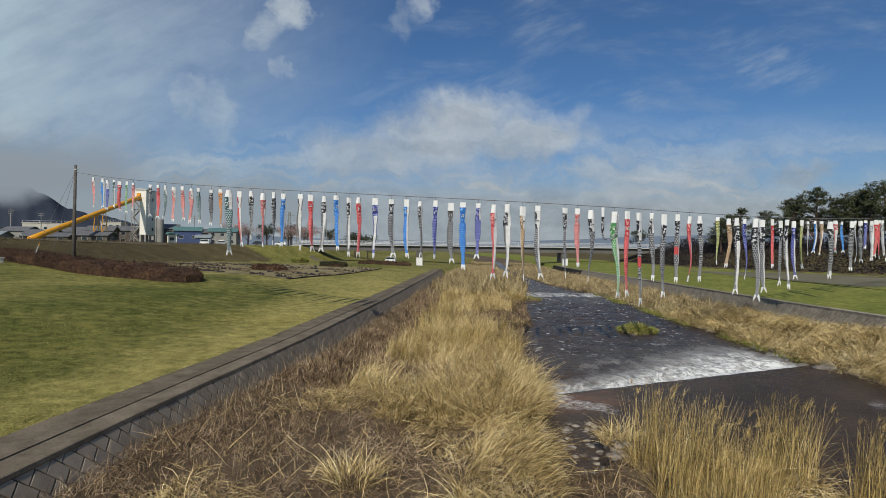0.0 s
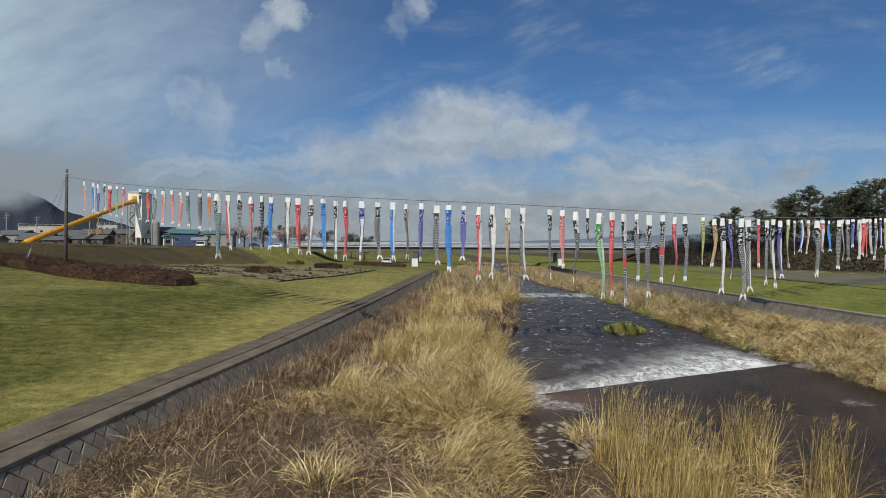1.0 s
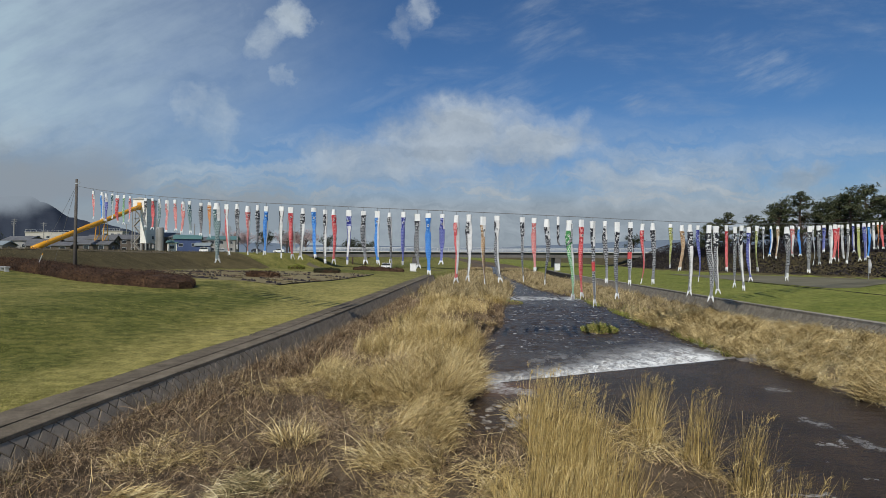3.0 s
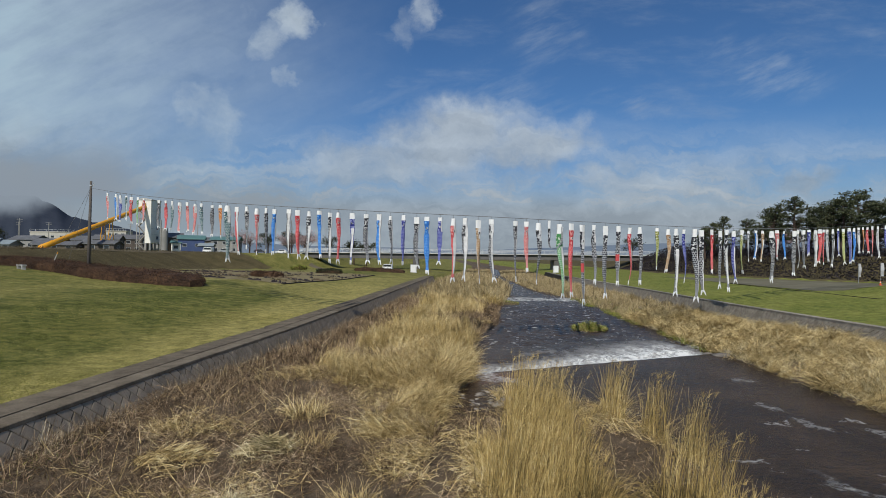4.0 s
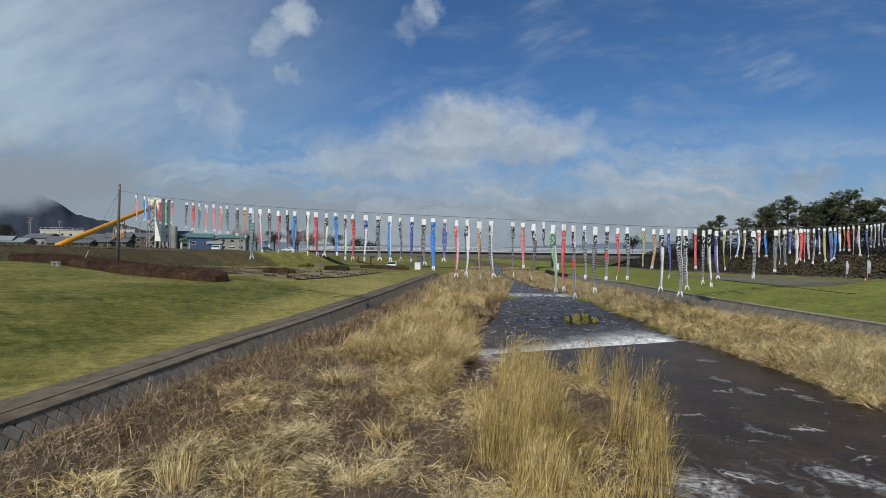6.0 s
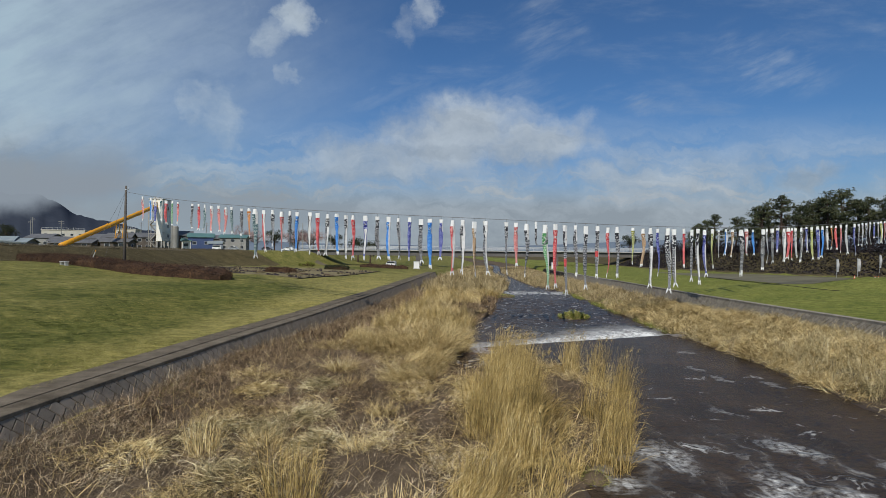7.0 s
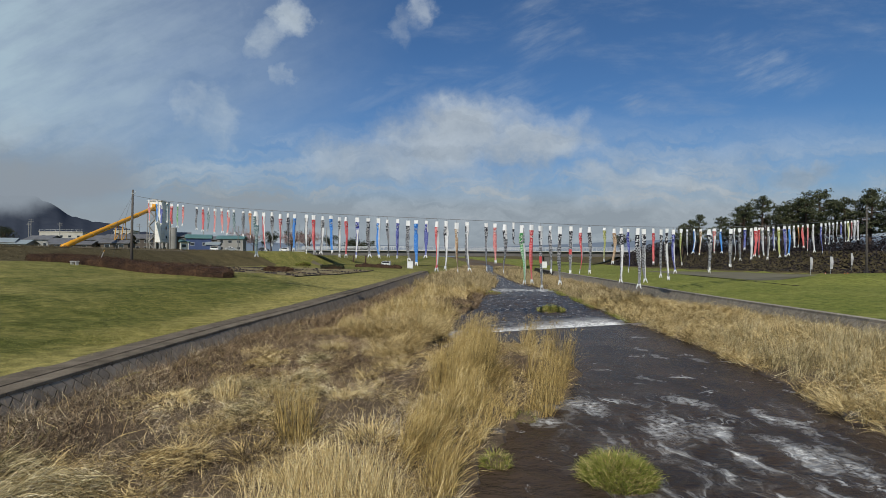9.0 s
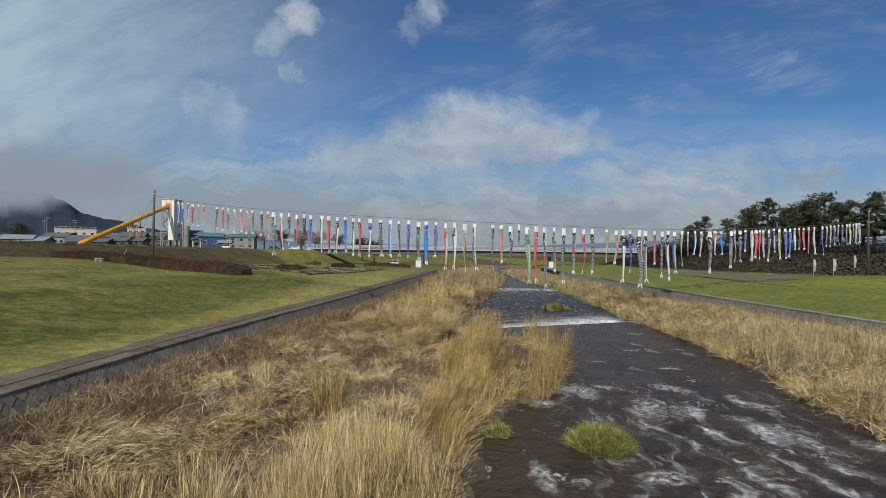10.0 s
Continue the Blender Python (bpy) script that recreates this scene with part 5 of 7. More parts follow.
grass_field("tall_dry_grass", "tall standing dry grass beside the far wall", OLIVE_STRAW, 10, BR(5.0), R(-1.2), -3, 13, 60, (0.8, 1.5), (0.0, 0.35), (0.1, 0.7), 0.018, patch=(0.5, 0.3, 0.3))
grass_field("dead_weeds", "tangled dry stalks under the grass of the far bank", OLIVE_STRAW, 17, BR(0.0), R(-0.8), -3, 48, 55, (0.4, 0.9), (0.5, 1.5), (-0.3, 0.7), 0.02, segs=2, pile=0.2)
grass_field("tall_dry_grass", "standing dry grass on the near end of the bar", STRAW, 12, lambda v: 0.7 + 0.12 * v, BL(-0.5), -11, -4.6, 330, (0.6, 1.25), (0.0, 0.3), (0.1, 0.6), 0.0095, patch=(0.9, 0.34, 0.2), segs=3)
grass_field("tall_dry_grass", "standing pale green and straw grass at the far water's edge", OLIVE_STRAW, 27, BR(0.5), BR(9.0), -4, 16, 85, (0.7, 1.45), (0.0, 0.35), (0.1, 0.6), 0.013, patch=(0.6, 0.3, 0.3), segs=3, lock=24)
grass_field("green_grass", "fresh green grass at the water's edge", GREEN, 13, BR(-0.6), BR(0.5), 26, 75, 70, (0.2, 0.5), (0.0, 0.6), (0.1, 0.7), 0.025, patch=(0.6, 0.4, 0.2), category="green grass")
grass_field("green_grass", "low green grass at the foot of the far bank", GREEN, 42, BR(-0.2), BR(3.2), 44, 72, 60, (0.15, 0.4), (0.0, 0.7), (0.1, 0.8), 0.03, segs=2, patch=(0.4, 0.2, 0.3), category="green grass")
grass_field("green_shoots", "green shoots among the weeds by the wall", GREEN, 14, L(0.4), L(1.8), -14, 10, 60, (0.1, 0.3), (0.0, 0.7), (0.1, 0.7), 0.014, patch=(1.3, 0.5, 0.2), category="green grass")


def lawn_np(x, y):
    d = at_y(y, WALL_L) - 1.6 - x
    return 1.54 + 1.35 * smooth_np(-1, 17, d) * (1 - 0.55 * smooth_np(45, 80, y))


grass_field("turf", "short mown lawn grass with straw tips beside the wall", TURF, 18, L(-14.0), L(-1.45), -11, 30, 420, (0.03, 0.09), (0.3, 1.4), (0.0, 0.8), 0.01, segs=1, fade=12.0, category="lawn grass", zf=lawn_np)

REEDS = [(4.2, 1.0, 0.6, 1.4), (3.6, 2.6, 0.7, 1.6), (4.6, 3.4, 0.6, 1.8), (3.9, 4.8, 0.7, 1.9), (4.9, 5.6, 0.6, 2.0), (4.3, 7.0, 0.6, 2.0), (5.2, 8.2, 0.5, 2.1), (4.6, 9.6, 0.45, 2.1), (5.5, 10.4, 0.5, 2.1), (4.8, 11.5, 0.5, 2.1),
         (6.6, 1.6, 0.5, 1.6), (7.2, 3.0, 0.5, 1.8), (7.0, 4.6, 0.45, 1.9), (7.9, 5.0, 0.4, 2.0), (9.0, 8.2, 0.35, 2.0), (8.5, 9.6, 0.4, 2.1), (7.6, 10.5, 0.35, 2.1), (8.0, 12.0, 0.35, 2.1), (3.2, -1.0, 0.5, 1.3), (2.8, -3.0, 0.45, 1.2), (3.3, -4.6, 0.4, 1.1)]
for i, (x, y, r, h) in enumerate(REEDS):
    clump("reed_clump", "tall golden reed clump with feathery heads at the water's edge", "reeds", REED, 100 + i, x, y, ground_z(x, y), int((1250 if y < 9 and x < 6 else 700) * r), r, h, width=0.009, heads=0.07, group="reed clumps on the spit", az=0.3, lean=0.2, bend=0.45, skirt=0.4)
for i, (x, y, r, h, mat, lab) in enumerate(((-0.2, -2.8, 0.4, 1.9, REED, "tall greenish golden reed tuft standing in flattened straw"), (-0.9, -9.2, 0.4, 1.5, STRAW, "pale dry reed tuft standing in flattened straw"),
                                         (-3.4, 1.0, 0.35, 1.0, STRAW, "small pale dry tuft among dead weeds"), (-2.6, -8.6, 0.6, 0.8, STRAW, "low pale straw tuft among dead weeds"))):
    clump("grass_tuft", lab, "dry grass", mat, 200 + i, x, y, ground_z(x, y), int(800 * r), r, h, width=0.014, heads=0.1, skirt=0.45)

# drooping tussocks, the same four over and over
tussocks = [clump("tussock", "arching pale straw tussock on the dry bar", "dry grass", STRAW, 230 + i, 0, 0, 0, 350, 0.45, 0.85 + 0.1 * i, segs=4, lean=0.5, bend=1.4, width=0.014, skirt=0.8, group="tussocks on the banks") for i in range(4)]
tus_rng = random.Random(12)
spots = []
while len(spots) < 100:
    y = tus_rng.uniform(-10, 30) if len(spots) < 85 else tus_rng.uniform(22, 56)
    if len(spots) < 45 or len(spots) >= 85:
        x = tus_rng.uniform(line(y, WALL_L) + (4.2 if y > 2 else 3.0), line(y, BANK_L) - 0.6)
        if 0 < y < 12.5 and x > 2.5 or (y < 15 and tus_rng.random() < 0.6):
            continue
    else:
        x = tus_rng.uniform(line(y, BANK_R) + 0.2, line(y, WALL_R) - 3.0)
    if min([math.hypot(x - a, y - b) for a, b in spots] + [9]) > 0.9:
        spots.append((x, y))
for i, (x, y) in enumerate(spots):
    k = tus_rng.uniform(0.65, 1.15)
    m = pose(x, y, ground_z(x, y), 0, 0, tus_rng.uniform(0, 360)) @ Matrix.Diagonal((k, k, k * tus_rng.uniform(0.6, 1.0), 1))
    o = tussocks[i] if i < 4 else copy_thing(tussocks[i % 4], pose(0, 0, 0))
    o.matrix_basis = m


def islet(label, x, y, z, rx, ry, h, n, seed, width=0.011):
    ob = thing("grassy_islet", label, "islet", (x, y, z))
    g, k = Geo(), 18
    rng = random.Random(seed)
    rim = [(math.cos(6.2832 * i / k) * rx * rng.uniform(0.85, 1.1), math.sin(6.2832 * i / k) * ry * rng.uniform(0.85, 1.1)) for i in range(k)]
    v = [(a * s, b * s, q) for s, q in ((1.05, -0.5), (1.0, 0.02), (0.7, 0.16), (0.3, 0.24)) for a, b in rim] + [(0, 0, 0.26)]
    f = [(j * k + i, j * k + (i + 1) % k, (j + 1) * k + (i + 1) % k, (j + 1) * k + i) for j in range(3) for i in range(k)] + [(3 * k + i, 3 * k + (i + 1) % k, 4 * k) for i in range(k)]
    part("mound", g.add(v, f), SOIL, ob, "muddy mound", True)
    r2 = np.random.default_rng(seed)
    r, b = np.sqrt(r2.uniform(0, 1, n)), r2.uniform(0, 6.283, n)
    bx, by = r * np.cos(b) * rx, r * np.sin(b) * ry
    for name, mat, lo, hi, keep in (("grass", GREEN, 0.3, 1.0, r2.uniform(0, 1, n) < 0.8), ("dead_grass", STRAW, 0.3, 0.9, r2.uniform(0, 1, n) < 0.22)):
        m = int(keep.sum())
        co, q = blades(r2, bx[keep], by[keep], 0.2 * (1 - r[keep]) - 0.05, r2.uniform(lo, hi, m) * h * (1.1 - 0.5 * r[keep]), r2.uniform(0.0, 0.7, m), r2.uniform(0.3, 1.7, m), b[keep] + r2.normal(0, 1.3, m), r2.uniform(0.7, 1.3, m) * width, 4, 0.8)
        o = tagged(new(name, big_mesh(name, co, quads=q, mat=mat)), kind="stuff")
        o.parent = ob


islet("green grassy islet in the rapids", 7.5, -3.5, 0.0, 0.82, 0.8, 0.78, 6500, 31)
islet("small green tuft growing in shallow water", 4.75, -2.7, 0.0, 0.34, 0.28, 0.5, 1000, 32)
islet("low green grassy islet below the sill", 14.6, 39.0, -0.45, 1.35, 1.5, 0.8, 3600, 33, 0.03)
islet("green tuft at the water's edge by the reeds", 6.0, 0.9, 0.0, 0.35, 0.3, 0.35, 500, 34)
islet("green mossy tuft beside the stony shallows", 5.4, 14.2, 0.0, 0.8, 0.6, 0.3, 900, 35)
islet("green tuft at the water's edge below the sill", 10.6, 64.0, -0.45, 1.6, 2.0, 0.6, 900, 36, 0.04)


# ---- stones, sill ----
def stone_mesh(seed):
    rng = random.Random(seed)
    bm = bmesh.new()
    bmesh.ops.create_icosphere(bm, subdivisions=1, radius=1.0)
    for v in bm.verts:
        v.co *= rng.uniform(0.75, 1.15)
        v.co.z *= 0.55
    me = bpy.data.meshes.new("stone")
    bm.to_mesh(me)
    bm.free()
    me.materials.append(STONE)
    me.shade_smooth()
    return me


stones = [stone_mesh(s) for s in range(5)]
rng = random.Random(7)
for i in range(110):
    x, y, r = rng.gauss(4.05, 0.5), rng.uniform(11.8, 16.0), rng.uniform(0.05, 0.17)
    ob = tagged(new("stone", stones[i % 5]), "brown rounded stone in the stony shallows", "stone", "stones in the shallows")
    ob.matrix_basis = pose(x, y, max(-0.04, ground_z(x, y)) + r * 0.1, 0, 0, rng.uniform(0, 360)) @ Matrix.Diagonal((r, r * rng.uniform(0.7, 1.2), r, 1))
for x, y, r in ((18.3, 24.6, 0.5), (19.0, 25.4, 0.6), (18.0, 25.6, 0.4), (16.9, 1.6, 0.3), (7.2, 2.4, 0.25), (6.4, 1.6, 0.3), (5.0, -0.3, 0.25)):
    ob = tagged(new("rock", stones[int(r * 100) % 5]), "wet dark river rock at the water's edge", "rock")
    ob.matrix_basis = pose(x, y, max(water_z(x, y), ground_z(x, y)) - 0.1 * r, 0, 0, r * 700) @ Matrix.Diagonal((r * 1.5, r, r * 0.8, 1))
g = Geo()
v, f = [], []
for i in range(41):
    x = 3.9 + 14.6 * i / 40
    y = weir_y(x) + 0.02 * math.sin(i * 1.7)
    v += [(x, y - 0.45, -0.6), (x, y - 0.42, -0.05), (x, y + 0.02, -0.06), (x, y + 0.12, -0.6)]
f = [(i * 4 + j, i * 4 + j + 1, i * 4 + j + 5, i * 4 + j + 4) for i in range(40) for j in range(3)]
tagged(part("weir_sill", g.add(v, f), BED), "low concrete sill across the river under the water", kind="structure")


# ---- hedges and garden ----
def leaf_cloud(rng, pts, size, mat, name, parent=None, flat=0.5):
    """Small leaf triangles round the given points."""
    pts = np.asarray(pts, np.float32)
    n = len(pts)
    a, b = rng.normal(0, 1, (n, 3)), rng.normal(0, 1, (n, 3))
    a[:, 2] *= flat
    b[:, 2] *= flat
    a /= np.linalg.norm(a, axis=1)[:, None]
    b /= np.linalg.norm(b, axis=1)[:, None]
    s = size * rng.uniform(0.6, 1.3, (n, 1))
    co = np.stack([pts - a * s, pts + b * s * 0.6, pts + a * s, pts - b * s * 0.6], 1).reshape(-1, 3)
    q = np.arange(n * 4).reshape(n, 4)
    ob = new(name, big_mesh(name, co, quads=q, mat=mat))
    ob.parent = parent
    return ob


def hedge(label, line_pts, width, height, n, seed, leaf=0.11, mat=None, name="hedge"):
    """A clipped shrub row along a line in plan: a woody core under a skin of twigs and leaves."""
    mat = mat or HEDGELEAF
    rng = np.random.default_rng(seed)
    p = np.array(line_pts, float)
    seg = np.linalg.norm(np.diff(p, axis=0), axis=1)
    cum = np.concatenate([[0], np.cumsum(seg)])
    ob = thing(name, label, "hedge")
    g, v, f = Geo(), [], []
    steps = max(4, int(cum[-1] / 0.8))
    prof = [(-0.47, -0.2), (-0.46, 0.6), (-0.36, 0.84), (0.0, 0.9), (0.36, 0.84), (0.46, 0.6), (0.47, -0.2)]
    for i in range(steps + 1):
        s = cum[-1] * i / steps
        x, y = np.interp(s, cum, p[:, 0]), np.interp(s, cum, p[:, 1])
        j = min(len(seg) - 1, int(np.searchsorted(cum, s, "right")) - 1)
        d = (p[j + 1] - p[j]) / seg[j]
        end = (0.3, 0.75, 0.95, 1.0)[min(i, steps - i, 3)]
        k = (1 + 0.2 * math.sin(i * 1.9 + seed) * math.sin(i * 0.61) + 0.22 * noise.noise((i * 0.37, seed, 0))) * (0.7 + 0.3 * end)
        for o, h in prof:
            xx, yy = x - d[1] * o * width * end, y + d[0] * o * width * end
            v.append((xx, yy, ground_z(xx, yy) + h * height * k * (0.75 + 0.25 * end)))
    m = len(prof)
    f = [(i * m + j, i * m + j + 1, (i + 1) * m + j + 1, (i + 1) * m + j) for i in range(steps) for j in range(m - 1)] + [tuple(range(m)), tuple(range((steps + 1) * m - 1, steps * m - 1, -1))]
    part("core", g.add(v, f), HEDGELEAF, ob, "dark woody core")
    co = np.array(v).reshape(steps + 1, m, 3)
    i, j = rng.integers(0, steps, n), rng.integers(0, m - 1, n)
    a, b = rng.uniform(0, 1, (n, 1)), rng.uniform(0, 1, (n, 1))
    pts = (co[i, j] * (1 - a) + co[i + 1, j] * a) * (1 - b) + (co[i, j + 1] * (1 - a) + co[i + 1, j + 1] * a) * b
    pts += rng.normal(0, 1, (n, 3)) * np.array([0.09, 0.09, 0.13]) * (height ** 0.5)
    tagged(leaf_cloud(rng, pts, leaf, mat, "foliage", ob, 1.0), kind="stuff")
    return ob


hedge("wide clipped brown hedge along the top of the lawn", [(-19.2, 40.2), (-24, 42.3), (-30, 45.6), (-38, 50.5), (-48, 57.5), (-58, 65.5)], 4.6, 1.0, 60000, 41, 0.065)
for i, (pts, w, h, lab) in enumerate((
        ([(-26.5, 74), (-21.5, 72.5)], 2.4, 0.8, "low brown clipped shrub bed in the garden"),
        ([(-22.5, 98), (-17.5, 97)], 2.4, 0.9, "low dark green clipped shrub in the garden"),
        ([(-19, 121), (-7, 119)], 2.0, 0.8, "long dark clipped hedge behind the lawn"),
        ([(-37, 131), (-33, 131)], 2.5, 1.2, "yellow green rounded shrub on the slope"))):
    hedge(lab, pts, w, h, 2600, 50 + i, 0.14, GREEN if i == 3 else (LEAF if i == 1 else HEDGELEAF), "clipped_shrub")


def sheet(name, corners, lift, mat, label, zf, kind="structure", nx=24, ny=24):
    """A thin sheet laid over the ground between four corners."""
    c = [Vector((x, y, 0)) for x, y in corners]
    v = []
    for j in range(ny + 1):
        for i in range(nx + 1):
            p = c[0].lerp(c[1], i / nx).lerp(c[3].lerp(c[2], i / nx), j / ny)
            v.append((p.x, p.y, zf(p.x, p.y) + lift))
    w = nx + 1
    f = [(j * w + i, j * w + i + 1, (j + 1) * w + i + 1, (j + 1) * w + i) for j in range(ny) for i in range(nx)]
    return tagged(part(name, Geo().add(v, f), mat), label, kind=kind)


sheet("garden_soil", [(-39, 61), (-15.5, 52), (-11.4, 97), (-57, 122)], 0.035, GARDEN, "brown bare soil of the flower garden", ground_z)
sheet("parking_lot", [(47.5, 56), (81, 71), (69, 100), (49, 108)], 0.05, GRAVEL, "worn gravel lot with thin grass beside the lawn", ground_z)
sheet("garden_road", [(-44, 176), (2, 166), (3, 169), (-44, 180)], 0.05, ASPHALT, "narrow grey road below the bridge", ground_z, nx=40, ny=3)
sheet("bank_road", [(-70.5, 20), (-67.5, 20), (-69.5, 138), (-73.5, 138)], 0.06, ASPHALT, "road on top of the embankment", ground_z, nx=4, ny=60)


def build_beds():
    """Low rows of edging stones and dwarf shrubs in the garden."""
    rng = random.Random(9)
    for i in range(10):
        t = 0.03 + i * 0.1
        a = Vector((-38, 61, 0)).lerp(Vector((-55, 121, 0)), t)
        b = Vector((-15.5, 52, 0)).lerp(Vector((-11.4, 97, 0)), t)
        g = Geo()
        s = 0.0
        while s < 1.0:
            s += rng.uniform(0.006, 0.014)
            if rng.random() < 0.06:
                s += rng.uniform(0.04, 0.15)
            p = a.lerp(b, min(s, 1))
            r, h = rng.uniform(0.1, 0.22), rng.uniform(0.1, 0.3)
            z = ground_z(p.x, p.y)
            y = p.y + rng.uniform(-0.2, 0.2)
            g.tube([(p.x, y, z - 0.1), (p.x, y, z + h * 0.6), (p.x, y, z + h)], [r, r * 0.9, r * 0.45], 6)
        tagged(part("flower_row", g, (SCRUB, BANKLEAF, SCRUB, SOIL)[i % 4]), "row of small bare plants edged with stones in the garden", "flower bed", "garden rows", "stuff")
    g = Geo()
    v = []
    for i in range(41):
        p = Vector((-15.3, 52, 0)).lerp(Vector((-11.2, 97, 0)), i / 40)
        z = ground_z(p.x, p.y)
        v += [(p.x - 0.16, p.y, z - 0.1), (p.x - 0.15, p.y, z + 0.09 + 0.05 * math.sin(i * 2.1)), (p.x + 0.15, p.y, z + 0.09 + 0.05 * math.sin(i * 2.7)), (p.x + 0.16, p.y, z - 0.1)]
    f = [(i * 4 + j, i * 4 + j + 1, i * 4 + j + 5, i * 4 + j + 4) for i in range(40) for j in range(3)]
    tagged(part("garden_edging", g.add(v, f), JOINT), "dark low edging round the garden", kind="structure")


build_beds()


# ---- small things on the banks ----
def bench(x, y, turn):
    b = thing("garden_bench", "pale concrete bench without back beside the hedge", "bench", (x, y, ground_z(x, y)), turn)
    part("seat", Geo().box(-0.9, -0.2, 0.36, 0.9, 0.2, 0.46, 0.02), PALE_CONC, b)
    for s in (-0.65, 0.65):
        part("leg", Geo().box(s - 0.09, -0.17, -0.05, s + 0.09, 0.17, 0.37), PALE_CONC, b)


bench(-41.0, 48.5, -35)


def utility_box(x, y, w, h, label):
    b = thing("utility_box", label, "utility box", (x, y, ground_z(x, y)))
    part("plinth", Geo().box(-w / 2 - 0.1, -0.5, -0.1, w / 2 + 0.1, 0.5, 0.2), PALE_CONC, b)
    part("cabinet", Geo().box(-w / 2, -0.4, 0.2, w / 2, 0.4, h, 0.03), WHITEPAINT, b)
    part("door", Geo().box(-w / 2 + 0.12, -0.43, 0.32, w / 2 - 0.12, -0.4, h - 0.12), WHITEPAINT, b)
    part("roof", Geo().box(-w / 2 - 0.08, -0.5, h, w / 2 + 0.08, 0.5, h + 0.08), PALE_CONC, b)


utility_box(-5.6, 132, 1.5, 2.0, "white metal utility box on the grass")
utility_box(36.0, 155.4, 1.5, 2.1, "white metal utility box on the far bank")


def marker_stake(x, y):
    s = thing("marker_stake", "leaning pale wooden stake standing in the hedge", "stake", (x, y, ground_z(x, y)))
    part("shaft", Geo().tube([(0, 0, -0.2), (0.25, 0, 1.0), (0.55, 0, 1.75)], 0.05, 6), PALE_CONC, s)
    part("tip", Geo().tube([(0.55, 0, 1.74), (0.63, 0, 1.95)], [0.055, 0.03], 6), YELLOW, s, "yellow painted tip")


marker_stake(-39.0, 50.0)


def cone(x, y):
    c = thing("traffic_cone", "orange traffic cone on the paved lot", "traffic cone", (x, y, ground_z(x, y) + 0.05))
    part("base", Geo().box(-0.2, -0.2, 0, 0.2, 0.2, 0.04), ORANGE, c)
    part("body", Geo().tube([(0, 0, 0.03), (0, 0, 0.7)], [0.15, 0.03], 10), ORANGE, c)
    part("band", Geo().tube([(0, 0, 0.35), (0, 0, 0.5)], [0.098, 0.074], 10), WHITEPAINT, c, "white reflective band")


for p in ((72.2, 75.5), (73.0, 75.8), (70.0, 77.0)):
    cone(*p)


def banner(x, y, turn):
    b = thing("banner_flag", "pale grey upright banner on a thin pole", "banner", (x, y, ground_z(x, y)), turn, "banners beside the lot")
    part("pole", Geo().tube([(0, 0, -0.2), (0, 0, 3.4)], 0.03, 6), STEEL, b)
    g = Geo()
    v = []
    for i in range(9):
        z = 3.35 - 2.3 * i / 8
        v += [(0.03, 0.05 * math.sin(i * 1.1), z), (0.25, 0.12 * math.sin(i * 0.9 + 1), z), (0.5, 0.1 * math.sin(i * 0.8 + 2), z)]
    f = [(i * 3 + j, i * 3 + j + 1, i * 3 + j + 4, i * 3 + j + 3) for i in range(8) for j in range(2)]
    ob = part("cloth", g.add(v, f), BANNER, b)
    mod = ob.modifiers.new("thickness", "SOLIDIFY")
    mod.thickness = 0.015


for p in ((73.6, 86.0, 10), (77.4, 86.0, -10), (80.6, 85.0, 15)):
    banner(*p)


def gutter():
    g, v = Geo(), []
    for i in range(31):
        x, y = 44.8 + 3.2 * i / 30, 46 + 36 * i / 30
        z = ground_z(x, y)
        v += [(x - 0.13, y, z - 0.1), (x - 0.12, y, z + 0.05), (x + 0.12, y, z + 0.05), (x + 0.13, y, z - 0.1)]
    f = [(i * 4 + j, i * 4 + j + 1, i * 4 + j + 5, i * 4 + j + 4) for i in range(30) for j in range(3)]
    tagged(part("kerb", g.add(v, f), JOINT), "low dark kerb between the lawn and the paved lot", kind="structure")


gutter()


# ---- vehicles ----
def car(label, x, y, z, turn, paint, kind="car"):
    c = thing("parked_car", label, "car", (x, y, z), turn)
    if kind == "van":
        side = [(-1.7, 0.3), (1.68, 0.3), (1.7, 0.85), (1.5, 1.0), (1.15, 1.85), (-1.6, 1.88), (-1.7, 1.1)]
        glass = [(1.4, 1.05), (1.1, 1.72), (-1.5, 1.72), (-1.58, 1.05)]
    else:
        side = [(-2.0, 0.3), (2.0, 0.3), (2.05, 0.7), (1.1, 0.92), (0.55, 1.45), (-1.1, 1.48), (-1.75, 1.0), (-2.05, 0.9)]
        glass = [(0.95, 0.95), (0.5, 1.38), (-1.05, 1.4), (-1.5, 1.0)]
    g = Geo().prism(side, -0.78, 0.78)
    body = part("body", g, paint, c)
    mod = body.modifiers.new("edges", "BEVEL")
    mod.width, mod.segments = 0.06, 2
    for y0, y1 in ((-0.8, -0.775), (0.775, 0.8)):
        part("side_window", Geo().prism(glass, y0, y1), DARKGLASS, c)
    for xx in (-1.15, 1.2):
        for s in (-1, 1):
            w = part("wheel", Geo().tube([(xx, s * 0.62, 0.3), (xx, s * 0.82, 0.3)], 0.3, 14), RUBBER, c)
            part("rim", Geo().tube([(xx, s * 0.8, 0.3), (xx, s * 0.835, 0.3)], 0.18, 10), GREYPAINT, w)
    for s in (-0.55, 0.55):
        part("headlight", Geo().box(side[1][0] - 0.03, s - 0.14, 0.62, side[1][0] + 0.06, s + 0.14, 0.78), WHITEPAINT, c)
    return c


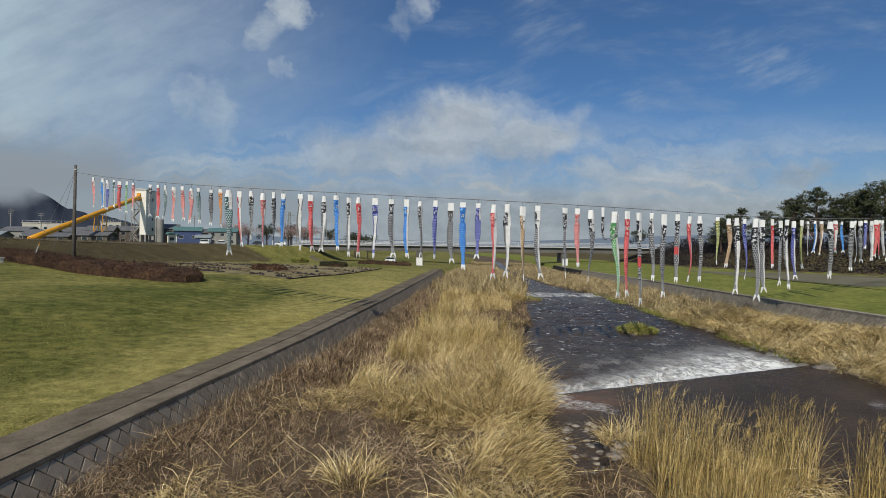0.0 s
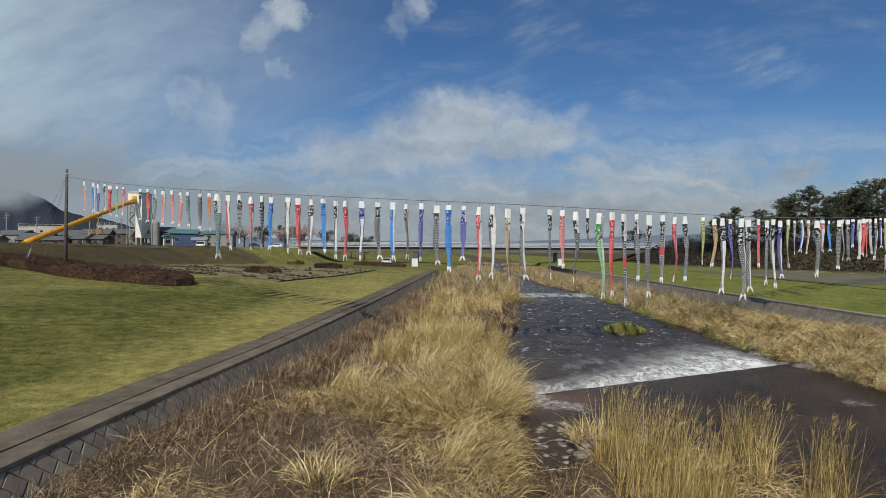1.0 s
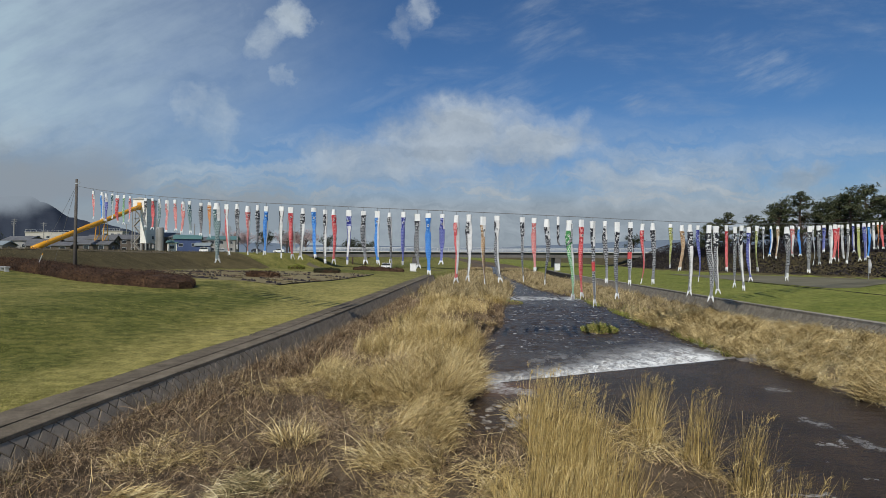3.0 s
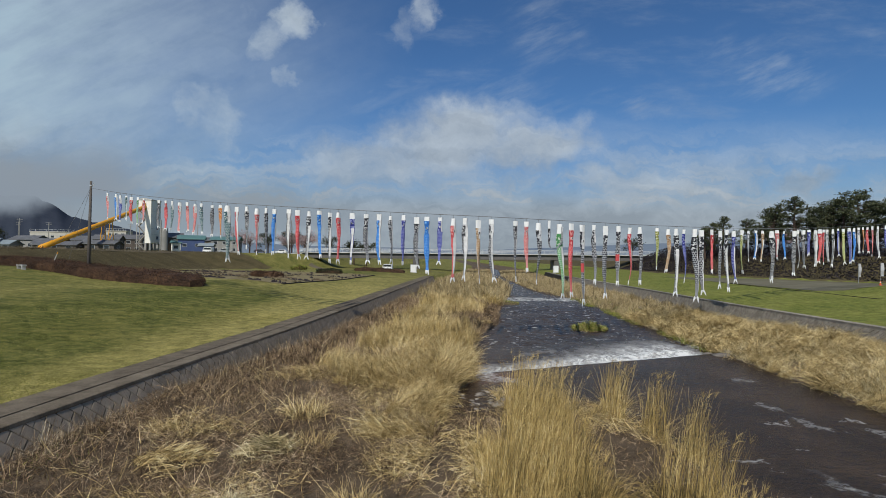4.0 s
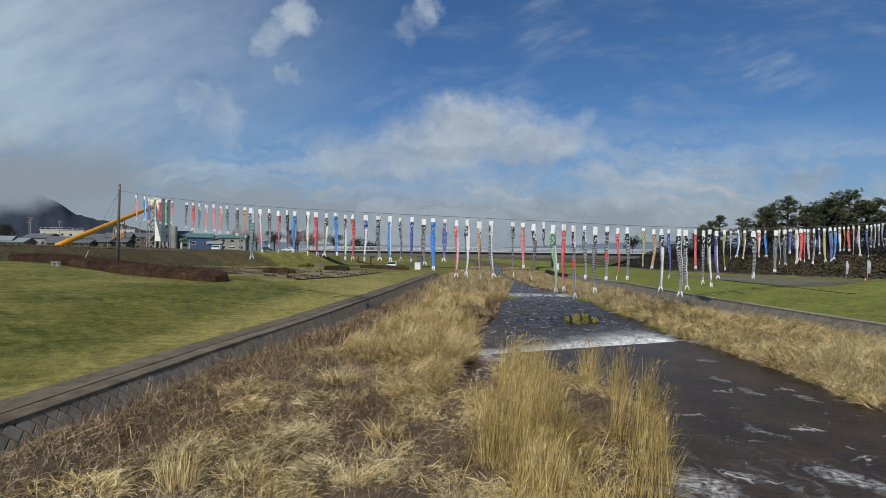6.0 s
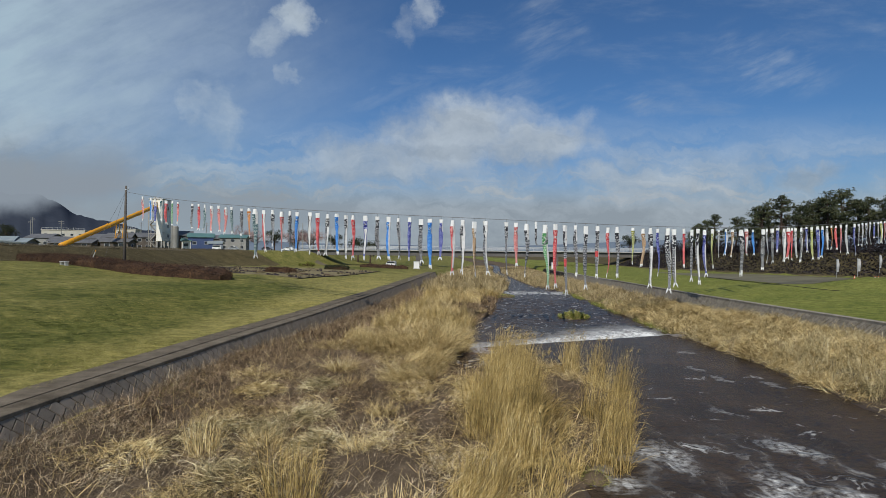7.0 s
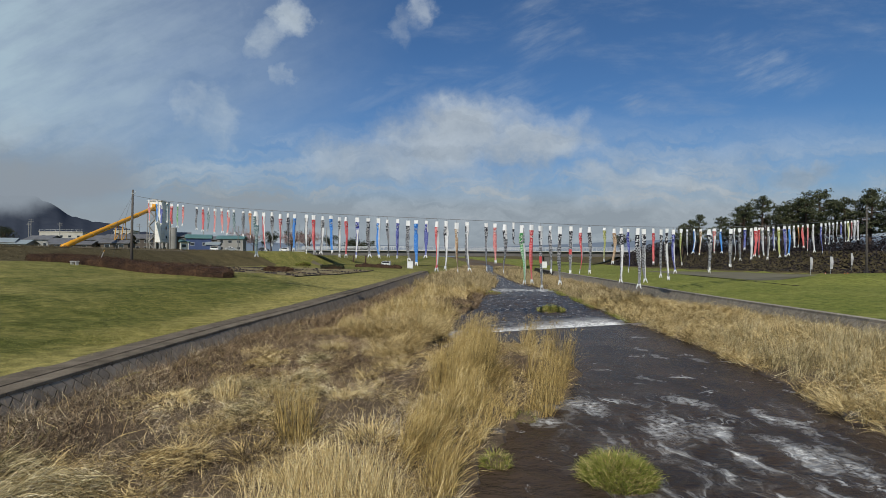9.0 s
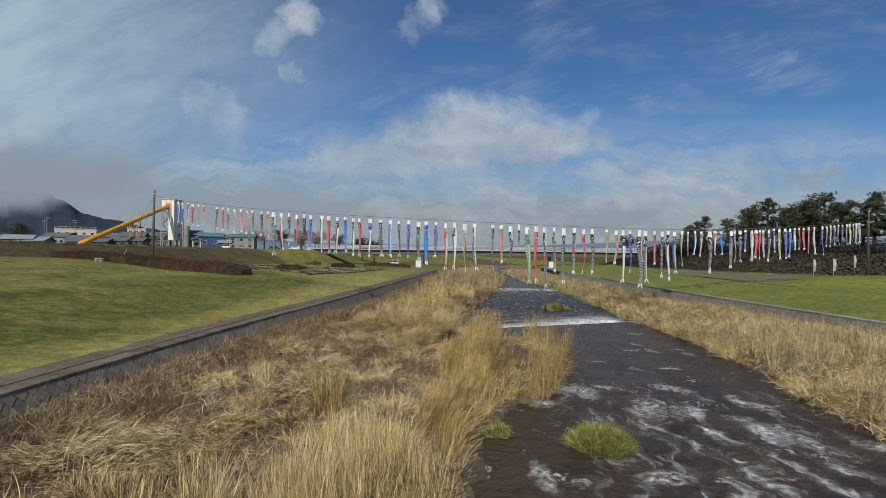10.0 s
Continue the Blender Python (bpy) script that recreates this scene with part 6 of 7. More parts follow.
car("small white van parked on the garden road", -16.6, 172.0, ground_z(-16.6, 172.0) + 0.05, 168, WHITEPAINT, "van")
for x, y, t, paint, kind, lab in ((-80, 180, 170, WHITEPAINT, "van", "white delivery van parked in front of the houses"), (-74.5, 181, 10, GREYPAINT, "car", "silver car parked in front of the houses"), (-64, 186, 5, DARKPAINT, "car", "dark car parked by the embankment road"),
                                (-57.5, 190, 175, WHITEPAINT, "car", "white car parked by the embankment road"), (-114, 172, 10, GREYPAINT, "car", "silver car parked below the tower"), (-121, 174, 160, DARKPAINT, "van", "dark van parked below the tower")):
    car(lab, x, y, ground_z(x, y), t, paint, kind)


# ---- town on the embankment ----
def house(name, label, x, y, w, d, h, turn, wall, roof, roof_h=1.6, flat=False, floors=2, cols=3, base=None):
    b = thing(name, label, "house", (x, y, (ground_z(x, y) if base is None else base)), turn)
    part("wall", Geo().box(-w / 2, -d / 2, -0.5, w / 2, d / 2, h), wall, b)
    if flat:
        part("roof", Geo().box(-w / 2 - 0.25, -d / 2 - 0.25, h, w / 2 + 0.25, d / 2 + 0.25, h + 0.35), roof, b)
        for i in range(9):
            part("roof_rail_post", Geo().box(-w / 2 + i * w / 8.2, -d / 2, h + 0.35, -w / 2 + i * w / 8.2 + 0.1, -d / 2 + 0.1, h + 1.3), STEEL, b)
        part("roof_rail", Geo().box(-w / 2, -d / 2, h + 1.25, w / 2, -d / 2 + 0.08, h + 1.35), STEEL, b)
    else:
        o = 0.5
        g = Geo()
        v = [(-w / 2 - o, -d / 2 - o, h - 0.15), (w / 2 + o, -d / 2 - o, h - 0.15), (w / 2 + o, d / 2 + o, h - 0.15), (-w / 2 - o, d / 2 + o, h - 0.15), (-w / 2 - o, 0, h + roof_h), (w / 2 + o, 0, h + roof_h)]
        v += [(a, q, z + 0.18) for a, q, z in v]
        f = [(6, 7, 11, 10), (8, 9, 10, 11), (0, 4, 5, 1), (2, 5, 4, 3), (0, 1, 7, 6), (2, 3, 9, 8), (0, 6, 10, 4), (3, 4, 10, 9), (1, 5, 11, 7), (2, 8, 11, 5)]
        part("roof", g.add(v, f), roof, b)
        for s in (-1, 1):
            g = Geo()
            g.add([(s * (w / 2 - 0.02), -d / 2, h - 0.1), (s * (w / 2 - 0.02), d / 2, h - 0.1), (s * (w / 2 - 0.02), 0, h + roof_h * 0.95), (s * (w / 2 - 0.2), -d / 2, h - 0.1), (s * (w / 2 - 0.2), d / 2, h - 0.1), (s * (w / 2 - 0.2), 0, h + roof_h * 0.95)], [(0, 1, 2), (5, 4, 3), (0, 3, 4, 1), (1, 4, 5, 2), (2, 5, 3, 0)])
            part("gable", g, wall, b)
    fh = h / floors
    for k in range(floors):
        for i in range(cols):
            cx, cz = -w / 2 + w * (i + 0.5) / cols, k * fh + fh * 0.55
            win = part("window", Geo().box(cx - 0.75, -d / 2 - 0.06, cz - 0.6, cx + 0.75, -d / 2 + 0.02, cz + 0.6), STEEL, b, "pale window frame")
            part("pane", Geo().box(cx - 0.67, -d / 2 - 0.075, cz - 0.52, cx + 0.67, -d / 2 - 0.05, cz + 0.52), DARKGLASS, win)
        cy = 0.0
        win = part("window", Geo().box(w / 2 - 0.02, cy - 0.7, k * fh + fh * 0.55 - 0.55, w / 2 + 0.06, cy + 0.7, k * fh + fh * 0.55 + 0.55), STEEL, b, "pale window frame")
        part("pane", Geo().box(w / 2 + 0.05, cy - 0.62, k * fh + fh * 0.55 - 0.47, w / 2 + 0.075, cy + 0.62, k * fh + fh * 0.55 + 0.47), DARKGLASS, win)
    return b


house("office_building", "cream two storey building with railed flat roof", -205, 279, 20, 12, 10.4, 18, STUCCO, STUCCO, flat=True, floors=2, cols=5, base=6.4)
house("office_building", "pale flat roofed building in the town", -161, 262, 9, 8, 10.5, 10, STUCCO, STUCCO, flat=True, floors=3, cols=3, base=6.4)
house("warehouse", "low warehouse with pale blue metal roof", -146, 172, 9, 8, 2.2, 12, GREYWALL, ROOFBLUE, 1.3, floors=1, cols=4, base=6.3)
house("shed", "low dark shed with grey roof", -116, 158, 12, 6, 2.0, 8, BROWNWALL, ROOF, 1.0, floors=1, cols=3, base=6.2)
house("shed", "low dark open shed with rusty grey roof", -98, 151, 8, 5, 2.3, 6, BROWNWALL, ROOF, 0.9, floors=1, cols=2, base=6.2)
house("shed", "small dark plank shed beside the road", -108.5, 162, 6, 4, 2.6, -12, BROWNWALL, ROOF, 1.0, floors=1, cols=1, base=6.2)
house("house", "dark weathered house behind the conveyor", -116, 182, 8, 6, 4.4, 14, BROWNWALL, ROOF, 1.5, floors=2, cols=2, base=6.3)
house("house", "dark wooden house with grey tiled roof", -122, 205, 9, 7, 5.2, 20, BROWNWALL, ROOF, 1.7, base=6.3)
house("house", "old olive brown house with tiled roof", -127, 192, 10, 7, 4.2, 5, GREYWALL, ROOF, 1.6, floors=1, base=6.3)
house("house", "small house with grey roof", -141, 205, 9, 7, 4.5, -10, BROWNWALL, ROOF, 1.5, base=6.3)
house("house", "narrow dark brown gabled house", -98, 192, 5.5, 8, 5.6, 25, BROWNWALL, ROOF, 1.6, cols=1, base=6.3)
house("house", "blue metal clad house with teal roof", -90.5, 190, 8.5, 6, 5.0, 20, BLUEWALL, TEAL, 1.3, floors=1, cols=2, base=6.3)
house("annex", "cream low annex with teal roof", -94.8, 187.5, 3.0, 4.5, 3.6, 20, CREAM, TEAL, 0.6, floors=1, cols=1, base=6.3)
house("house", "grey two storey house with teal roof", -83, 203, 10, 7, 5.2, 10, GREYWALL, TEAL, 1.2, cols=3, base=6.3)
house("house", "low blue shed beside the houses", -84.5, 189, 4.5, 5, 2.6, 15, BLUEWALL, ROOFBLUE, 0.9, floors=1, cols=1, base=6.3)
for i, (x, y, w, h, t) in enumerate(((-133, 178, 9, 3.0, 10), (-147, 186, 10, 4.2, -8), (-119, 186, 8, 2.6, 15), (-158, 205, 10, 3.8, 5), (-112, 214, 9, 5.0, 10), (-150, 170, 9, 2.8, 20), (-128, 222, 10, 6.0, 0), (-168, 190, 12, 3.0, 8), (-186, 205, 12, 3.6, 12), (-100, 222, 10, 5.4, 12))):
    house("house", "low dark town house with grey roof", x, y, w, 6.5, h, t, (BROWNWALL, GREYWALL, BROWNWALL)[i % 3], (ROOF, ROOF, ROOFBLUE)[i % 3], 1.4, floors=1 if h < 4.5 else 2, cols=3, base=6.2)
house("house", "distant white house with grey roof", -205, 300, 14, 9, 5.5, 10, CREAM, ROOF, 2.0, base=6.4)
house("house", "distant low house with grey roof", -232, 330, 18, 9, 5.0, -5, GREYWALL, ROOF, 2.0, base=6.4)
house("house", "distant house with pale roof", -150, 290, 12, 9, 5.0, 5, GREYWALL, ROOFBLUE, 2.0, base=6.4)


def tower():
    b = thing("batching_tower", "tall cream concrete batching tower with dark windows", "tower", (-101.1, 180.6, 6.2), 3)
    sx, sy = 2.25, 3.5
    for x in (0.5, sx - 0.25):
        for y in (-sy + 0.25, 0.0, sy - 0.25):
            part("leg", Geo().box(x - 0.22, y - 0.22, -0.5, x + 0.22, y + 0.22, 3.4), GREYWALL, b, "grey steel leg")
    part("wall", Geo().box(0.25, -sy, 3.2, sx, sy, 15.2, 0.05), CREAM, b)
    part("upper_wall", Geo().box(-sx, -sy, 15.2, sx, sy, 18.1, 0.05), CREAM, b)
    part("roof", Geo().add([(-sx - 0.25, -sy - 0.25, 18.1), (sx + 0.25, -sy - 0.25, 18.1), (sx + 0.25, sy + 0.25, 18.1), (-sx - 0.25, sy + 0.25, 18.1), (-sx - 0.25, -sy - 0.25, 18.3), (sx + 0.25, -sy - 0.25, 18.3), (sx + 0.25, sy + 0.25, 18.3), (-sx - 0.25, sy + 0.25, 18.3), (0, -sy - 0.25, 18.75), (0, sy + 0.25, 18.75)],
                           [(3, 2, 1, 0), (0, 1, 5, 8, 4), (2, 3, 7, 9, 6), (1, 2, 6, 5), (3, 0, 4, 7), (4, 8, 9, 7), (8, 5, 6, 9)]), PALE_CONC, b)
    for z in range(4, 15, 2):
        part("cladding_seam", Geo().box(sx - 0.01, -sy + 0.1, z + 0.3, sx + 0.03, sy - 0.1, z + 0.36), PALE_CONC, b)
    for y, z in ((0.9, 4.6), (0.9, 8.0), (0.9, 14.6)):
        w = part("window", Geo().box(sx - 0.02, y - 0.55, z, sx + 0.07, y + 0.55, z + 1.2), STEEL, b)
        part("pane", Geo().box(sx + 0.05, y - 0.45, z + 0.1, sx + 0.09, y + 0.45, z + 1.1), DARKGLASS, w)
    part("hatch", Geo().box(-0.6, -sy - 0.5, 14.6, 0.5, -sy + 0.02, 17.0), YELLOW, b, "yellow conveyor housing")
    # outside stair in its frame, flight by flight
    for k in range(5):
        z0, x0, x1 = 0.2 + 2.9 * k, (-2.6 if k % 2 else -0.1), (-0.1 if k % 2 else -2.6)
        part("stair_flight", Geo().add([(x0, -2.6, z0), (x1, -2.6, z0 + 2.9), (x1, -2.6, z0 + 3.15), (x0, -2.6, z0 + 0.25), (x0, -1.7, z0), (x1, -1.7, z0 + 2.9), (x1, -1.7, z0 + 3.15), (x0, -1.7, z0 + 0.25)], [(0, 1, 2, 3), (7, 6, 5, 4), (0, 4, 5, 1), (3, 2, 6, 7), (0, 3, 7, 4), (1, 5, 6, 2)]), GALV, b)
        part("landing", Geo().box(-2.9, -2.7, z0 + 2.8, 0.2, -0.8, z0 + 2.92), GALV, b)
        part("stair_rail", Geo().tube([(x0, -2.65, z0 + 1.1), (x1, -2.65, z0 + 4.0)], 0.06, 5), GALV, b)
    for x, y in ((-2.85, -2.7), (-2.85, -0.9), (-1.4, 2.8), (-0.05, -2.72)):
        part("stair_post", Geo().box(x - 0.1, y - 0.1, -0.5, x + 0.1, y + 0.1, 15.3), GALV, b)
    silo = thing("silo", "weathered grey green concrete silo beside the tower", "silo", (-95.1, 179.5, 6.2))
    part("shell", Geo().tube([(0, 0, -0.5), (0, 0, 8.3)], 1.08, 16), GREYWALL, silo)
    part("cap", Geo().tube([(0, 0, 8.3), (0, 0, 8.7)], [1.12, 0.9], 16), GREYWALL, silo)
    part("pipe", Geo().tube([(-0.9, -0.9, -0.5), (-0.9, -0.9, 11.4)], 0.28, 8), GREYWALL, silo, "grey riser pipe")


def conveyor():
    c = thing("conveyor_pipe", "long yellow inclined conveyor pipe up to the tower", "conveyor")
    a, e = Vector((-96.97, 125, 6.9)), Vector((-100.9, 177.3, 21.9))
    part("pipe", Geo().tube([a.lerp(e, i / 12) for i in range(13)], 0.68, 14), YELLOW, c, smoothed=True)
    for i in range(1, 12, 2):
        p, q = a.lerp(e, i / 12), a.lerp(e, i / 12 + 0.004)
        part("flange", Geo().tube([p, q], 0.76, 14), YELLOW, c)
    for t in (0.52, 0.6):
        p = a.lerp(e, t)
        part("support", Geo().tube([(p.x - 1.2, p.y, 6.0), (p.x - 0.3, p.y, p.z)], 0.12, 6), YELLOW, c)
        part("support", Geo().tube([(p.x + 1.2, p.y, 6.0), (p.x + 0.3, p.y, p.z)], 0.12, 6), YELLOW, c)
        part("brace", Geo().tube([(p.x - 0.9, p.y, 9.0), (p.x + 0.7, p.y, 12.0)], 0.1, 5), YELLOW, c)
    part("foot", Geo().box(a.x - 1.2, a.y - 1.2, 5.6, a.x + 1.2, a.y + 1.6, 6.7), YELLOW, c)


tower()
conveyor()


def utility_pole(x, y, h, base=6.3):
    p = thing("utility_pole", "grey concrete utility pole with crossarms in the town", "utility pole", (x, y, base), 20, "utility poles of the town")
    part("shaft", Geo().tube([(0, 0, -0.4), (0, 0, h)], [0.2, 0.13], 8), GREYWALL, p)
    for z in (h - 0.5, h - 1.3):
        part("crossarm", Geo().box(-1.1, -0.06, z, 1.1, 0.06, z + 0.12), GREYWALL, p)


for x, y, h in ((-190, 235, 15), (-212, 262, 15), (-170, 226, 13), (-129, 217, 12), (-77, 194, 10), (-100, 215, 12), (-58, 212, 12), (-47, 216, 11)):
    utility_pole(x, y, h)


def pylon(x, y, h):
    p = thing("lattice_pylon", "slender grey lattice pylon beyond the bridge", "pylon", (x, y, 6.0))
    for s in (-1, 1):
        for q in (-1, 1):
            part("leg", Geo().tube([(s * 1.6, q * 1.6, -1), (s * 0.4, q * 0.4, h)], 0.12, 4), GREYWALL, p)
    for k in range(7):
        z, w = k * h / 7, 1.6 - 1.2 * k / 7
        part("brace", Geo().tube([(-w, -w, z), (w, -w, z + h / 7)], 0.07, 4), GREYWALL, p)
    for z in (h * 0.75, h * 0.9):
        part("crossarm", Geo().tube([(-3, 0, z), (3, 0, z)], 0.1, 4), GREYWALL, p)


pylon(-86, 300, 20)


# ---- trees ----
def pine(seed, label):
    """A red pine of unit height 10: bent trunk, tiers of limbs that rise at their tips, ragged pads of needles along them."""
    rng = random.Random(seed)
    nr = np.random.default_rng(seed)
    t = thing("pine_tree", label, "tree", group="pines on the bank")
    bend = [rng.uniform(-0.5, 0.5) for _ in range(4)]
    path = [Vector((0.2 * bend[0] * i + 0.3 * bend[1] * math.sin(i * 1.1), 0.2 * bend[2] * i, i * 1.2 - 0.4)) for i in range(9)]
    part("trunk", Geo().tube(path, [0.26 - 0.028 * i for i in range(9)], 8), BARK, t, smoothed=True)
    pts = []
    for i in range(30):
        z = 2.8 + 6.3 * ((i + rng.random()) / 30)
        k = min(7, int((z + 0.4) / 1.2))
        p = path[k].lerp(path[k + 1], (z + 0.4) / 1.2 - k)
        a, reach = rng.uniform(0, 6.283), (0.7 + 3.0 * ((9.6 - z) / 7.0) ** 0.7) * rng.uniform(0.45, 1.15)
        out, side = Vector((math.cos(a), math.sin(a), 0)), Vector((-math.sin(a), math.cos(a), 0))
        sag, rise = rng.uniform(-0.25, 0.1) * reach * 0.4, rng.uniform(0.25, 0.75)
        curve = [p + out * reach * s + Vector((0, 0, sag * math.sin(math.pi * s) + rise * s * s)) for s in (0, 0.35, 0.7, 1.0)]
        part("limb", Geo().tube(curve, [0.085, 0.06, 0.035, 0.015], 5), BARK, t)
        for j in range(5):
            s = rng.uniform(0.3, 1.08)
            c = p + out * reach * s + side * rng.gauss(0, 0.28 * s) + Vector((0, 0, sag * math.sin(math.pi * min(s, 1)) + rise * s * s + 0.08))
            q = nr.normal(0, 1, (22, 3)) * np.array([0.4, 0.26, 0.07]) * rng.uniform(0.7, 1.25)
            pts.append(np.array(c)[None] + q[:, :1] * np.array(out)[None] + q[:, 1:2] * np.array(side)[None] + q[:, 2:] * np.array([[0, 0, 1.0]]))
            # upright shoots
            for _ in range(2):
                b = np.array(c) + nr.normal(0, 1, 3) * np.array([0.22, 0.22, 0.03])
                pts.append(b[None] + nr.normal(0, 1, (8, 3)) * np.array([0.05, 0.05, 0.06]) + nr.uniform(0, 1, (8, 1)) * np.array([[0.0, 0.0, 0.34]]))
    for h in np.linspace(-0.7, 0.55, 6):
        c = np.array(path[-1]) + np.array([rng.gauss(0, 0.12), rng.gauss(0, 0.12), h])
        pts.append(nr.normal(0, 1, (36, 3)) * np.array([0.3 - 0.2 * h, 0.3 - 0.2 * h, 0.12]) + c)
    leaf_cloud(nr, np.concatenate(pts), 0.125, NEEDLE, "crown", t, 0.7)
    return t


def leafy(seed, label, mat, name="broadleaf_tree", leaves=2600, spread=1.0):
    rng = random.Random(seed)
    nr = np.random.default_rng(seed)
    t = thing(name, label, "tree")
    part("trunk", Geo().tube([(0, 0, -0.3), (0.05, 0, 1.2), (0.1, 0.05, 2.6), (0.1, 0.1, 3.6)], [0.2, 0.16, 0.12, 0.06], 8), BARK, t, smoothed=True)
    pts = []
    for i in range(13):
        a, z0 = rng.uniform(0, 6.283), rng.uniform(1.1, 3.0)
        e = Vector((math.cos(a) * rng.uniform(0.7, 2.1) * spread, math.sin(a) * rng.uniform(0.7, 2.1) * spread, z0 + rng.uniform(0.8, 2.2)))
        part("limb", Geo().tube([(0.08, 0.05, z0), Vector((0.08, 0.05, z0)).lerp(e, 0.5) + Vector((0, 0, 0.2)), e], [0.08, 0.05, 0.02], 5), BARK, t)
        for _ in range(3):
            c = e + Vector((rng.gauss(0, 0.35), rng.gauss(0, 0.35), rng.gauss(0.1, 0.3)))
            pts.append(nr.normal(0, 1, (leaves // 39, 3)) * 0.36 * rng.uniform(0.7, 1.2) + np.array(c))
    leaf_cloud(nr, np.concatenate(pts), 0.13, mat, "crown", t, 0.9)
    return t


pines = [pine(300 + i, "dark green pine tree with bare trunk on the bank") for i in range(4)]
PINES = [(73, 141, 8.6), (72, 137, 9.4), (75.5, 134, 11.2), (80.5, 133, 10.2), (81, 123, 13.0), (85, 120, 14.8), (89, 121, 12.4), (90, 112, 14.0), (94, 111, 15.4), (98, 113, 13.0), (99, 104, 14.8), (104, 104, 15.0), (103, 96, 14.5),
         (109, 98, 15.5), (106, 88, 14.5), (113, 91, 15.5), (110, 80, 15.0), (117, 84, 15.5), (115, 72, 15.0), (78, 143, 10.0), (86, 130, 12.0), (95, 122, 13.0), (83, 127, 11.5), (87, 116, 12.0), (92, 116, 13.5), (96, 107, 13.0), (101, 100, 13.5), (106, 93, 14.0), (101, 110, 13.5), (108, 104, 14.0), (111, 86, 14.0), (113, 78, 14.0), (119, 78, 14.5), (118, 92, 15.0)]
tree_rng = random.Random(21)
for i, (x, y, h) in enumerate(PINES):
    m = pose(x, y, ground_z(x, y) - 0.1, 0, 0, tree_rng.uniform(0, 360)) @ Matrix.Diagonal((h / 8.2, h / 8.2, h / 10.2, 1))
    if i < 4:
        pines[i].matrix_basis = m
    else:
        o = copy_thing(pines[i % 4], pose(0, 0, 0))
        o.matrix_basis = m
ever = leafy(401, "dark evergreen tree beyond the bridge", LEAF)
cher = leafy(402, "pale pink cherry tree in blossom beyond the embankment", BLOSSOM, "cherry_tree", 1500, 1.3)
EVER = [(-73, 222, 1.7), (-64, 226, 1.8), (-38, 232, 2.1), (-33, 236, 2.0), (-48, 228, 1.5), (86, 232, 1.6), (-240, 280, 2.5)]
CHER = [(-84, 216, 2.0), (-78, 214, 1.7), (-62, 215, 1.7), (-54, 214, 1.8), (-57, 220, 1.9), (100, 128, 1.6), (93, 132, 1.6), (112, 108, 1.7), (104, 116, 1.7), (96, 118, 1.5), (108, 99, 1.6), (114, 96, 1.7), (100, 122, 1.5), (88, 134, 1.4)]
for src, spots in ((ever, EVER), (cher, CHER)):
    for i, (x, y, s) in enumerate(spots):
        m = pose(x, y, ground_z(x, y) - 0.1, 0, 0, tree_rng.uniform(0, 360)) @ Matrix.Scale(s, 4)
        o = src if i == 0 else copy_thing(src, pose(0, 0, 0))
        o.matrix_basis = m
# scrub leaves whose dark tone also carries the shade under the pines
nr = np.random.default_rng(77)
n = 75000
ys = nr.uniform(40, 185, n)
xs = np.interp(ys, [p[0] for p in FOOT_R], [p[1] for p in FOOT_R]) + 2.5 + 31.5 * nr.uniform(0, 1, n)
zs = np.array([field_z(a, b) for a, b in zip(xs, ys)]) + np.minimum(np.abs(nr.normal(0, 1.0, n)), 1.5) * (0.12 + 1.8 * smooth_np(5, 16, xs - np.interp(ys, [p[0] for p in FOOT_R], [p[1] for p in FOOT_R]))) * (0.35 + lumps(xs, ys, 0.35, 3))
tagged(leaf_cloud(nr, np.stack([xs, ys, zs], 1), 0.24, SCRUB, "undergrowth"), "undergrowth below the pines, toned dark for their shade", "shrubs", kind="stuff")
n = 42000
ys = nr.uniform(10, 155, n)
xs = np.interp(ys, [p[0] for p in CREST_L], [p[1] for p in CREST_L]) + nr.uniform(-4, 13, n)
zs = np.array([ground_z(a, b) for a, b in zip(xs, ys)]) + np.abs(nr.normal(0, 0.16, n))
tagged(leaf_cloud(nr, np.stack([xs, ys, zs], 1), 0.095, BANKLEAF, "bank_weeds"), "brown dead weeds covering the embankment", "dead weeds", kind="stuff")


# ---- mountains ----
def ridge(name, label, mat, dist, az0, az1, heights, seed, rough):
    g, v, cols = Geo(), [], 120
    for i in range(cols + 1):
        t = i / cols
        a = radians(az0 + (az1 - az0) * t)
        h = float(np.interp(t, [p[0] for p in heights], [p[1] for p in heights]))
        for k in range(9):
            s = k / 8
            d = dist * (0.75 + 0.25 * s)
            hh = h * s ** 0.8 + rough * h * 0.12 * noise.noise((t * 14, s * 3, seed)) * s + rough * h * 0.05 * noise.noise((t * 60, s * 9, seed))
            v.append((math.sin(a) * d, math.cos(a) * d, hh if k else -5))
        v.append((math.sin(a) * dist * 1.2, math.cos(a) * dist * 1.2, -5))
    f = [(i * 10 + k, (i + 1) * 10 + k, (i + 1) * 10 + k + 1, i * 10 + k + 1) for i in range(cols) for k in range(9)]
    return tagged(part(name, g.add(v, f), mat, smoothed=True), label, kind="structure")


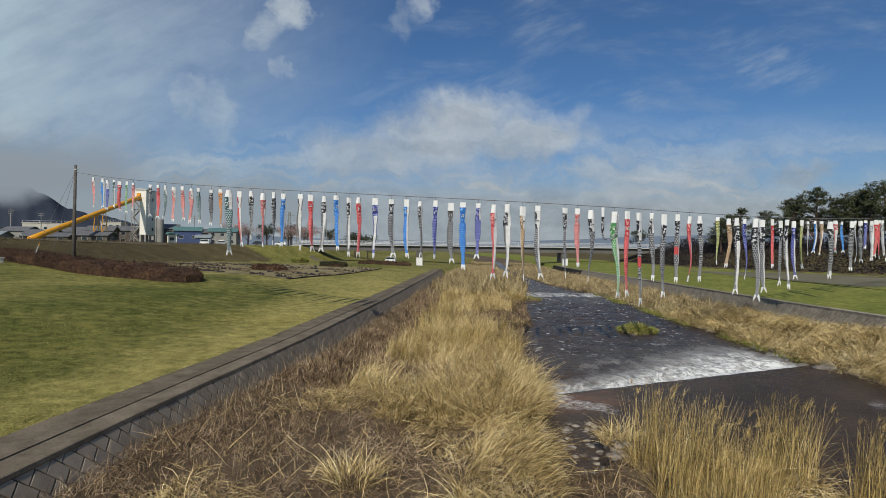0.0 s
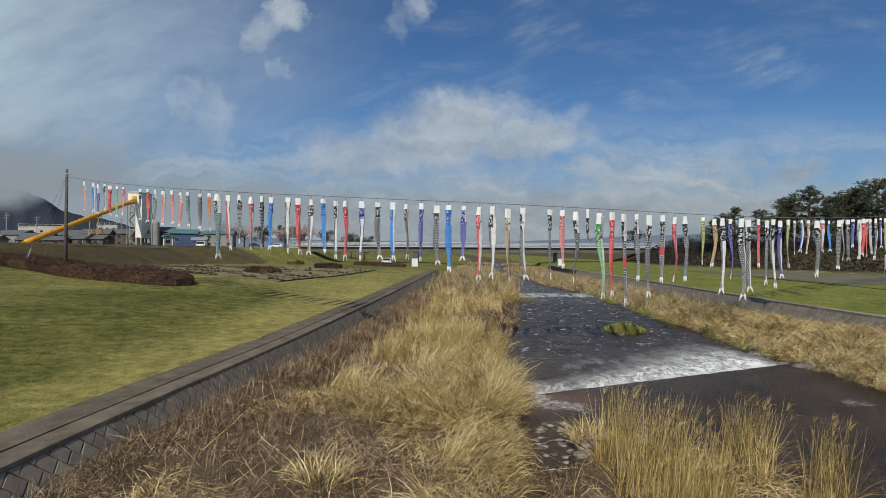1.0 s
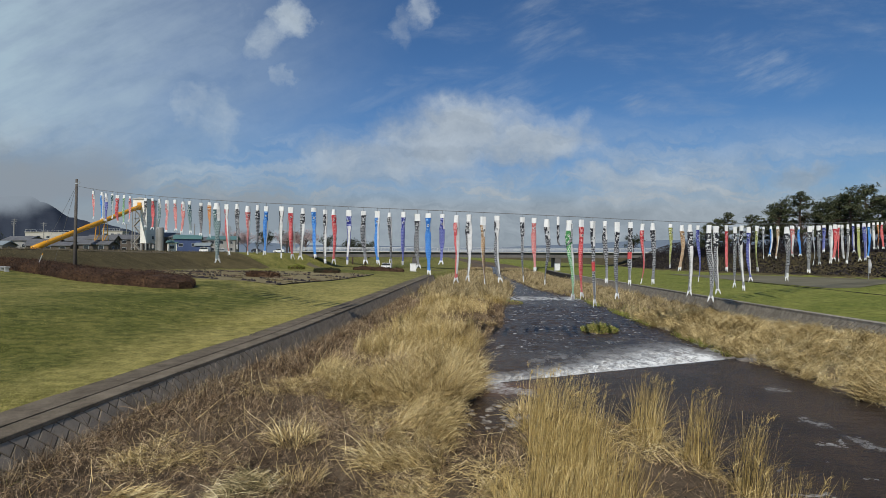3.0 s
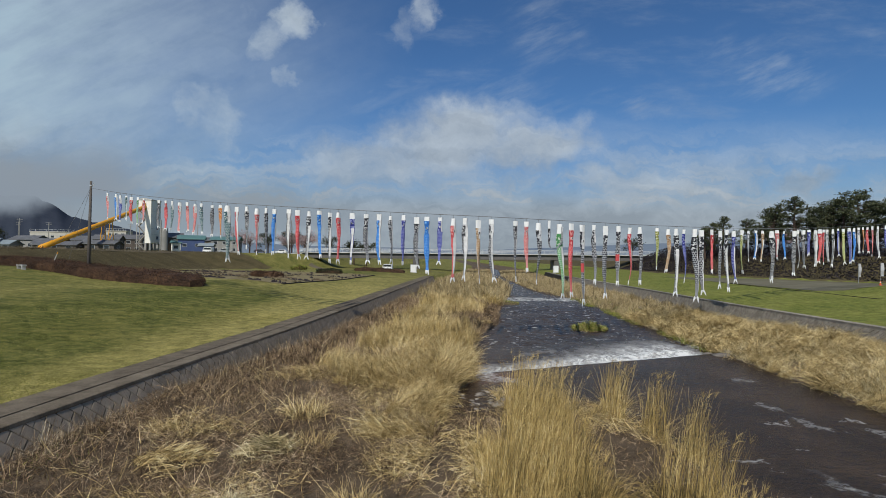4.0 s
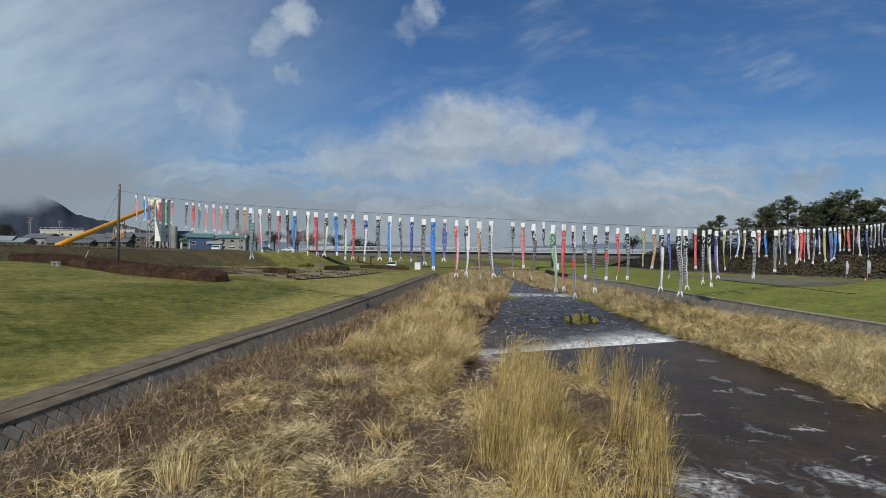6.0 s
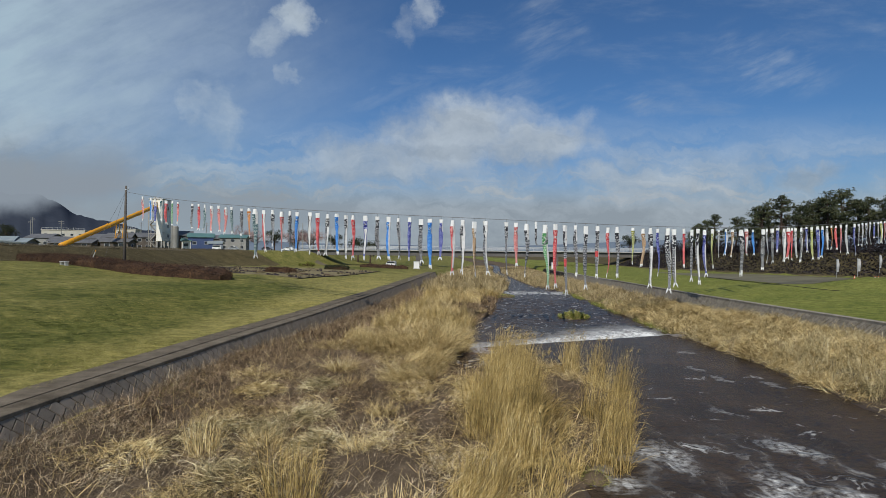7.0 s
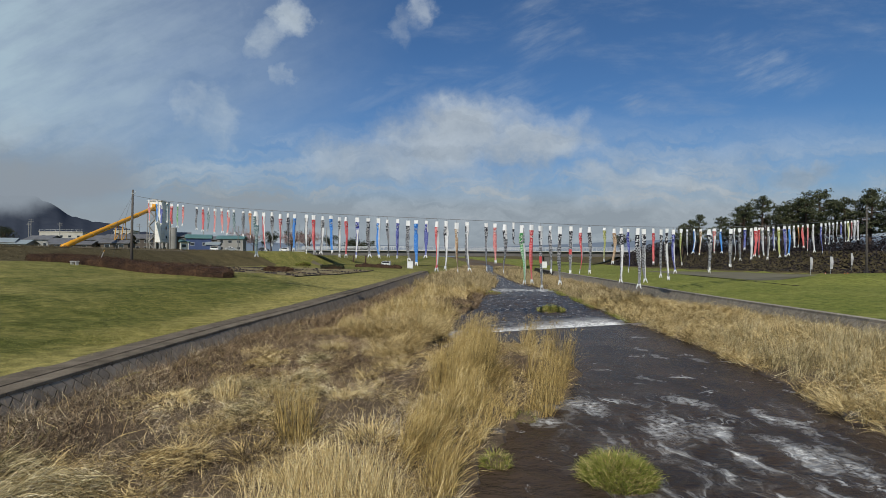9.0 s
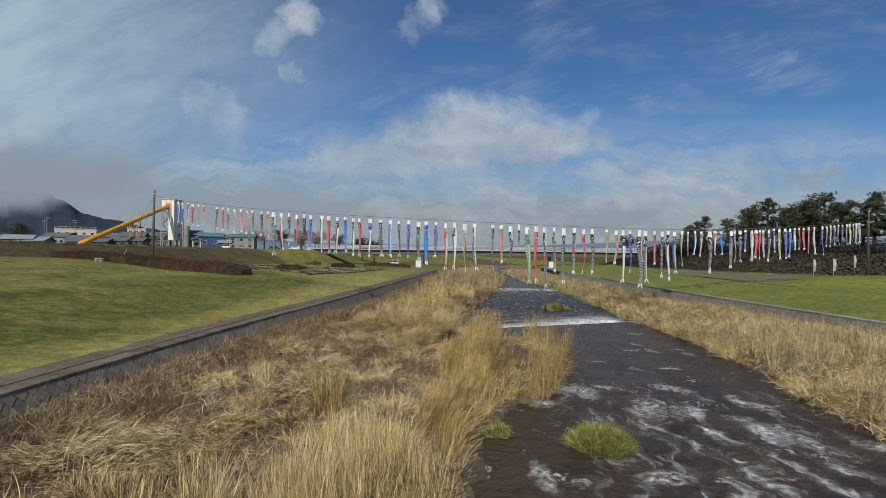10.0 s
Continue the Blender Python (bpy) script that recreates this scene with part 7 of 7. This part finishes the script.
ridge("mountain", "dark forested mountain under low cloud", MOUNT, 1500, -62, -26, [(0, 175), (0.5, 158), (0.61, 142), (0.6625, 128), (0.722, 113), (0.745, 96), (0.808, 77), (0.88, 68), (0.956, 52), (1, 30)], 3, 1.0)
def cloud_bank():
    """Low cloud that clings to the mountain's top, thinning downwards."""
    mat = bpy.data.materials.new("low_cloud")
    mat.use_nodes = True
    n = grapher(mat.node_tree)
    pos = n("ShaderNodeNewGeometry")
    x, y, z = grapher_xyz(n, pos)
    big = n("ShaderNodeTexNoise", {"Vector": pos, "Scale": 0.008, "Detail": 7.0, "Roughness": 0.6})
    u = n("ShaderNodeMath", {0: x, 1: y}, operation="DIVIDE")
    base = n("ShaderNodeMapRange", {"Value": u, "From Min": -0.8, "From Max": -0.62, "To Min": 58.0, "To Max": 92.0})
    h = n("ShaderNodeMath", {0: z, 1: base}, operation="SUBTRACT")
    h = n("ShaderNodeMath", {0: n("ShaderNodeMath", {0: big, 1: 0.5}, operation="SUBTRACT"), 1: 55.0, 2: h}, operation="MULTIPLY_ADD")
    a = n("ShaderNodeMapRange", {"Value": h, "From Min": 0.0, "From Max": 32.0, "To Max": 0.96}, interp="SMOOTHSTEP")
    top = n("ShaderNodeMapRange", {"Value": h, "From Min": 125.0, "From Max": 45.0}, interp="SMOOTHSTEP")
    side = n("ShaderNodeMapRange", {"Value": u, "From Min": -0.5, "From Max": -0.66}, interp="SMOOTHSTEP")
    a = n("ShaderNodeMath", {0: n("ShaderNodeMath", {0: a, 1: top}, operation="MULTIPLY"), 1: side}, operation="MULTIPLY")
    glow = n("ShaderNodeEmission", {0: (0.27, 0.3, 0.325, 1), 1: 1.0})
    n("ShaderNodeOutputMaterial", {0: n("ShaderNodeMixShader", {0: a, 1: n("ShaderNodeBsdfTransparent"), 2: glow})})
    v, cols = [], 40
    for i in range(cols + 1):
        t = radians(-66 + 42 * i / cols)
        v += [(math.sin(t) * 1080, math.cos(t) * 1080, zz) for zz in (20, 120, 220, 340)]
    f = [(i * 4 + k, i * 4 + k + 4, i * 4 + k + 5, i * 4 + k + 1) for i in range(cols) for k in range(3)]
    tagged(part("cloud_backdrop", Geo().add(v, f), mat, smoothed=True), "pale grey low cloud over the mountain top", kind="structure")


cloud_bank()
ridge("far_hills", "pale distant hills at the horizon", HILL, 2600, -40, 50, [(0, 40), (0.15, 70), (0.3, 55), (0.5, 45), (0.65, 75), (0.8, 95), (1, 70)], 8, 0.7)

# ---- facing blocks, piece by piece ----
facing(WALL_L, 1, 1.475, -30, 109, wall_left, (-6.0, 14.0), inset=0.035)
facing(WALL_R, -1, 1.17, -30, 120, wall_right, (900, 901), mat=RUBBLE)
